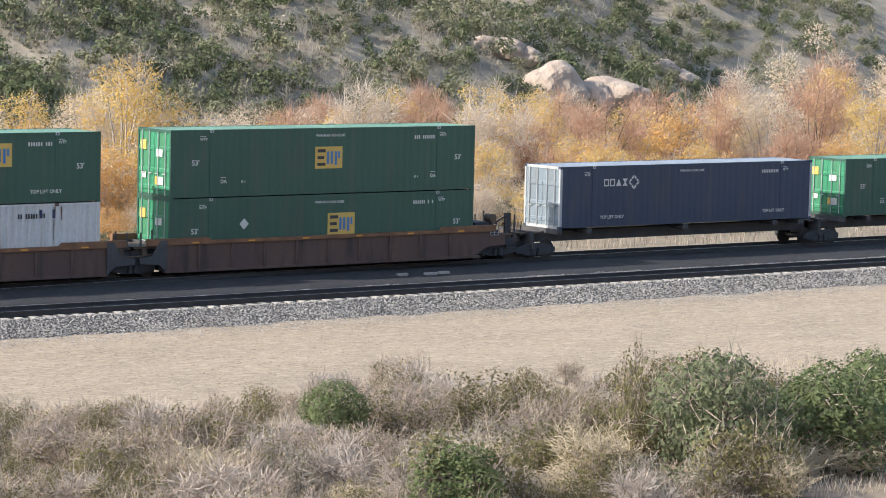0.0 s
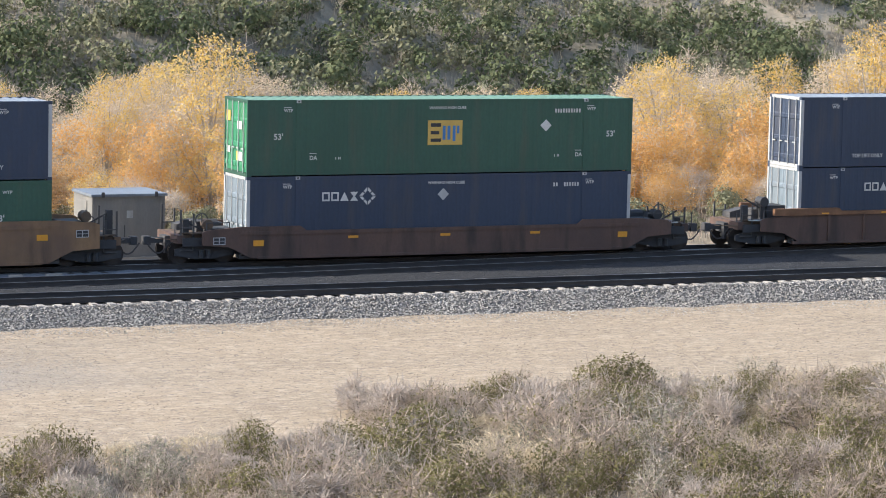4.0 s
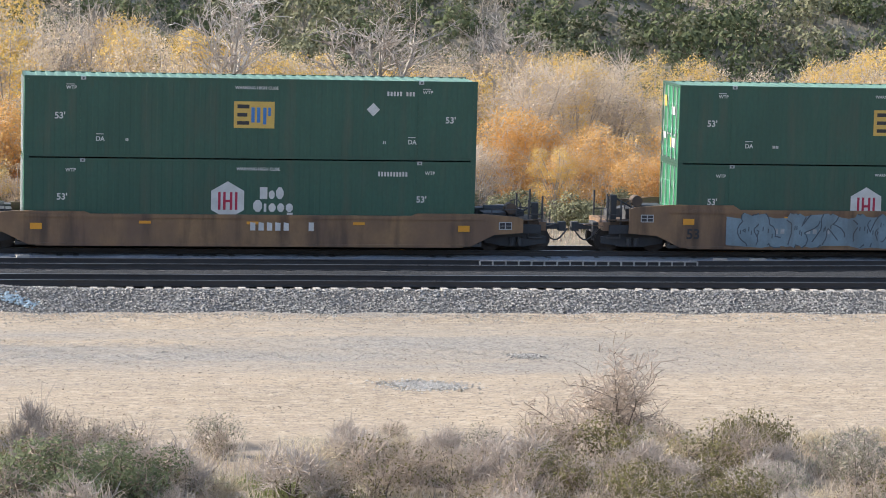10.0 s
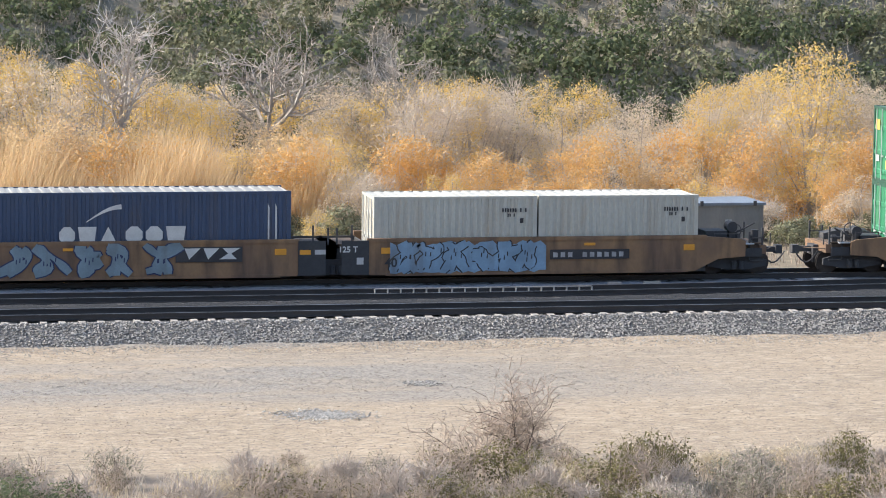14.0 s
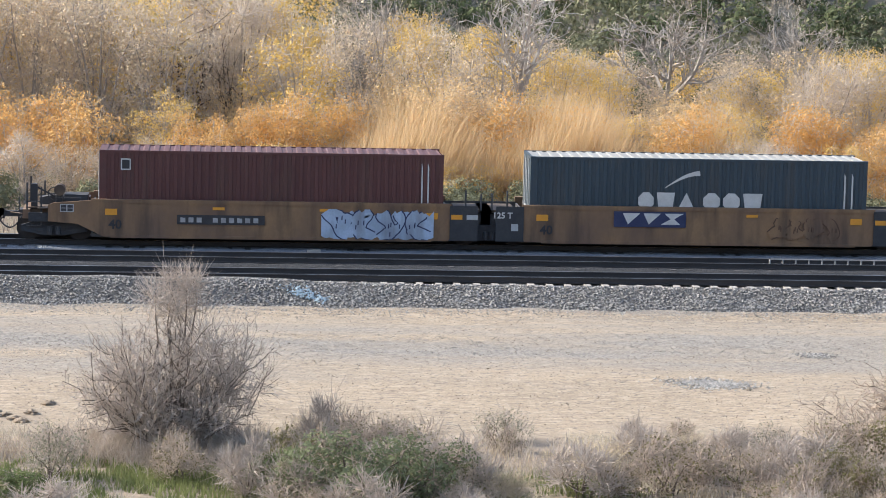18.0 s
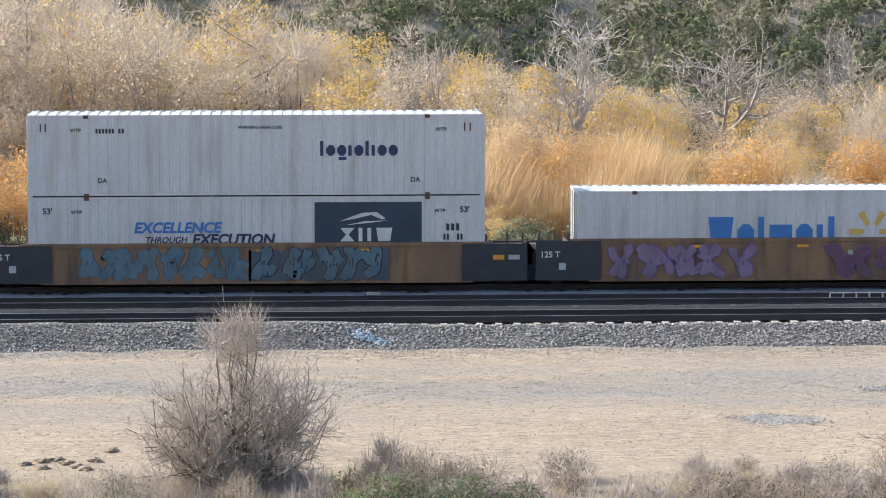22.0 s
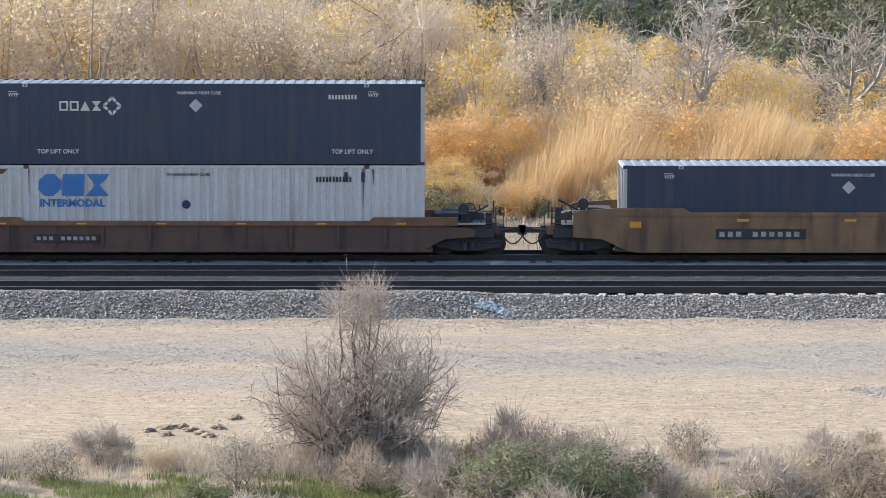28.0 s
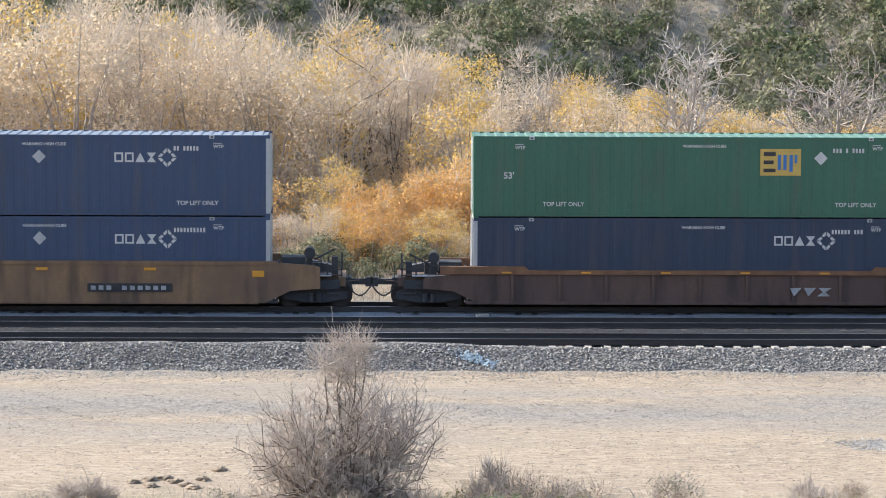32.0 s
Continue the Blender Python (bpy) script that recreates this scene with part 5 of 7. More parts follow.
STRAW = leafy("dry straw", (0.56, 0.465, 0.33), (0.66, 0.57, 0.42), (0.47, 0.38, 0.26), 0.35, 0.15, clump=0.22)
HILL_GREY = leafy("dusty grey-tan brush leaves", (0.42, 0.365, 0.29), (0.52, 0.455, 0.37), (0.34, 0.295, 0.225), 0.45, 0.15)
HILL_OLIVE = leafy("dull olive brush leaves", (0.21, 0.215, 0.13), (0.29, 0.285, 0.185), (0.165, 0.165, 0.10), 0.25, 0.15)
TWIG_ROSE = leafy("grey-tan fine twigs", (0.58, 0.49, 0.40), (0.68, 0.585, 0.485), (0.48, 0.395, 0.31), 0.35, 0.15, clump=0.22)
LITTER = leafy("grey-pink dead stems", (0.47, 0.40, 0.335), (0.58, 0.505, 0.425), (0.34, 0.285, 0.235), 0.3, 0.15, clump=0.22)
REED_ORANGE = leafy("orange-tan reed stems", (0.68, 0.49, 0.27), (0.74, 0.58, 0.38), (0.62, 0.42, 0.20), 0.5, 0.15, clump=0.22)
GRASS = leafy("short green grass", (0.17, 0.22, 0.08), (0.29, 0.30, 0.14), (0.125, 0.16, 0.055), 0.35, 0.15)


def grow(seed, height, spread, stems, order, bend=0.25, lean=0.35, first=0.25, fork=(4, 3, 3), ratio=0.5, upright=0.25):
    """Stems and their branches as straight pieces: start, end, radii, level."""
    rng = np.random.default_rng(seed)
    pieces = []

    def limb(p, d, length, r, level):
        n = 5 if level == 0 else (3 if level == 1 else (2 if level == 2 else 1))
        step = length / n
        for i in range(n):
            d = d + rng.normal(0, bend, 3) * (0.5 if level == 0 else 0.8)
            d[2] += upright * (0.3 if level == 0 else 0.5) * rng.uniform(0.2, 1)
            d = d / np.linalg.norm(d)
            q = p + d * step
            r2 = r * (1 - 0.75 * (i + 1) / n) + 0.002
            pieces.append((p, q, r * (1 - 0.75 * i / n) + 0.002, r2, level))
            if level < order and (i + 1) / n > first * (1 if level == 0 else 0.3):
                for _ in range(fork[min(level, len(fork) - 1)]):
                    side = rng.normal(0, 1, 3)
                    side -= d * side.dot(d)
                    side /= np.linalg.norm(side)
                    nd = d * rng.uniform(0.35, 0.9) + side * rng.uniform(0.5, 1.0)
                    nd /= np.linalg.norm(nd)
                    limb(p + (q - p) * rng.uniform(0.2, 1), nd, length * ratio * rng.uniform(0.6, 1.15), r2 * 0.6, level + 1)
            p = q

    for s in range(stems):
        a = rng.uniform(0, 2 * math.pi)
        base = np.array([math.cos(a), math.sin(a), 0]) * spread * 0.03 * rng.uniform(0, 1) * (stems > 1)
        base[2] = -0.12
        d = np.array([math.cos(a) * lean * rng.uniform(0.2, 1.3), math.sin(a) * lean * rng.uniform(0.2, 1.3), 1.0])
        limb(base, d / np.linalg.norm(d), height * rng.uniform(0.62, 0.9), height * 0.022 * (1.3 if stems == 1 else 0.6), 0)
    # fit into the height and spread asked for
    ends = np.array([q for _, q, *_ in pieces])
    kz = height / max(ends[:, 2].max(), 0.01)
    kx = spread / max(np.percentile(np.hypot(ends[:, 0], ends[:, 1]), 97), 0.01)
    k = np.array([kx, kx, kz])
    return [(p * k, q * k, a, b, l) for p, q, a, b, l in pieces], rng


def tubes(pieces, sides, thick=1.0, least=0.0):
    """One mesh of tapered pieces."""
    P = np.array([p for p, *_ in pieces])
    Q = np.array([q for _, q, *_ in pieces])
    ra = np.maximum(np.array([x[2] for x in pieces]) * thick, least)
    rb = np.maximum(np.array([x[3] for x in pieces]) * thick, least * 0.6)
    d = Q - P
    d /= np.linalg.norm(d, axis=1)[:, None] + 1e-9
    ref = np.where(np.abs(d[:, 2:3]) > 0.9, np.array([[1.0, 0, 0]]), np.array([[0, 0, 1.0]]))
    a = np.cross(d, ref)
    a /= np.linalg.norm(a, axis=1)[:, None] + 1e-9
    b = np.cross(d, a)
    rings = []
    for c, r in ((P, ra), (Q, rb)):
        for i in range(sides):
            t = 2 * math.pi * i / sides
            rings.append(c + (a * math.cos(t) + b * math.sin(t)) * r[:, None])
    v = np.stack(rings, 1).reshape(-1, 3)
    n = np.arange(len(P))[:, None] * (2 * sides)
    f = np.stack([np.concatenate([n + i, n + (i + 1) % sides, n + sides + (i + 1) % sides, n + sides + i], 1) for i in range(sides)], 1).reshape(-1, 4)
    return v, f


def ribbons(pieces, rng, width):
    """Fine twigs: narrow tapered strips, each turned its own way."""
    P = np.array([p for p, *_ in pieces])
    Q = np.array([q for _, q, *_ in pieces])
    d = Q - P
    d /= np.linalg.norm(d, axis=1)[:, None] + 1e-9
    a = np.cross(d, rng.normal(0, 1, P.shape))
    a /= np.linalg.norm(a, axis=1)[:, None] + 1e-9
    a *= width * rng.uniform(0.7, 1.2, (len(P), 1))
    v = np.stack([P - a, P + a, Q + a * 0.55, Q - a * 0.55], 1).reshape(-1, 3)
    return v, np.arange(len(P) * 4).reshape(-1, 4)


def leaves_at(points, rng, size, droop=0.0, long=1.6, middle=None, outward=0.0, single=False):
    """A small pointed leaf at each point, folded along its middle; outward turns its face away from the plant's middle."""
    n = len(points)
    face = rng.normal(0, 1, (n, 3))
    face /= np.linalg.norm(face, axis=1)[:, None]
    if middle is not None:
        out = points - middle
        out /= np.linalg.norm(out, axis=1)[:, None] + 1e-9
        face = face * 0.75 + out * outward
        face /= np.linalg.norm(face, axis=1)[:, None] + 1e-9
    u = rng.normal(0, 1, (n, 3))
    u[:, 2] -= droop
    u -= face * (u * face).sum(1)[:, None]
    u /= np.linalg.norm(u, axis=1)[:, None] + 1e-9
    w = np.cross(face, u)
    s = size * rng.uniform(0.6, 1.3, (n, 1))
    p = points
    if single:
        v = np.stack([p, p + u * s * long + w * s * 0.5, p + u * s * long * 0.8 - w * s * 0.5], 1).reshape(-1, 3)
        return v, np.arange(n * 3).reshape(-1, 3)
    v = np.stack([p, p + u * s * long * 0.5 + w * s * 0.5 + face * s * 0.1, p + u * s * long, p + u * s * long * 0.5 - w * s * 0.5 + face * s * 0.1], 1).reshape(-1, 3)
    k = np.arange(n)[:, None] * 4
    return v, np.concatenate([np.concatenate([k, k + 1, k + 2], 1), np.concatenate([k, k + 2, k + 3], 1)], 0)


def raw_mesh(name, v, f, material):
    m = bpy.data.meshes.new(name)
    m.from_pydata(np.asarray(v).tolist(), [], np.asarray(f).tolist())
    m.materials.append(material)
    return m


def scatter(pieces, rng, count, reach, low=1):
    """Points along the thin branches, more towards their ends."""
    thin = [x for x in pieces if x[4] >= low]
    L = np.array([np.linalg.norm(q - p) for p, q, *_ in thin])
    i = rng.choice(len(thin), count, p=L / L.sum())
    P, Q = np.array([x[0] for x in thin]), np.array([x[1] for x in thin])
    t = rng.uniform(0, 1, (count, 1))
    return P[i] * (1 - t) + Q[i] * t + rng.normal(0, reach, (count, 3))


MODELS = {}


def plant(key, seed, height, spread, stems, order, bark, twig=None, leaf=None, count=0, size=0.07, reach=0.05, thick=1.0, least=0.004, droop=0.0, outward=1.0, single=False, **shape):
    """The meshes of one kind of plant: trunk and limbs, twigs, crown."""
    pieces, rng = grow(seed, height, spread, stems, order, **shape)
    split = 0 if order < 3 else 1
    big = [x for x in pieces if x[4] <= split]
    fine = [x for x in pieces if x[4] > split]
    out = [("trunk", raw_mesh("trunk", *tubes(big, 3 if len(big) > 60 else 4, thick, least), bark))]
    if fine and twig:
        out.append(("branching", raw_mesh("branching", *ribbons(fine, rng, least), twig)))
    if count:
        pts = scatter(pieces, rng, count, reach, min(1, order))
        pts[:, 2] = np.maximum(pts[:, 2], 0.02)
        out.append(("crown", raw_mesh("crown", *leaves_at(pts, rng, size, droop, 1.3 if single else 1.6, np.array([0, 0, height * 0.4]), outward, single), leaf)))
    MODELS.setdefault(key, []).append(out)


def lobes_of(rng, k, H, R, low):
    """Round lobes that together fill an egg-shaped crown: their centres and radii."""
    z = np.sort(rng.uniform(low, 0.84, k))
    z[-1] = 0.84
    width = np.sqrt(np.clip(1 - ((z - 0.42) / 0.62) ** 2, 0.05, 1))
    a = np.cumsum(rng.uniform(1.6, 3.2, k))
    d = R * width * rng.uniform(0.35, 0.78, k)
    d[-1] *= 0.4
    r = R * rng.uniform(0.30, 0.46, k) * (0.6 + 0.4 * width)
    return np.stack([np.cos(a) * d, np.sin(a) * d, z * H], 1), r


def foliage(rng, centres, radii, n, inner=0.55, squash=0.9):
    """Points on the outer shells of the lobes, with the middle of the lobe that each belongs to."""
    pts, mids, have = [], [], 0
    share = radii ** 2 / (radii ** 2).sum()
    for _ in range(6):
        i = rng.choice(len(radii), n, p=share)
        d = rng.normal(0, 1, (n, 3))
        d /= np.linalg.norm(d, axis=1)[:, None]
        p = centres[i] + d * (radii[i] * rng.uniform(inner, 1, n) ** 0.6 * rng.uniform(0.85, 1.2, n))[:, None] * np.array([1, 1, squash])
        deep = (np.linalg.norm(p[:, None] - centres[None], axis=2) < radii[None] * 0.62).sum(1) - (np.linalg.norm(p - centres[i], axis=1) < radii[i] * 0.62)
        ok = (deep == 0) & (p[:, 2] > 0.02)
        pts.append(p[ok])
        mids.append(centres[i][ok])
        have += ok.sum()
        if have >= n:
            break
    return np.concatenate(pts)[:n], np.concatenate(mids)[:n]


def strips(P, Q, rng, width):
    """Narrow tapered strips from P to Q, each turned its own way."""
    d = Q - P
    a = np.cross(d, rng.normal(0, 1, P.shape))
    a /= np.linalg.norm(a, axis=1)[:, None] + 1e-9
    a *= width * rng.uniform(0.7, 1.25, (len(P), 1))
    v = np.stack([P - a, P + a, Q + a * 0.45, Q - a * 0.45], 1).reshape(-1, 3)
    return v, np.arange(len(P) * 4).reshape(-1, 4)


def sprigs(rng, centres, radii, n, width, reach=1.08, up=0.35):
    """Fine twigs that fan out of the lobes, bent upwards."""
    i = rng.choice(len(radii), n, p=radii ** 2 / (radii ** 2).sum())
    d = rng.normal(0, 1, (n, 3))
    d /= np.linalg.norm(d, axis=1)[:, None]
    r = radii[i][:, None]
    a = centres[i] + d * r * rng.uniform(0.05, 0.55, (n, 1))
    b = a + (d + np.array([0, 0, up * 0.5]) + rng.normal(0, 0.42, (n, 3))) * r * rng.uniform(0.25, 0.4, (n, 1))
    c = b + (d + np.array([0, 0, up]) + rng.normal(0, 0.6, (n, 3))) * r * rng.uniform(0.25, 0.45, (n, 1)) * reach
    return strips(np.concatenate([a, b]), np.concatenate([b, c]), rng, width)


def limb_tubes(lines, sides=4):
    """Tapered limbs, each one unbroken tube along its line of (place, radius)."""
    s = Shape()
    for line in lines:
        n = len(s.v)
        for j, (p, r) in enumerate(line):
            d = line[min(j + 1, len(line) - 1)][0] - line[max(j - 1, 0)][0]
            d = Vector(d).normalized()
            a = d.orthogonal().normalized()
            b = d.cross(a)
            s.v += [tuple(Vector(p) + (a * math.cos(2 * math.pi * i / sides) + b * math.sin(2 * math.pi * i / sides)) * r) for i in range(sides)]
        for j in range(len(line) - 1):
            s.f += [(n + j * sides + i, n + j * sides + (i + 1) % sides, n + (j + 1) * sides + (i + 1) % sides, n + (j + 1) * sides + i) for i in range(sides)]
    return s.v, s.f


def lobed(key, seed, H, R, k, low, bark, twig, leaf, count, size, twigs, twig_width, thick, outward=1.0, inner=0.5, squash=0.9, single=True, up=0.35):
    """A plant whose limbs run from its foot into the lobes of its crown."""
    rng = np.random.default_rng(seed)
    centres, radii = lobes_of(rng, k, H, R, low)
    rise = H / (centres[:, 2] + radii * squash).max()
    centres[:, 2] *= rise
    limbs = []
    for c, r in zip(centres, radii):
        foot = np.array([*rng.normal(0, 0.06 * R, 2), -0.12])
        bend = np.array([c[0] * 0.3, c[1] * 0.3, c[2] * 0.6]) + rng.normal(0, 0.05 * R, 3)
        end = c + rng.normal(0, 0.2, 3) * r + np.array([0, 0, 0.6 * r])
        line = [foot * (1 - u) ** 2 + bend * 2 * u * (1 - u) + c * u * u + rng.normal(0, 0.025 * R, 3) * (0 < u < 1) for u in (0, 0.25, 0.5, 0.75, 1.0)] + [end]
        limbs.append([(q, max(0.004, thick * (1 - 0.18 * j))) for j, q in enumerate(line)])
    out = [("trunk", raw_mesh("trunk", *limb_tubes(limbs), bark))]
    if twigs:
        out.append(("branching", raw_mesh("branching", *sprigs(rng, centres, radii, twigs, twig_width, 1.1, up), twig)))
    if count:
        p, mid = foliage(rng, centres, radii, count, inner, squash)
        mid = mid * 0.7 + np.array([0, 0, H * 0.35]) * 0.3
        out.append(("crown", raw_mesh("crown", *leaves_at(p, rng, size, 0, 1.3 if single else 1.6, mid, outward, single), leaf)))
    MODELS.setdefault(key, []).append(out)


PLANTED = random.Random(12)


def set_plant(key, name, label, category, group, x, y, scale=1.0, wide=1.0, turn=None, which=None, sink=0.0):
    model = MODELS[key][PLANTED.randrange(len(MODELS[key])) if which is None else which]
    turn = PLANTED.uniform(0, 360) if turn is None else turn
    z = float(ground_height(x, y)) - sink
    root = link(name, None, None, pose(x, y, z, PLANTED.uniform(-3, 3), PLANTED.uniform(-3, 3), turn) @ Matrix.Diagonal((scale * wide, scale * wide, scale, 1)))
    tagged(root, label, category, group)
    for n, m in model:
        tagged(link(n, m, root), kind="stuff" if n == "branching" or key in ("reed", "orange", "gold", "tan", "baretan", "rose", "russet") and n == "trunk" else "")
    return root


# kinds, each of unit size in metres as named
for i in range(4):
    lobed("brush", 10 + i, 1.0, 0.95, 9, 0.15, BARK, TWIG, LEAF_OLIVE, 520, 0.046, 800, 0.0068, 0.02, up=0.5)
    lobed("olive", 20 + i, 1.0, 0.9, 10, 0.2, BARK, TWIG, LEAF_OLIVE, 1500, 0.046, 160, 0.007, 0.022, 1.2)
    lobed("greyleaf", 30 + i, 1.0, 0.9, 9, 0.15, BARK, TWIG_ASH, LEAF_GREY, 1000, 0.044, 380, 0.006, 0.02, 1.1)
for i in range(3):
    plant("pale", 40 + i, 1.0, 0.8, 16, 2, STRAW, STRAW, None, 0, thick=0.7, least=0.0055, lean=0.6, fork=(3, 2), ratio=0.5, upright=0.5)
    lobed("twiggy", 50 + i, 1.0, 0.75, 9, 0.15, BARK, TWIG_ASH, None, 0, 0, 1150, 0.0068, 0.018, up=0.5)
    lobed("green", 60 + i, 1.0, 0.62, 13, 0.1, BARK, TWIG, LEAF_GREEN, 4600, 0.031, 160, 0.005, 0.02, 1.3, 0.6, single=False)
    lobed("sage", 80 + i, 1.0, 0.7, 13, 0.12, BARK, TWIG, LEAF_SAGE, 3800, 0.030, 260, 0.005, 0.02, 1.1, 0.5, single=False)
low_part, tree_rng = grow(71, 3.5, 2.5, 26, 3, lean=1.9, fork=(3, 3, 3), ratio=0.40, first=0.1, bend=0.24, upright=0.3)
mid_part, tree_rng = grow(73, 3.95, 1.5, 12, 3, lean=0.55, fork=(3, 3, 2), ratio=0.34, first=0.25, bend=0.18, upright=0.4)
low_part = low_part + mid_part
tuft, tuft_size = np.array([[-0.62, 0.05, 3.9], [0.3, -0.1, 4.05], [-0.05, 0.12, 4.3], [0.68, 0.1, 4.2], [-0.25, -0.1, 3.55], [0.3, 0.1, 3.5]]), np.array([0.5, 0.5, 0.45, 0.4, 0.5, 0.5])
poles = []
for c in tuft:
    poles.append([(np.array([0, 0, -0.1]) * (1 - u) ** 2 + np.array([c[0] * 0.7 - 0.12, c[1], 2.3]) * 2 * u * (1 - u) + c * u * u + tree_rng.normal(0, 0.06, 3), 0.05 * (1 - 0.8 * u)) for u in np.linspace(0, 1, 8)])
globe, globe_size = lobes_of(tree_rng, 18, 3.4, 2.4, 0.12)
fine_v, fine_f = ribbons([x for x in low_part if x[4] > 1], tree_rng, 0.0085)
globe_v, globe_f = sprigs(tree_rng, globe, globe_size, 1700, 0.0085, 1.15, 0.5)
fine_v, fine_f = np.concatenate([fine_v, globe_v]), np.concatenate([fine_f, globe_f + len(fine_v)])

tuft_v, tuft_f = sprigs(tree_rng, tuft, tuft_size, 950, 0.0075, 1.15, 0.7)
limb_v, limb_f = tubes([x for x in low_part if x[4] < 2], 4, 0.5, 0.012)
pole_v, pole_f = limb_tubes(poles)
MODELS["bigbare"] = [[("trunk", raw_mesh("trunk", np.concatenate([limb_v, pole_v]), np.concatenate([limb_f, np.array(pole_f) + len(limb_v)]), BARK)),
                      ("branching", raw_mesh("branching", np.concatenate([fine_v, tuft_v]), np.concatenate([fine_f, tuft_f + len(fine_v)]), TWIG_ASH))]]
plant("halfbare", 72, 2.4, 1.75, 6, 3, BARK, TWIG, None, 0, thick=0.65, least=0.009, lean=1.0, fork=(2, 3, 2), ratio=0.6, bend=0.45, upright=0.1, first=0.0)

GROUP = "low brush before the tracks"
KIND = {"brush": ("shrub", "half-bare brown-grey brush with few olive leaves", "shrub"), "olive": ("shrub", "dusty olive-green chaparral shrub", "shrub"), "greyleaf": ("shrub", "grey-green rounded sage shrub", "shrub"),
        "pale": ("dry_bush", "bleached straw-coloured dry bush", "dry bush"), "twiggy": ("shrub", "leafless thin-twigged brown shrub", "shrub"), "green": ("bush", "dense fresh green leafy bush", "bush"), "sage": ("bush", "dense dusty sage-green bush", "bush")}


RADIUS = {"green": 0.58, "sage": 0.68, "pale": 0.8, "twiggy": 0.75}


def bush(key, x, y, h, w, **k):
    name, label, category = KIND[key]
    return set_plant(key, name, label, category, GROUP, x, y, h, w / (2 * RADIUS.get(key, 0.92) * h), **k)


set_plant("bigbare", "bare_tree", "leafless many-stemmed small tree with fine purple-brown twigs", "tree", "", -0.74, 72.4, 0.97, 1.05, 40)
set_plant("halfbare", "bare_tree", "leafless crooked shrub-like tree beside the dirt strip", "tree", "", 17.85, 75.0, 1.2, 1.05, 0)
for key, x, y, h, w in (("green", 51.1, 71.1, 2.0, 2.3), ("sage", 57.1, 60.9, 3.7, 4.6), ("green", 61.0, 60.7, 2.9, 4.4), ("green", 67.6, 65.6, 2.6, 2.3), ("olive", 47.8, 60.7, 2.3, 4.2), ("green", 47.2, 60.0, 2.0, 3.0),
                        ("pale", 52.6, 61.4, 2.6, 2.6), ("sage", 59.4, 63.4, 3.0, 4.4), ("green", 64.6, 63.0, 2.7, 4.2), ("olive", 55.6, 58.4, 2.2, 3.6), ("sage", 62.8, 57.6, 2.4, 4.0), ("olive", 57.2, 64.6, 2.6, 2.4), ("green", 69.6, 66.6, 2.2, 2.8), ("olive", 65.5, 68.4, 1.9, 3.0), ("greyleaf", 50.0, 64.5, 1.5, 3.0), ("olive", 58.7, 73.3, 1.6, 3.9), ("olive", 57.4, 76.7, 1.2, 2.0), ("brush", 45.3, 69.8, 1.6, 3.1), ("brush", 46.1, 75.1, 1.1, 1.5), ("olive", 61.2, 69.2, 2.7, 1.9),
                        ("olive", 39.1, 77.7, 1.5, 3.1), ("brush", 36.2, 78.5, 1.0, 1.6), ("olive", 45.5, 71.4, 1.6, 2.8), ("pale", 33.2, 71.6, 1.0, 1.7), ("olive", 40.0, 78.4, 1.3, 2.5), ("olive", 35.9, 78.1, 1.0, 1.5),
                        ("brush", 33.2, 76.0, 1.0, 1.9), ("olive", 25.2, 69.8, 1.5, 1.9), ("olive", 20.6, 71.2, 1.35, 1.9), ("olive", 20.4, 70.3, 1.5, 2.2), ("olive", 26.2, 72.5, 1.0, 1.8), ("greyleaf", 7.4, 73.8, 0.8, 1.6),
                        ("brush", 11.8, 73.5, 0.6, 1.2), ("sage", 3.1, 65.4, 1.9, 3.2), ("sage", 4.6, 66.4, 1.6, 2.8), ("green", 1.9, 66.6, 1.2, 1.8), ("twiggy", 1.0, 66.6, 1.4, 2.0), ("green", -4.0, 66.0, 0.8, 1.9), ("twiggy", 2.8, 73.1, 1.3, 1.3), ("twiggy", 10.4, 72.0, 0.9, 1.1), ("greyleaf", -8.1, 70.3, 1.0, 1.7)):
    bush(key, x, y, h, w)

lobed("bleached", 91, 0.8, 1.0, 7, 0.1, BONE, BONE, None, 0, 0, 150, 0.02, 0.02, up=0.2)
set_plant("bleached", "dead_branches", "heap of bleached dead branches among the shrubs", "branches", "", 47.4, 70.6, 1.0, 1.1)
for x, y in ((34.6, 75.0), (35.5, 74.6), (24.5, 72.6)):
    bush("pale", x, y, 0.85, 2.2)

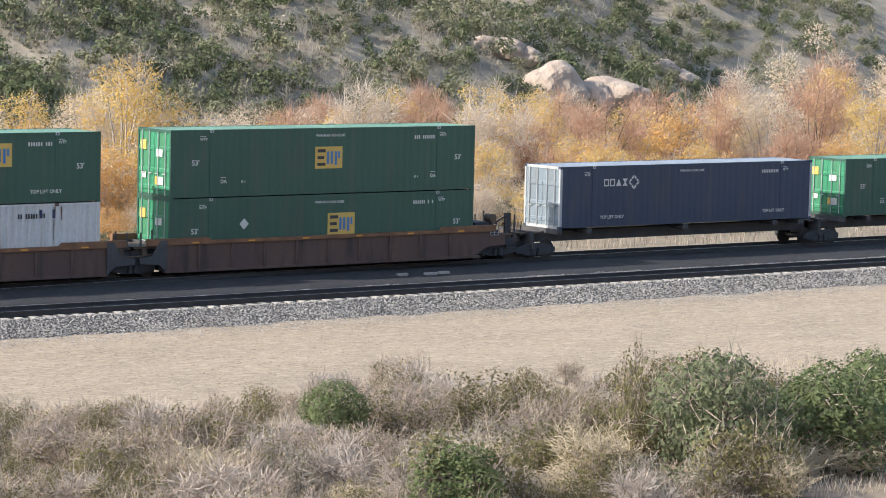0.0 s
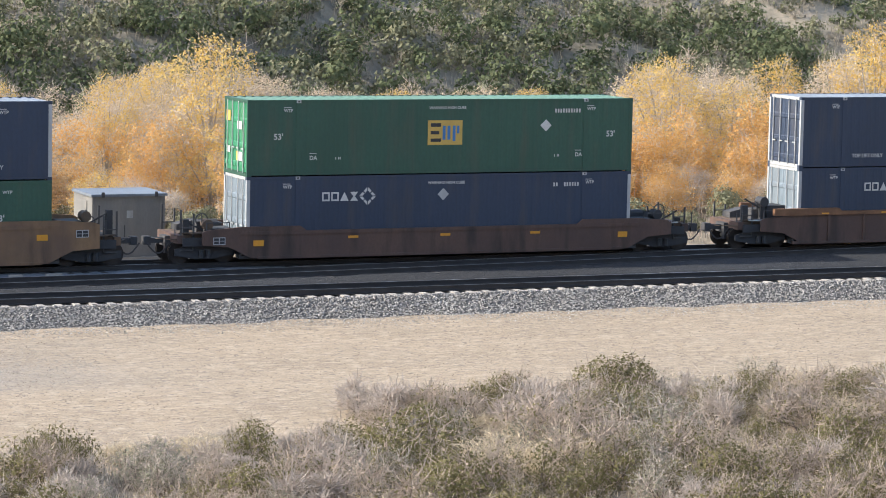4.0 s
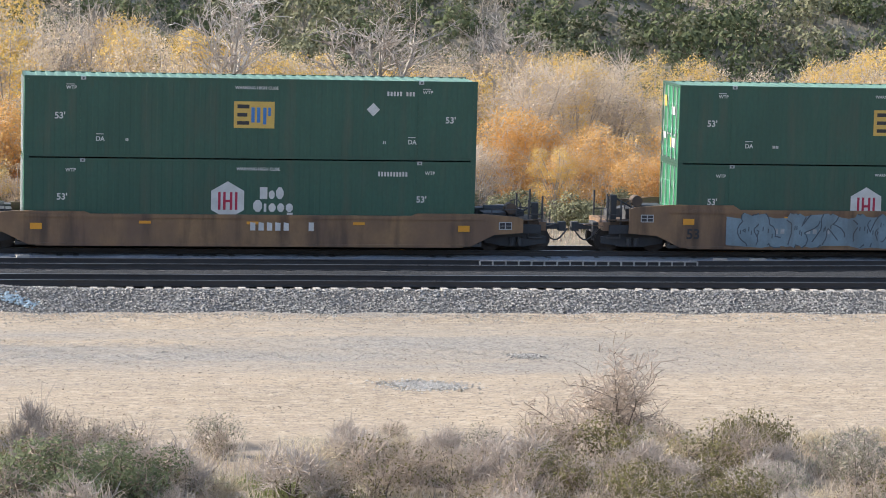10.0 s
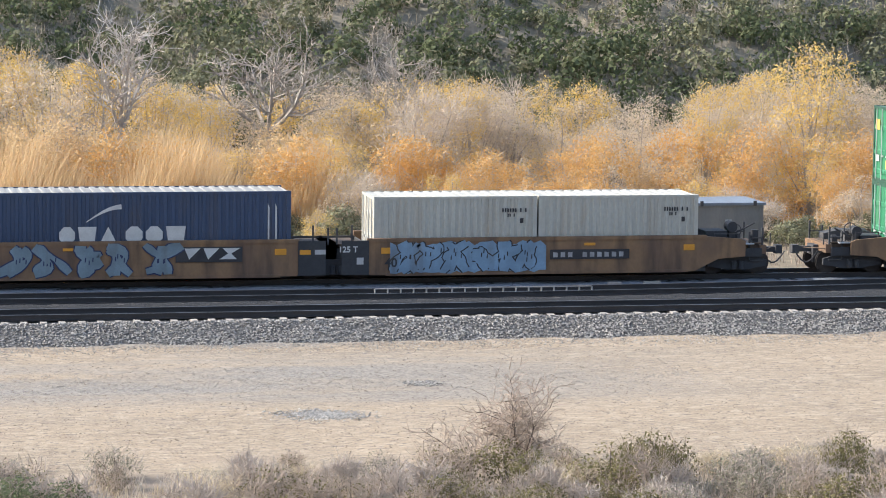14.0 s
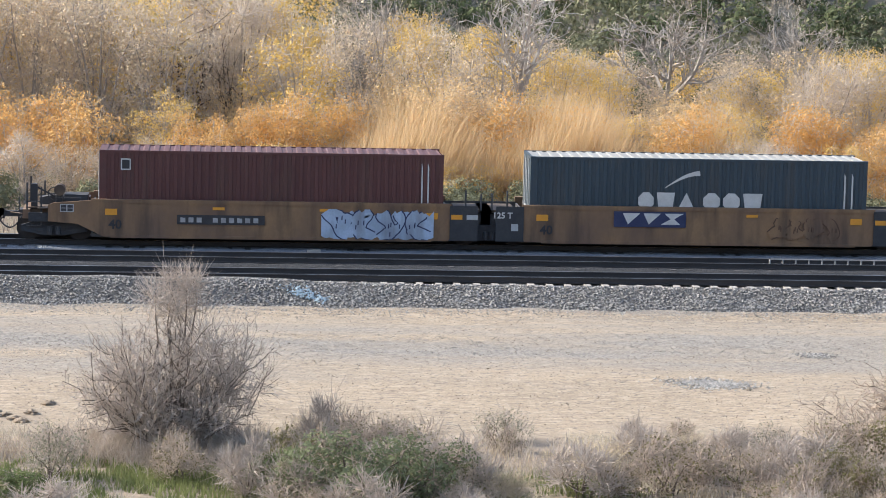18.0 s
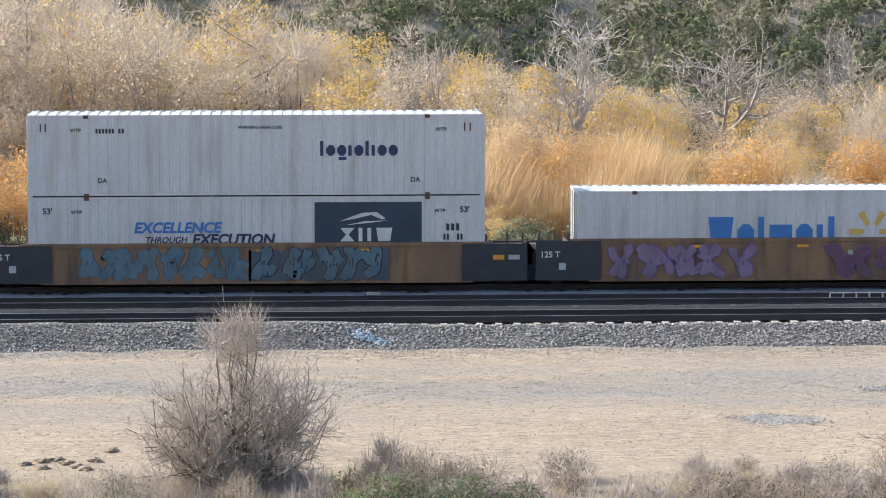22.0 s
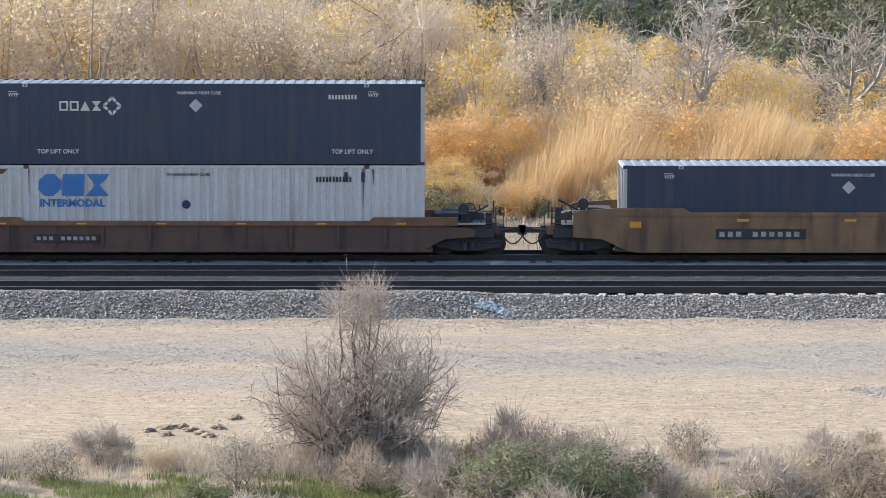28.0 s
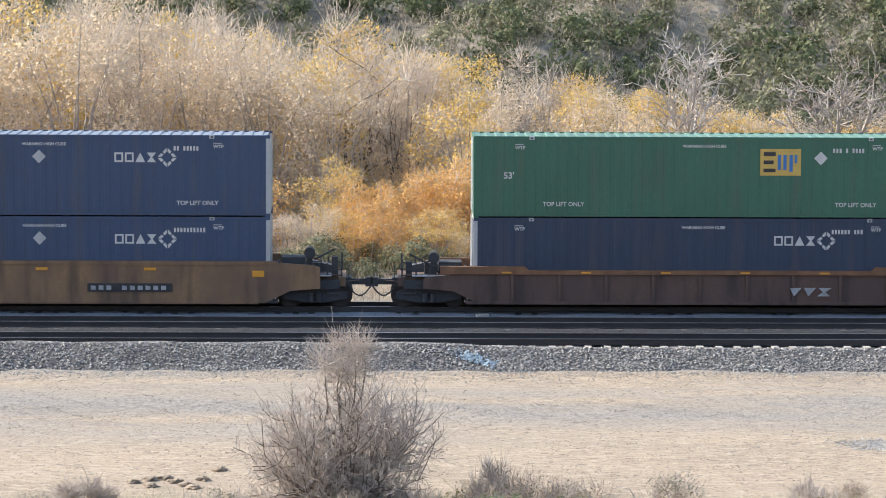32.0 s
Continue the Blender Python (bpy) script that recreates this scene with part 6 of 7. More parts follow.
# the brush strip between: thins out towards the dirt
rng = random.Random(5)
spots = []
tries = 0
while len(spots) < 340 and tries < 16000:
    tries += 1
    a, y = rng.uniform(-0.155, 0.80), rng.uniform(57, 79.5)
    x = y * math.tan(a)
    edge = 73.2 + 0.9 * math.sin(x * 0.45) + 0.05 * max(0, x - 15) + 3.8 * float(smooth_step(28, 36, np.array(x)))
    if y > edge or y * math.tan(a) > 72 or y < 63 - 0.12 * x:
        continue
    if any((x - p) ** 2 + (y - q) ** 2 < 0.62 for p, q in spots) or (abs(x + 0.8) < 2.0 and 70 < y < 76) or (x < 1.6 and y < 70.6 and rng.random() < 0.93) or (7 < x < 12 and y < 68.4 and rng.random() < 0.8):
        continue
    spots.append((x, y))
    size = rng.uniform(0.7, 1.35) * (0.7 if y > edge - 2 else 1.0) * (1.15 if x > 28 else 1.0)
    key = rng.choices(("brush", "olive", "greyleaf", "pale", "twiggy"), (5, 10 if x > 28 else (5 if x > 14 else 2), 2, 3 if x > 30 else 2, 2.5 if x > 28 else 5))[0]
    bush(key, x, y, size, size * rng.uniform(1.5, 2.3))


rng = random.Random(6)
for i in range(46):
    x, y = rng.uniform(30.5, 47), rng.uniform(72.5, 78.3)
    size = rng.uniform(0.6, 1.15)
    bush(rng.choices(("brush", "olive", "pale", "twiggy"), (5, 7, 2, 2))[0], x, y, size, size * rng.uniform(1.6, 2.4))


def blades(name, n, area, height, seed, material, label, category, width=0.010, lean=0.35, keep=None):
    """Grass: many thin bent blades in one mesh."""
    r = np.random.default_rng(seed)
    x, y = area(r, n)
    if keep is not None:
        k = keep(x, y)
        x, y = x[k], y[k]
    n = len(x)
    z = ground_height(x, y) - 0.02
    h = height * r.uniform(0.45, 1.2, n)
    a = r.uniform(0, 2 * np.pi, n)
    b = a + r.normal(0, 0.8, n)
    dx, dy = np.cos(a) * width, np.sin(a) * width
    lx, ly = np.cos(b + 1.57) * h * lean * r.uniform(0.2, 1.5, n), np.sin(b + 1.57) * h * lean * r.uniform(0.2, 1.5, n)
    P = np.stack([np.stack([x - dx, y - dy, z], 1), np.stack([x + dx, y + dy, z], 1), np.stack([x + dx * 0.7 + lx * 0.4, y + dy * 0.7 + ly * 0.4, z + h * 0.6], 1), np.stack([x - dx * 0.7 + lx * 0.4, y - dy * 0.7 + ly * 0.4, z + h * 0.6], 1), np.stack([x + lx, y + ly, z + h], 1)], 1)
    i = np.arange(n)[:, None] * 5
    f = np.concatenate([i, i + 1, i + 2, i, i + 2, i + 3, i + 3, i + 2, i + 4], 1).reshape(-1, 3)
    ob = new(name, raw_mesh(name, P.reshape(-1, 3), f, material))
    return tagged(ob, label, category, "", "stuff")


def strip(y0, y1, a0=-0.16, a1=0.82):
    def area(r, n):
        y = r.uniform(y0, y1, n)
        return y * np.tan(r.uniform(a0, a1, n)), y
    return area


blades("dead_stems", 44000, strip(57, 79), 0.45, 7, LITTER, "tangle of grey-pink dead stems among the brush", "dead stems", 0.011, 0.7, keep=lambda x, y: (wobble(x, y, 1.6, 9.0) > -0.55) & ~((x < 1.8) & (y < 70.6 + 0.4 * wobble(x, y, 1.3, 4.0)) & (wobble(x, y, 2.2, 4.0) > -0.5)) & ~((x > 7) & (x < 12) & (y < 68.5) & (wobble(x, y, 1.5, 4.0) > -0.3)) & (y < 73.3 + 0.05 * np.clip(x - 15, 0, 99) + 3.6 * smooth_step(28, 36, x) + 0.8 * wobble(x, y, 1.1)))
blades("dry_grass", 42000, strip(57, 78.5), 0.32, 3, STRAW, "thin dry straw-coloured grass among the brush", "grass", 0.011, keep=lambda x, y: (wobble(x, y, 2.3, 1.0) > -0.35) & ~((x < 1.8) & (y < 70.6 + 0.4 * wobble(x, y, 1.3, 4.0)) & (wobble(x, y, 2.2, 4.0) > -0.5)) & ~((x > 7) & (x < 12) & (y < 68.5) & (wobble(x, y, 1.5, 4.0) > -0.3)) & (y < 73.5 + 0.05 * np.clip(x - 15, 0, 99) + 3.4 * smooth_step(28, 36, x) + wobble(x, y, 1.5)))
blades("green_grass", 26000, strip(64, 69.5, -0.16, 0.30), 0.18, 4, GRASS, "short fresh green grass patches", "grass", 0.012, keep=lambda x, y: wobble(x, y, 2.8, 5.0) > 0.15)

blades("green_grass", 22000, strip(64.5, 70.9, -0.16, 0.024), 0.2, 14, GRASS, "short fresh green grass patches", "grass", 0.012, keep=lambda x, y: wobble(x, y, 1.3, 2.0) > 0.12)

blades("dry_litter", 9000, lambda r, n: (-0.8 + r.normal(0, 1.7, n), 71.9 + r.normal(0, 0.9, n)), 0.55, 15, LITTER, "dry fallen twigs and grass round the bare tree", "dry litter", 0.010, 0.8)
blades("green_grass", 16000, strip(64.5, 69.4, -0.16, 0.14), 0.26, 16, GRASS, "short fresh green grass patches", "grass", 0.014, keep=lambda x, y: wobble(x, y, 2.2, 4.0) > -0.05)

# ---- autumn woods behind the train ----
for i in range(4):
    lobed("gold", 100 + i, 8.0, 2.7, 15, 0.1, BARK_PALE, TWIG_TAN, LEAF_GOLD, 4600, 0.105, 500, 0.014, 0.075, 0.6, 0.35)
    lobed("tan", 110 + i, 7.5, 2.8, 16, 0.1, BARK_PALE, TWIG_TAN, LEAF_TAN, 4400, 0.10, 700, 0.014, 0.075, 0.6, 0.35)
    lobed("orange", 120 + i, 4.5, 2.1, 14, 0.08, TWIG_TAN, TWIG_TAN, LEAF_ORANGE, 5000, 0.09, 260, 0.011, 0.035, 0.6, 0.3, 1.15, up=0.9)
    plant("reed", 130 + i, 4.8, 2.0, 16, 1, REED_ORANGE, None, REED_ORANGE, 5200, 0.085, 0.16, 0.35, 0.009, single=True, lean=0.4, fork=(2,), ratio=0.3, first=0.0, upright=0.4, bend=0.2, droop=-1.2, outward=0.6)
    lobed("russet", 145 + i, 7.0, 2.8, 16, 0.1, BARK, TWIG_RUSSET, TWIG_RUSSET, 1500, 0.08, 1900, 0.014, 0.06, 0.6, 0.35, up=0.8)
    lobed("baretan", 140 + i, 8.0, 2.9, 16, 0.12, BARK_PALE, TWIG_TAN, LEAF_TAN, 1700, 0.095, 1600, 0.016, 0.085, 0.6, 0.35, up=0.6)
def dead_tree(key, seed, height, spread, fork_at, shift, stems, lean, bark, twig, thick, least, order=3, **shape):
    """One leaning trunk that parts into limbs, with fine bare twigs."""
    pieces, rng = grow(seed, height - fork_at, spread, stems, order, lean=lean, first=0.25, **shape)
    top = np.array([shift, 0, fork_at])
    pieces = [(p + top, q + top, a, b, l) for p, q, a, b, l in pieces]
    foot = [np.array([shift * (u - 1) * 0 + shift * u + 0.06 * math.sin(5 * u), 0.05 * math.cos(4 * u), -0.3 + (fork_at + 0.4) * u]) for u in np.linspace(0, 1, 5)]
    pieces += [(foot[i], foot[i + 1], 0.15 - 0.012 * i, 0.138 - 0.012 * i, 0) for i in range(4)]
    MODELS.setdefault(key, []).append([("trunk", raw_mesh("trunk", *tubes([x for x in pieces if x[4] < order], 4, thick, 0.022), bark)), ("branching", raw_mesh("branching", *ribbons([x for x in pieces if x[4] >= order], rng, least), twig))])


pieces, rng = grow(175, 9.0, 3.6, 6, 3, lean=0.42, fork=(2, 3, 2), ratio=0.42, first=0.15, upright=0.35)
tip = scatter(pieces, rng, 1600, 0.25, 1)
tip = tip[tip[:, 2] > 5.6 + 1.2 * rng.random(len(tip))]
MODELS["goldtop"] = [[("trunk", raw_mesh("trunk", *tubes([x for x in pieces if x[4] < 2], 4, 0.9, 0.02), BARK)), ("branching", raw_mesh("branching", *ribbons([x for x in pieces if x[4] > 1], rng, 0.013), TWIG_TAN)), ("crown", raw_mesh("crown", *leaves_at(tip, rng, 0.12, single=True), LEAF_GOLD))]]
for i in range(2):
    lobed("rose", 180 + i, 9.0, 3.0, 17, 0.12, BARK_PALE, TWIG_ROSE, LEAF_TAN, 500, 0.09, 1900, 0.016, 0.085, 0.6, 0.35, up=0.6)
dead_tree("whitebig", 151, 9.6, 2.7, 3.7, 0.15, 8, 0.5, BONE, BONE, 1.25, 0.013, fork=(2, 2, 1), ratio=0.38, bend=0.19, upright=0.4)
dead_tree("darkbig", 163, 8.6, 3.6, 3.4, -0.75, 8, 1.0, BARK_PALE, BARK_PALE, 1.5, 0.016, fork=(2, 2, 1), ratio=0.45, bend=0.28, upright=0.45)
for i in range(2):
    plant("white", 150 + i, 9.0, 3.4, 2, 3, BARK_PALE, BARK_PALE, None, 0, thick=1.7, least=0.03, lean=0.35, fork=(2, 2, 2), ratio=0.5, first=0.3, upright=0.35, bend=0.25)
    plant("deaddark", 160 + i, 7.5, 4.2, 3, 3, BARK, BARK_PALE, None, 0, thick=1.8, least=0.027, lean=0.65, fork=(2, 3, 2), ratio=0.5, first=0.25, upright=0.15, bend=0.28)
    plant("brown", 170 + i, 9.0, 3.5, 4, 3, BARK, TWIG_TAN, LEAF_TAN, 2400, 0.08, 0.26, 1.0, 0.014, single=True, lean=0.4, fork=(2, 3, 2), ratio=0.45, first=0.08, upright=0.35)

WOOD = {"russet": ("willow", "red-brown leafless willow thicket"), "gold": ("cottonwood", "golden-leaved autumn cottonwood with pale trunk"), "tan": ("cottonwood", "tan-leaved thinning autumn cottonwood"), "orange": ("willow", "orange autumn willow thicket bush"), "reed": ("willow", "tall tan thicket of upright stems"),
        "baretan": ("cottonwood", "nearly bare pale-twigged autumn cottonwood"), "whitebig": ("dead_tree", "tall bleached leafless tree with many upright limbs"), "darkbig": ("dead_tree", "grey leafless tree with a wide flat crown"), "goldtop": ("cottonwood", "half-bare tree with a few yellow leaves remaining"), "rose": ("cottonwood", "leafless grey-pink fine-twigged tree"), "white": ("dead_tree", "bleached white leafless tree"), "deaddark": ("dead_tree", "dark spreading leafless tree"), "brown": ("cottonwood", "brown half-bare autumn tree with dark limbs")}
HEIGHT = {"russet": 7.0, "whitebig": 9.6, "darkbig": 8.6, "goldtop": 9.0, "rose": 9.0, "gold": 8.0, "tan": 7.5, "orange": 4.5, "reed": 4.8, "baretan": 8.0, "white": 9.0, "deaddark": 7.5, "brown": 9.0}


def tree(key, bearing, y, top, wide=1.0, **k):
    """A tree on a bearing from the camera, at depth y, reaching up to the height top."""
    x = y * math.tan(radians(bearing))
    z = float(ground_height(x, y))
    s = (top - z) / HEIGHT[key]
    name, label = WOOD[key]
    return set_plant(key, name, label, "tree", "autumn trees behind the train", x, y, s, wide / max(s, 0.3) ** 0.4, **k)


# landmark trees: kind, bearing, depth, top
for key, a, y, top, wide in (("whitebig", 5.82, 141, 9.3, 1.0), ("white", 2.65, 145, 8.5, 0.5), ("white", 3.1, 146, 7.6, 0.5), ("white", 5.3, 140, 7.4, 0.6), ("darkbig", 8.95, 143, 8.5, 1.0), ("darkbig", 10.9, 150, 8.1, 0.75), ("goldtop", -0.5, 146, 9.0, 1.15), ("brown", 0.5, 145, 7.4, 0.8), ("brown", -6.5, 150, 10.2, 1.0), ("gold", 19.0, 140, 7.4, 1.1), ("gold", 17.0, 141, 5.4, 0.7),
                             ("gold", 4.4, 125, 0.6, 1.0), ("gold", 6.9, 124, 0.9, 1.1), ("gold", 9.6, 125, 0.8, 1.0), ("gold", 12.3, 142, 5.4, 1.0), ("gold", 27.6, 138, 6.2, 1.2), ("gold", 31.5, 138, 8.2, 0.9), ("gold", 32.4, 137, 6.4, 1.1), ("baretan", 36.2, 140, 6.7, 1.0), ("baretan", 38.6, 141, 6.7, 1.0), ("orange", 29.6, 134, 5.2, 1.2),
                             ("gold", 25.5, 130, 3.0, 0.8), ("gold", 40.6, 126, 3.6, 1.2), ("gold", 39.4, 124, 1.9, 1.0), ("gold", 40.1, 133, 3.9, 1.0), ("gold", 45.8, 135, 5.8, 1.2), ("tan", 44.6, 165, 10.0, 1.2), ("baretan", 43.2, 150, 6.9, 1.1), ("orange", 42.0, 137, 5.4, 1.2), ("white", 22.0, 136, 4.4, 0.7)):
    tree(key, a, y, top, wide)


def crest(a):
    """Height that the tops of the woods reach on each bearing, at 140 m depth."""
    return float(np.interp(a, [-9, -5, -1, 2, 5, 8, 11, 14, 16, 19, 22, 25, 27.5, 31, 33, 36, 39, 42, 45, 48], [11.6, 11.2, 9.4, 8.2, 6.6, 5.6, 5.9, 5.9, 5.4, 6.4, 4.7, 5.0, 6.4, 7.0, 5.6, 6.2, 6.4, 6.6, 8.6, 8.6]))


rng = random.Random(8)
a = -9.5
while a < 48:
    top = crest(a)
    east = a > 20
    # rear rows
    for y, k in ((160, 0.99), (151, 0.95)):
        if rng.random() < 0.85:
            key = rng.choices(("tan", "baretan", "gold", "brown", "rose"), (7, 1.6, 6, 0.8 if a < 6 else 0.1, 1.5 if a < -4 else 0.9))[0]
            if a > 34 and rng.random() < 0.55:
                key = "russet"
            yy = y + rng.uniform(-4, 4)
            h = EYE - (EYE - top * k * rng.uniform(0.88, 1.04)) * yy / 140
            if a < 4 or h > 2.5 and rng.random() < 0.7:
                tree(key, a + rng.uniform(-0.6, 0.6), yy, max(h, 2.2), rng.uniform(0.9, 1.2))
    # middle and front rows
    yy = rng.uniform(138, 145)
    key = rng.choices(("tan", "baretan", "gold", "orange", "reed"), (6, 1.8, 3, 2, 1 if not 3 < a < 12 else 6))[0]
    if a > 34 and rng.random() < 0.65:
        key = rng.choice(("russet", "russet", "gold"))
    low = {"orange": 0.72, "reed": 0.8}.get(key, 0.9)
    tree(key, a + rng.uniform(-0.5, 0.5), yy, min(max(1.2, top * low * rng.uniform(0.8, 1.0)), {"orange": rng.uniform(3.0, 4.4), "reed": rng.uniform(3.6, 4.8)}.get(key, 99)), rng.uniform(0.9, 1.2))
    key = rng.choices(("reed", "orange", "tan", "gold"), (9 if 2 < a < 10 else 0.8, 5, 2, 1))[0]
    if a > 34 and rng.random() < 0.7:
        key = rng.choice(("russet", "gold"))
    t2 = rng.uniform(2.6, 4.0) + (0.9 if 3.5 < a < 8.5 and key == "reed" else 0)
    tree(key, a + rng.uniform(-0.5, 0.5), rng.uniform(131, 136), min(t2, top * 0.9), rng.uniform(0.9, 1.25))
    key = rng.choices(("orange", "gold", "baretan", "tan"), (5, 2.2 if a < 12 else 1, 2, 2))[0]
    tree(key, a + rng.uniform(-0.4, 0.4), rng.uniform(126, 130), rng.uniform(0.0, 1.0) if 2 < a < 10 else rng.uniform(0.9, 2.4), rng.uniform(0.9, 1.2))
    a += 0.82 if a < 20 else 0.75

# upright stems filling the thicket's foot
def stems(name, n, seed, a0, a1, y0, y1, top, material, label):
    blades(name, n, strip(y0, y1, radians(a0), radians(a1)), top, seed, material, label, "thicket", 0.02, 0.3)


def plumes(name, tufts, seed, a0, a1, y0, y1, material, label):
    """Tall grassy plumes in tufts, their tips bent to one side by the wind."""
    r = np.random.default_rng(seed)
    ty = r.uniform(y0, y1, tufts)
    tx = ty * np.tan(np.radians(r.uniform(a0, a1, tufts)))
    th = r.uniform(2.0, 4.2, tufts) * (0.72 + 0.28 * np.sin(tx * 0.9)) + 0.7 + 0.9 * np.exp(-((tx - 13.5) / 5.5) ** 2)
    k = r.integers(0, tufts, tufts * 42)
    n = len(k)
    h = th[k] * r.uniform(0.25, 1.1, n)
    a = r.uniform(0, 2 * np.pi, n)
    fan = np.abs(r.normal(0, 0.33, n))
    bx, by = tx[k] + r.normal(0, 0.22, n), ty[k] + r.normal(0, 0.22, n)
    z = ground_height(bx, by) - 0.05
    w = r.uniform(0.0045, 0.009, n)
    dx, dy = np.cos(a + 1.57) * w, np.sin(a + 1.57) * w
    rows = []
    for u in (0.0, 0.45, 0.8, 1.0):
        off = h * fan * u ** 1.5
        cx, cy, cz = bx + np.cos(a) * off + 0.09 * h * u ** 2.2, by + np.sin(a) * off, z + h * u * (1 - 0.08 * u)
        g = (0.7, 1.0, 1.15, 0.3)[len(rows)]
        rows.append((np.stack([cx - dx * g, cy - dy * g, cz], 1), np.stack([cx + dx * g, cy + dy * g, cz], 1)))
    v = np.stack([q for row in rows for q in row], 1).reshape(-1, 3)
    i = np.arange(n)[:, None] * 8
    f = np.concatenate([np.concatenate([i + 2 * s, i + 2 * s + 1, i + 2 * s + 3, i + 2 * s + 2], 1) for s in range(3)], 0)
    tagged(new(name, raw_mesh(name, v, f, material)), label, "thicket", "", "stuff")


plumes("reed_thicket", 860, 21, 2.3, 9.8, 129, 138, REED_ORANGE, "dense orange-tan reed plumes leaning in the wind")
stems("willow_stems", 7000, 22, -9.5, 48, 128, 150, 1.8, TWIG_TAN, "pale crowded willow stems")
blades("wash_grass", 12000, strip(116, 128, -0.16, 0.84), 0.5, 25, TWIG, "dull dry grass behind the track", "grass", 0.02)

# ---- hill scrub ----
SCRUB = (("scrub", LEAF_DARK, "dark green chaparral bush on the hillside"), ("scrub_olive", HILL_OLIVE, "olive chaparral bush on the hillside"), ("scrub_grey", HILL_GREY, "low grey sagebrush on the hillside"))
for i in range(4):
    lobed("scrub", 200 + i, 2.0, 1.5, 9, 0.12, BARK_DARK, None, LEAF_DARK, 2200, 0.115, 0, 0, 0.05, 1.5, 0.75, 0.8)
    lobed("scrub_olive", 210 + i, 2.0, 1.5, 9, 0.12, BARK, None, HILL_OLIVE, 2000, 0.11, 0, 0, 0.05, 1.3, 0.7, 0.8)
    lobed("scrub_grey", 220 + i, 1.3, 1.2, 9, 0.1, BARK, HILL_GREY, HILL_GREY, 500, 0.06, 900, 0.012, 0.03, 0.8, 0.4, 0.8, up=0.8)
rng = random.Random(19)
for i in range(90):
    a = -9 + 57 * (i + rng.random()) / 90
    y = rng.uniform(121.5, 132)
    k = 1
    set_plant(SCRUB[k][0], "wash_shrub", "low grey-green shrub growing behind the track", "shrub", "shrubs behind the track", y * math.tan(radians(a)), y, rng.uniform(0.5, 0.95), rng.uniform(0.9, 1.3), sink=0.1)
rng = random.Random(9)
taken, sites, tries = set(), [], 0
while len(sites) < 4000 and tries < 120000:
    tries += 1
    a = rng.uniform(-9.5, 47.5)
    y = 164 + 110 * rng.random() ** 1.25
    x = y * math.tan(radians(a))
    z = float(ground_height(x, y))
    if z < 0.2 or (z - EYE) / math.hypot(x, y) > 0.006:
        continue
    patch = float(wobble(x, y, 8, 2.0)) + 0.5 * float(wobble(x, y, 4.5, 6.0))
    foot = z < 6.0 and 7 < a < 30
    k = rng.choices((0, 1, 2), (5 if foot else 2.9 + 1.8 * (a > 28) + 2.4 * patch, 3.2, 2.2 if foot else 5.0 - 2.4 * patch))[0]
    size = rng.uniform(0.75, 1.5) if foot and k < 2 else rng.choice((0.5, 0.6, 0.7, 0.8, 1.0)) * rng.uniform(0.85, 1.2)
    if k == 2:
        size = rng.uniform(0.4, 0.7)
    grain = 1.25 if size < 0.8 else 2.1
    cell = (int(x / grain), int(y / grain), grain)
    if cell in taken or (int(x / 2.1), int(y / 2.1), 2.1) in taken and rng.random() < 0.6:
        continue
    taken.add(cell)
    sites.append((math.hypot(x, y), x, y, z, k, size))
sites.sort()
for d, x, y, z, k, s in sites[:200]:
    set_plant(SCRUB[k][0], "scrub_bush", SCRUB[k][2], "bush", "hillside scrub", x, y, s, rng.uniform(0.9, 1.3), sink=0.15)
far_rng = np.random.default_rng(77)
for k, (key, material, label) in enumerate(SCRUB):
    corners, faces, base = [], [], 0
    for d, x, y, z, _, s in [q for q in sites[200:] if q[4] == k]:
        centres, radii = lobes_of(far_rng, 6, 1.9, 1.45, 0.15)
        spot = np.array([x, y, z - 0.1])
        if k == 2:
            v, f = sprigs(far_rng, centres * s + spot, radii * s * 1.2, 48, 0.03, 1.1, 0.9)
            f = np.concatenate([f[:, :3], f[:, [0, 2, 3]]])
        else:
            p, mid = foliage(far_rng, centres, radii, int((150 if k == 0 else 130) * (0.6 + s)), 0.78, 0.8)
            v, f = leaves_at(p * s + spot, far_rng, 0.215 * s ** 0.5, 0, 1.2, mid * s * 0.7 + spot + np.array([0, 0, 0.2 * s]), 1.5, True)
        corners.append(v)
        faces.append(f + base)
        base += len(v)
    ob = new("far_scrub", raw_mesh("far_scrub", np.concatenate(corners), np.concatenate(faces), material))
    tagged(ob, label.replace(" bush", " scrub growing higher up"), "scrub", "", "stuff")
blades("hill_grass", 44000, lambda r, n: (lambda y, a: (y * np.tan(a), y))(164 + 70 * r.random(n) ** 1.4, r.uniform(-0.16, 0.83, n)), 0.6, 6, HILL_GREY, "dry pale grass on the hillside", "grass", 0.035, keep=lambda x, y: ground_height(x, y) > 0.2)


# ---- rocks ----
ROCK = surface("sunlit granite", (0.43, 0.345, 0.275), (0.33, 0.26, 0.205), 0.6, 5, 0.9, 0, 0.6, (0.25, 0.2, 0.16), 0.4, (1, 1, 1), 0.08)


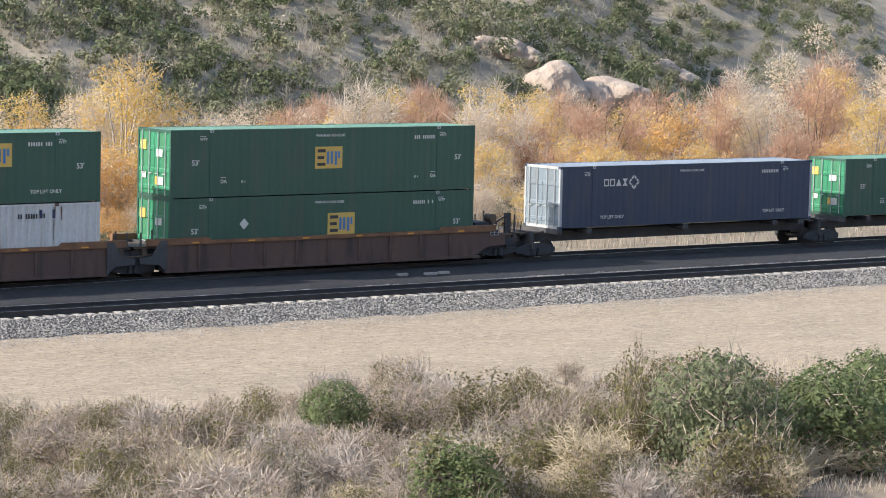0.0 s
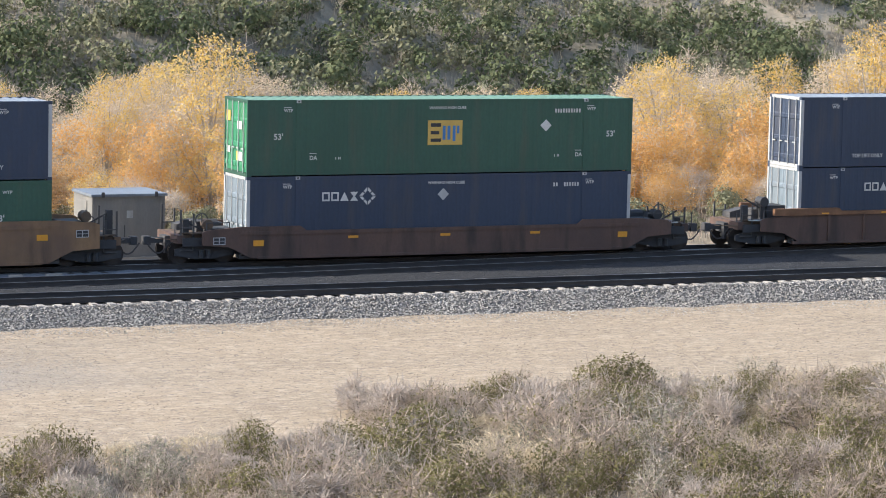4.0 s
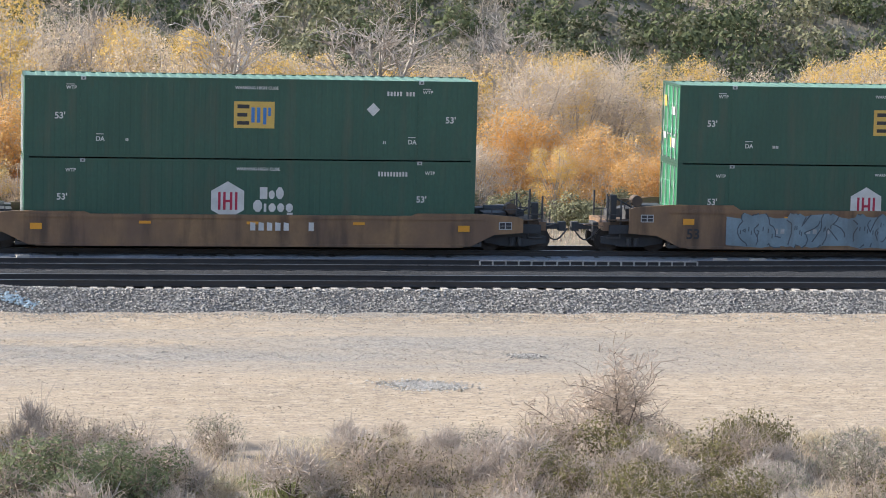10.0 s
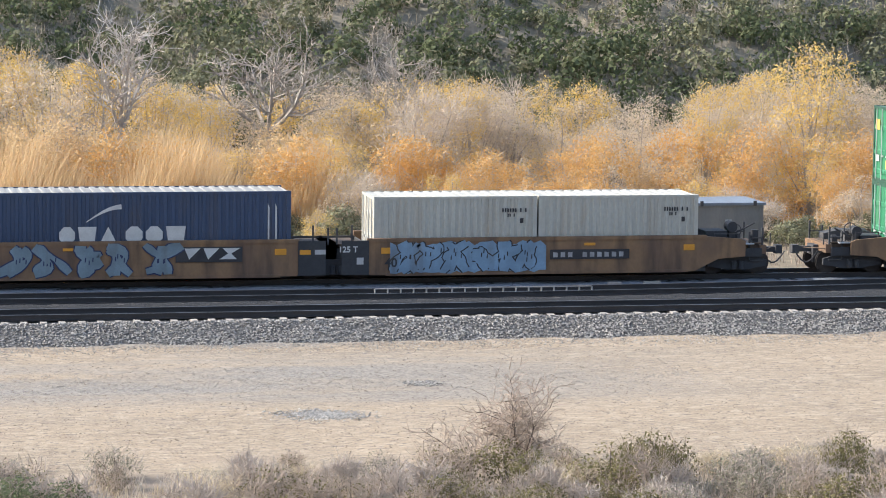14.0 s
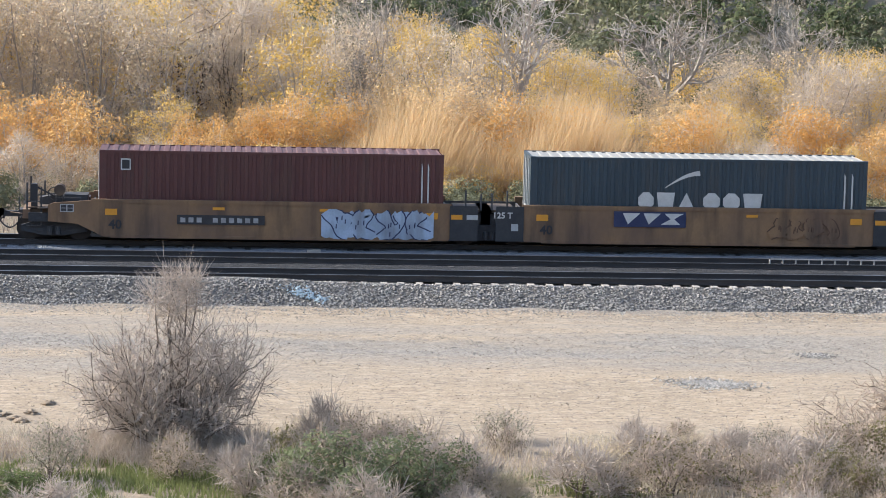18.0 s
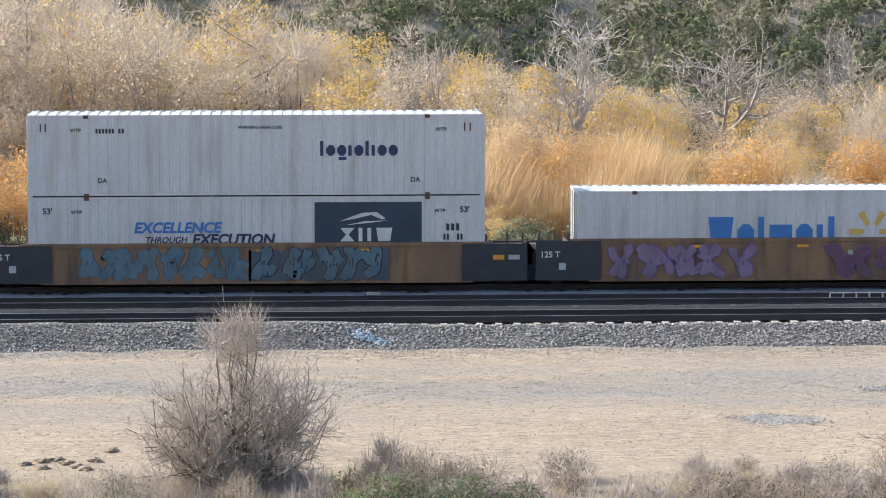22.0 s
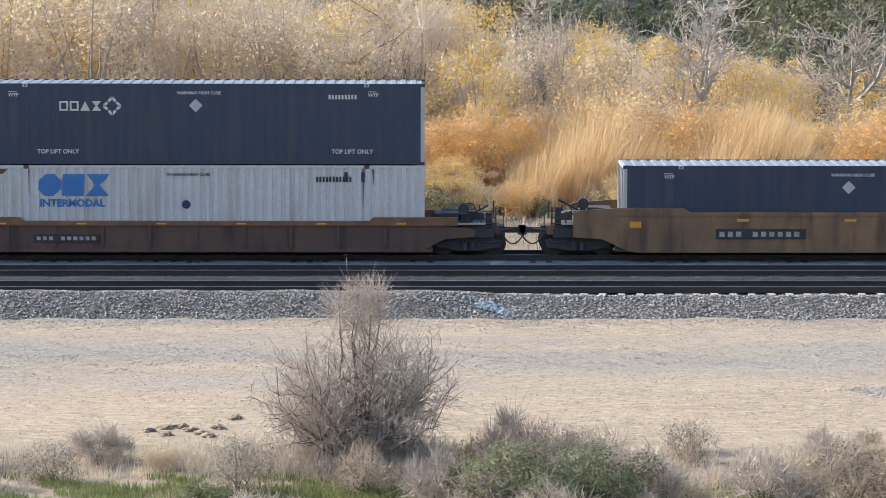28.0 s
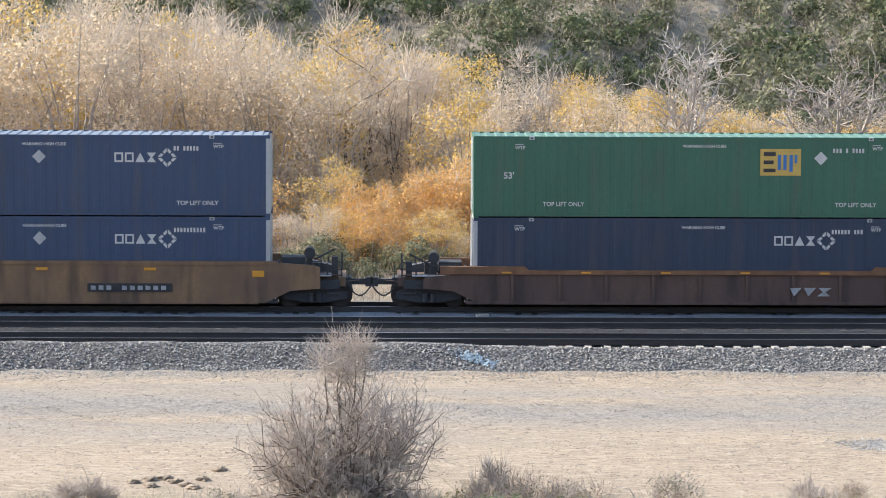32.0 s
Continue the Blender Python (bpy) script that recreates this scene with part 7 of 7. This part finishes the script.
def boulder(seed, x, y, w, d, h):
    bm = bmesh.new()
    bmesh.ops.create_icosphere(bm, subdivisions=4, radius=1)
    for v in bm.verts:
        p = v.co.copy()
        k = 1 + 0.22 * noise.noise(p * 1.2 + Vector((seed, 0, 0))) + 0.10 * noise.noise(p * 3.1 + Vector((0, seed, 0))) + 0.03 * noise.noise(p * 9)
        v.co = Vector((p.x * w * k, p.y * d * k, p.z * h * k)) * 1.45
    m = bpy.data.meshes.new("boulder")
    bm.to_mesh(m)
    bm.free()
    m.materials.append(ROCK)
    ob = link("boulder", m, None, pose(x, y, float(ground_height(x, y)) + h * 0.25, 0, 0, seed * 37))
    return tagged(ob, "large pale rounded granite boulder on the hillside", "boulder", "hillside boulders")


for i, (x, y, w, d, h) in enumerate(((157.0, 190.6, 1.6, 1.4, 1.35), (160.4, 190.2, 1.2, 1.1, 1.0), (162.6, 190.6, 1.5, 1.2, 1.05), (164.8, 190.9, 1.2, 1.0, 0.8), (163.6, 187.6, 0.9, 0.9, 0.9), (156.4, 196.3, 1.0, 0.9, 0.55), (157.8, 195.4, 0.9, 0.8, 0.5), (158.6, 194.0, 0.8, 0.8, 0.45), (155.0, 197.2, 0.7, 0.6, 0.4), (180.6, 204.6, 1.1, 0.9, 0.5), (183.0, 204.3, 1.2, 0.9, 0.45))):
    boulder(i + 1, x - 0.5, y - 2.4, w * 1.45, d * 1.3, h * 1.3)


pale_rock = boulder(40, 15.9, 69.7, 0.36, 0.25, 0.2)
tagged(pale_rock, "small pale flat rock half buried in the brush", "rock")


# ---- loose stones ----
STONE = leafy("crushed grey stone", (0.065, 0.064, 0.062), (0.54, 0.51, 0.465), (0.25, 0.238, 0.22), 0.0, 0.0, clump=0.0)
CLOD = leafy("brown pebbles", (0.17, 0.14, 0.11), (0.36, 0.30, 0.23), (0.13, 0.105, 0.085), 0.0, clump=0.0)


DRIFT = leafy("mixed tan-grey gravel", (0.20, 0.18, 0.16), (0.42, 0.38, 0.33), (0.30, 0.265, 0.225), 0.0, 0.0, clump=0.0)


def stones(name, n, seed, area, height, size, material, label, category, flat=0.7):
    """Angular stones, each a small uneven double pyramid, in one mesh."""
    r = np.random.default_rng(seed)
    x, y = area(r, n)
    n = len(x)
    c = np.stack([x, y, height(x, y)], 1)
    s = size * r.uniform(0.5, 1.35, (n, 1))
    t = r.uniform(0, 2 * np.pi, n)
    ring = [np.stack([np.cos(t + o) * r.uniform(0.7, 1.2, n), np.sin(t + o) * r.uniform(0.7, 1.2, n), r.uniform(-0.3, 0.3, n)], 1) * s for o in (0, 1.9, 4.1)]
    tip = np.stack([r.normal(0, 0.3, n), r.normal(0, 0.3, n), r.uniform(0.6, 1.1, n) * flat], 1) * s
    v = np.stack([c + ring[0], c + ring[1], c + ring[2], c + tip, c - tip], 1).reshape(-1, 3)
    i = np.arange(n)[:, None] * 5
    f = np.concatenate([np.concatenate([i + a, i + b, i + d], 1) for a, b, d in ((0, 1, 3), (1, 2, 3), (2, 0, 3), (1, 0, 4), (2, 1, 4), (0, 2, 4))], 0)
    ob = new(name, raw_mesh(name, v, f, material))
    return tagged(ob, label, category, "", "stuff")


def bank(r, n):
    return r.uniform(-13.5, 114, n), 95.9 + 1.9 * r.beta(1.2, 1.3, n)


stones("ballast_stones", 52000, 31, bank, lambda x, y: bed_height(x, y) + 0.012, 0.048, STONE, "loose crushed grey ballast stones on the bank", "ballast")
stones("ballast_stones", 12000, 32, lambda r, n: (lambda x: (x, 100.35 + (old_edge(x) - 100.25) * r.random(n)))(r.uniform(7, 114, n)), lambda x, y: bed_height(x, y) + 0.01, 0.045, STONE, "loose crushed stones between the tracks", "ballast")
stones("ballast_stones", 12000, 33, lambda r, n: (r.uniform(-13, 113, n), 96.3 - np.abs(r.normal(0, 0.65, n))), lambda x, y: np.maximum(ground_height(x, y), bed_height(x, y)) + 0.01, 0.028, STONE, "scattered stones at the foot of the bank", "gravel")
stones("gravel_patch", 1500, 34, lambda r, n: (14.25 + r.normal(0, 0.58, n), 82.8 + r.normal(0, 0.4, n)), lambda x, y: ground_height(x, y) + 0.01, 0.04, STONE, "spilled patch of blue-grey gravel on the dirt", "gravel")
stones("gravel_patch", 420, 35, lambda r, n: (18.15 + r.normal(0, 0.3, n), 88.0 + r.normal(0, 0.3, n)), lambda x, y: ground_height(x, y) + 0.01, 0.035, STONE, "small spilled patch of grey gravel on the dirt", "gravel")
stones("gravel_drift", 20000, 36, lambda r, n: (r.uniform(-14, 27, n), 89.0 + r.normal(0, 1.5, n)), lambda x, y: ground_height(x, y) - 0.002, 0.028, DRIFT, "thin drift of grey gravel over the dirt", "gravel")
stones("pebbles", 20000, 37, lambda r, n: (lambda y, a: (y * np.tan(a), y))(r.uniform(74, 95.5, n), r.uniform(-0.16, 0.83, n)), lambda x, y: ground_height(x, y) + 0.003, 0.022, CLOD, "small scattered pebbles on the dirt", "pebbles")

BLUE_PAINT = leafy("pale blue painted stone", (0.26, 0.36, 0.42), (0.40, 0.49, 0.55), (0.25, 0.28, 0.30), 0.0, clump=0.0)
stones("painted_stones", 150, 38, lambda r, n: (lambda u: (2.4 + 1.4 * u + r.normal(0, 0.15, n), 97.2 - 0.5 * u + r.normal(0, 0.09, n)))(r.random(n) ** 0.6), lambda x, y: bed_height(x, y) + 0.03, 0.06, BLUE_PAINT, "ballast stones splashed with pale blue paint", "ballast")

# churned dirt and timber scraps
MUD = surface("churned dirt", (0.36, 0.285, 0.2), (0.26, 0.2, 0.145), 3, 20, 0.95, 0, 0.5)
rng = random.Random(14)
for x, y in ((-6.3, 76.9), (-5.9, 77.3), (-5.5, 77.5), (-5.2, 77.0), (-4.9, 76.6), (-4.5, 77.4), (-4.15, 78.7), (-4.7, 76.2), (-5.8, 76.4)):
    bm = bmesh.new()
    bmesh.ops.create_icosphere(bm, subdivisions=3, radius=1)
    for v in bm.verts:
        k = 0.8 + 0.5 * noise.noise(v.co * 1.6 + Vector((x, y, 0))) + 0.25 * noise.noise(v.co * 4.0 + Vector((y, x, 0)))
        v.co = Vector((v.co.x * 0.24, v.co.y * 0.2, v.co.z * 0.11)) * k * rng.uniform(0.96, 1.04)
    m = bpy.data.meshes.new("dirt_clod")
    bm.to_mesh(m)
    bm.free()
    m.materials.append(MUD)
    tagged(link("dirt_clod", m, None, pose(x, y, float(ground_height(x, y)) + 0.02, 0, 0, rng.uniform(0, 45))), "dark churned clod of dirt on the dirt strip", "dirt clod", "churned dirt clods")
for x, y, w in ((78.2, 104.1, 0.5), (79.6, 103.9, 0.6), (80.4, 104.0, 0.5), (28.9, 105.6, 0.5), (30.3, 105.5, 0.6), (3.7, 105.6, 0.45)):
    ob = part("scrap", Shape().box(-w / 2, w / 2, -0.09, 0.09, 0, 0.12).tube((-w * 0.4, 0.2, 0.04), (w * 0.5, 0.15, 0.05), 0.04, sides=6), CONCRETE, None, "", pose(x, y, float(bed_height(x, y)), 0, 0, rng.uniform(-20, 20)))
    tagged(ob, "pale scrap lying beside the track", "scrap", "scraps by the track")


# ---- equipment hut behind the track ----
HUT = surface("grey painted steel", (0.21, 0.208, 0.20), (0.175, 0.172, 0.165), 1.2, 14, 0.6, 0, 0.1, (0.3, 0.27, 0.22), 0.25, (1, 1, 0.4), 0.01)
hut = link("equipment_hut", None, None, pose(34.29, 114.0, -0.55))
tagged(hut, "small pale grey steel equipment hut behind the track", "hut")
part("wall", Shape().box(0, 3.0, 0, 2.55, 0, 2.42), HUT, hut)
part("roof", Shape().box(-0.07, 3.07, -0.1, 2.65, 2.42, 2.52), SLATE_ROOF, hut, "flat pale roof with overhanging edge")
part("foundation", Shape().box(-0.15, 3.15, -0.15, 2.7, -0.6, 0.0), CONCRETE, hut, "concrete foundation block")
for u in (0.35, 2.55):
    part("lifting_lug", Shape().box(u, u + 0.12, -0.14, -0.08, 2.4, 2.6), BLACK, hut)
part("data_plate", Shape().box(1.42, 1.68, -0.012, 0.0, 1.55, 1.85), GREY_POST, hut, "pale data plate")
hut_door = part("door", Shape().box(-0.03, 0.0, 0.7, 1.75, 0.1, 2.2), HUT, hut)
part("door_handle", Shape().box(-0.09, -0.03, 0.8, 0.9, 1.1, 1.16), BLACK, hut_door)
for u in (0.05, 2.83):
    part("corner_angle", Shape().box(u, u + 0.06, -0.02, 0.0, 0.05, 2.4), HUT, hut)
part("conduit", Shape().tube((0.5, -0.06, 0.0), (0.5, -0.06, 1.2), 0.03, sides=6), ROD, hut)


def travelled(t):
    """How far the train has rolled at t seconds, metres; it slowly gains speed."""
    u = (t - 16) / 16
    return 148.474 * u + 7.162 * u ** 2 + 0.791 * u ** 3 + 1.587 * u ** 4


def motions():
    for thing in TRAIN:
        place = thing.matrix_basis.copy()
        walk(thing, [(t, Matrix.Translation((travelled(t), 0, 0)) @ place) for t in range(0, 33)])
    # the wheels roll: one turning for all wheelsets of each axle
    turning = {}
    for wheel, xx in WHEELS:
        if xx not in turning:
            walk(wheel, [(i / 30, pose(xx, 0, 0) @ Matrix.Rotation((travelled(i / 30) - travelled(0)) / 0.42, 4, "Y")) for i in range(961)])
            turning[xx] = wheel.animation_data
        else:
            wheel.rotation_mode = "QUATERNION"
            keys = wheel.animation_data_create()
            keys.action = turning[xx].action
            keys.action_slot = turning[xx].action_slot


motions()
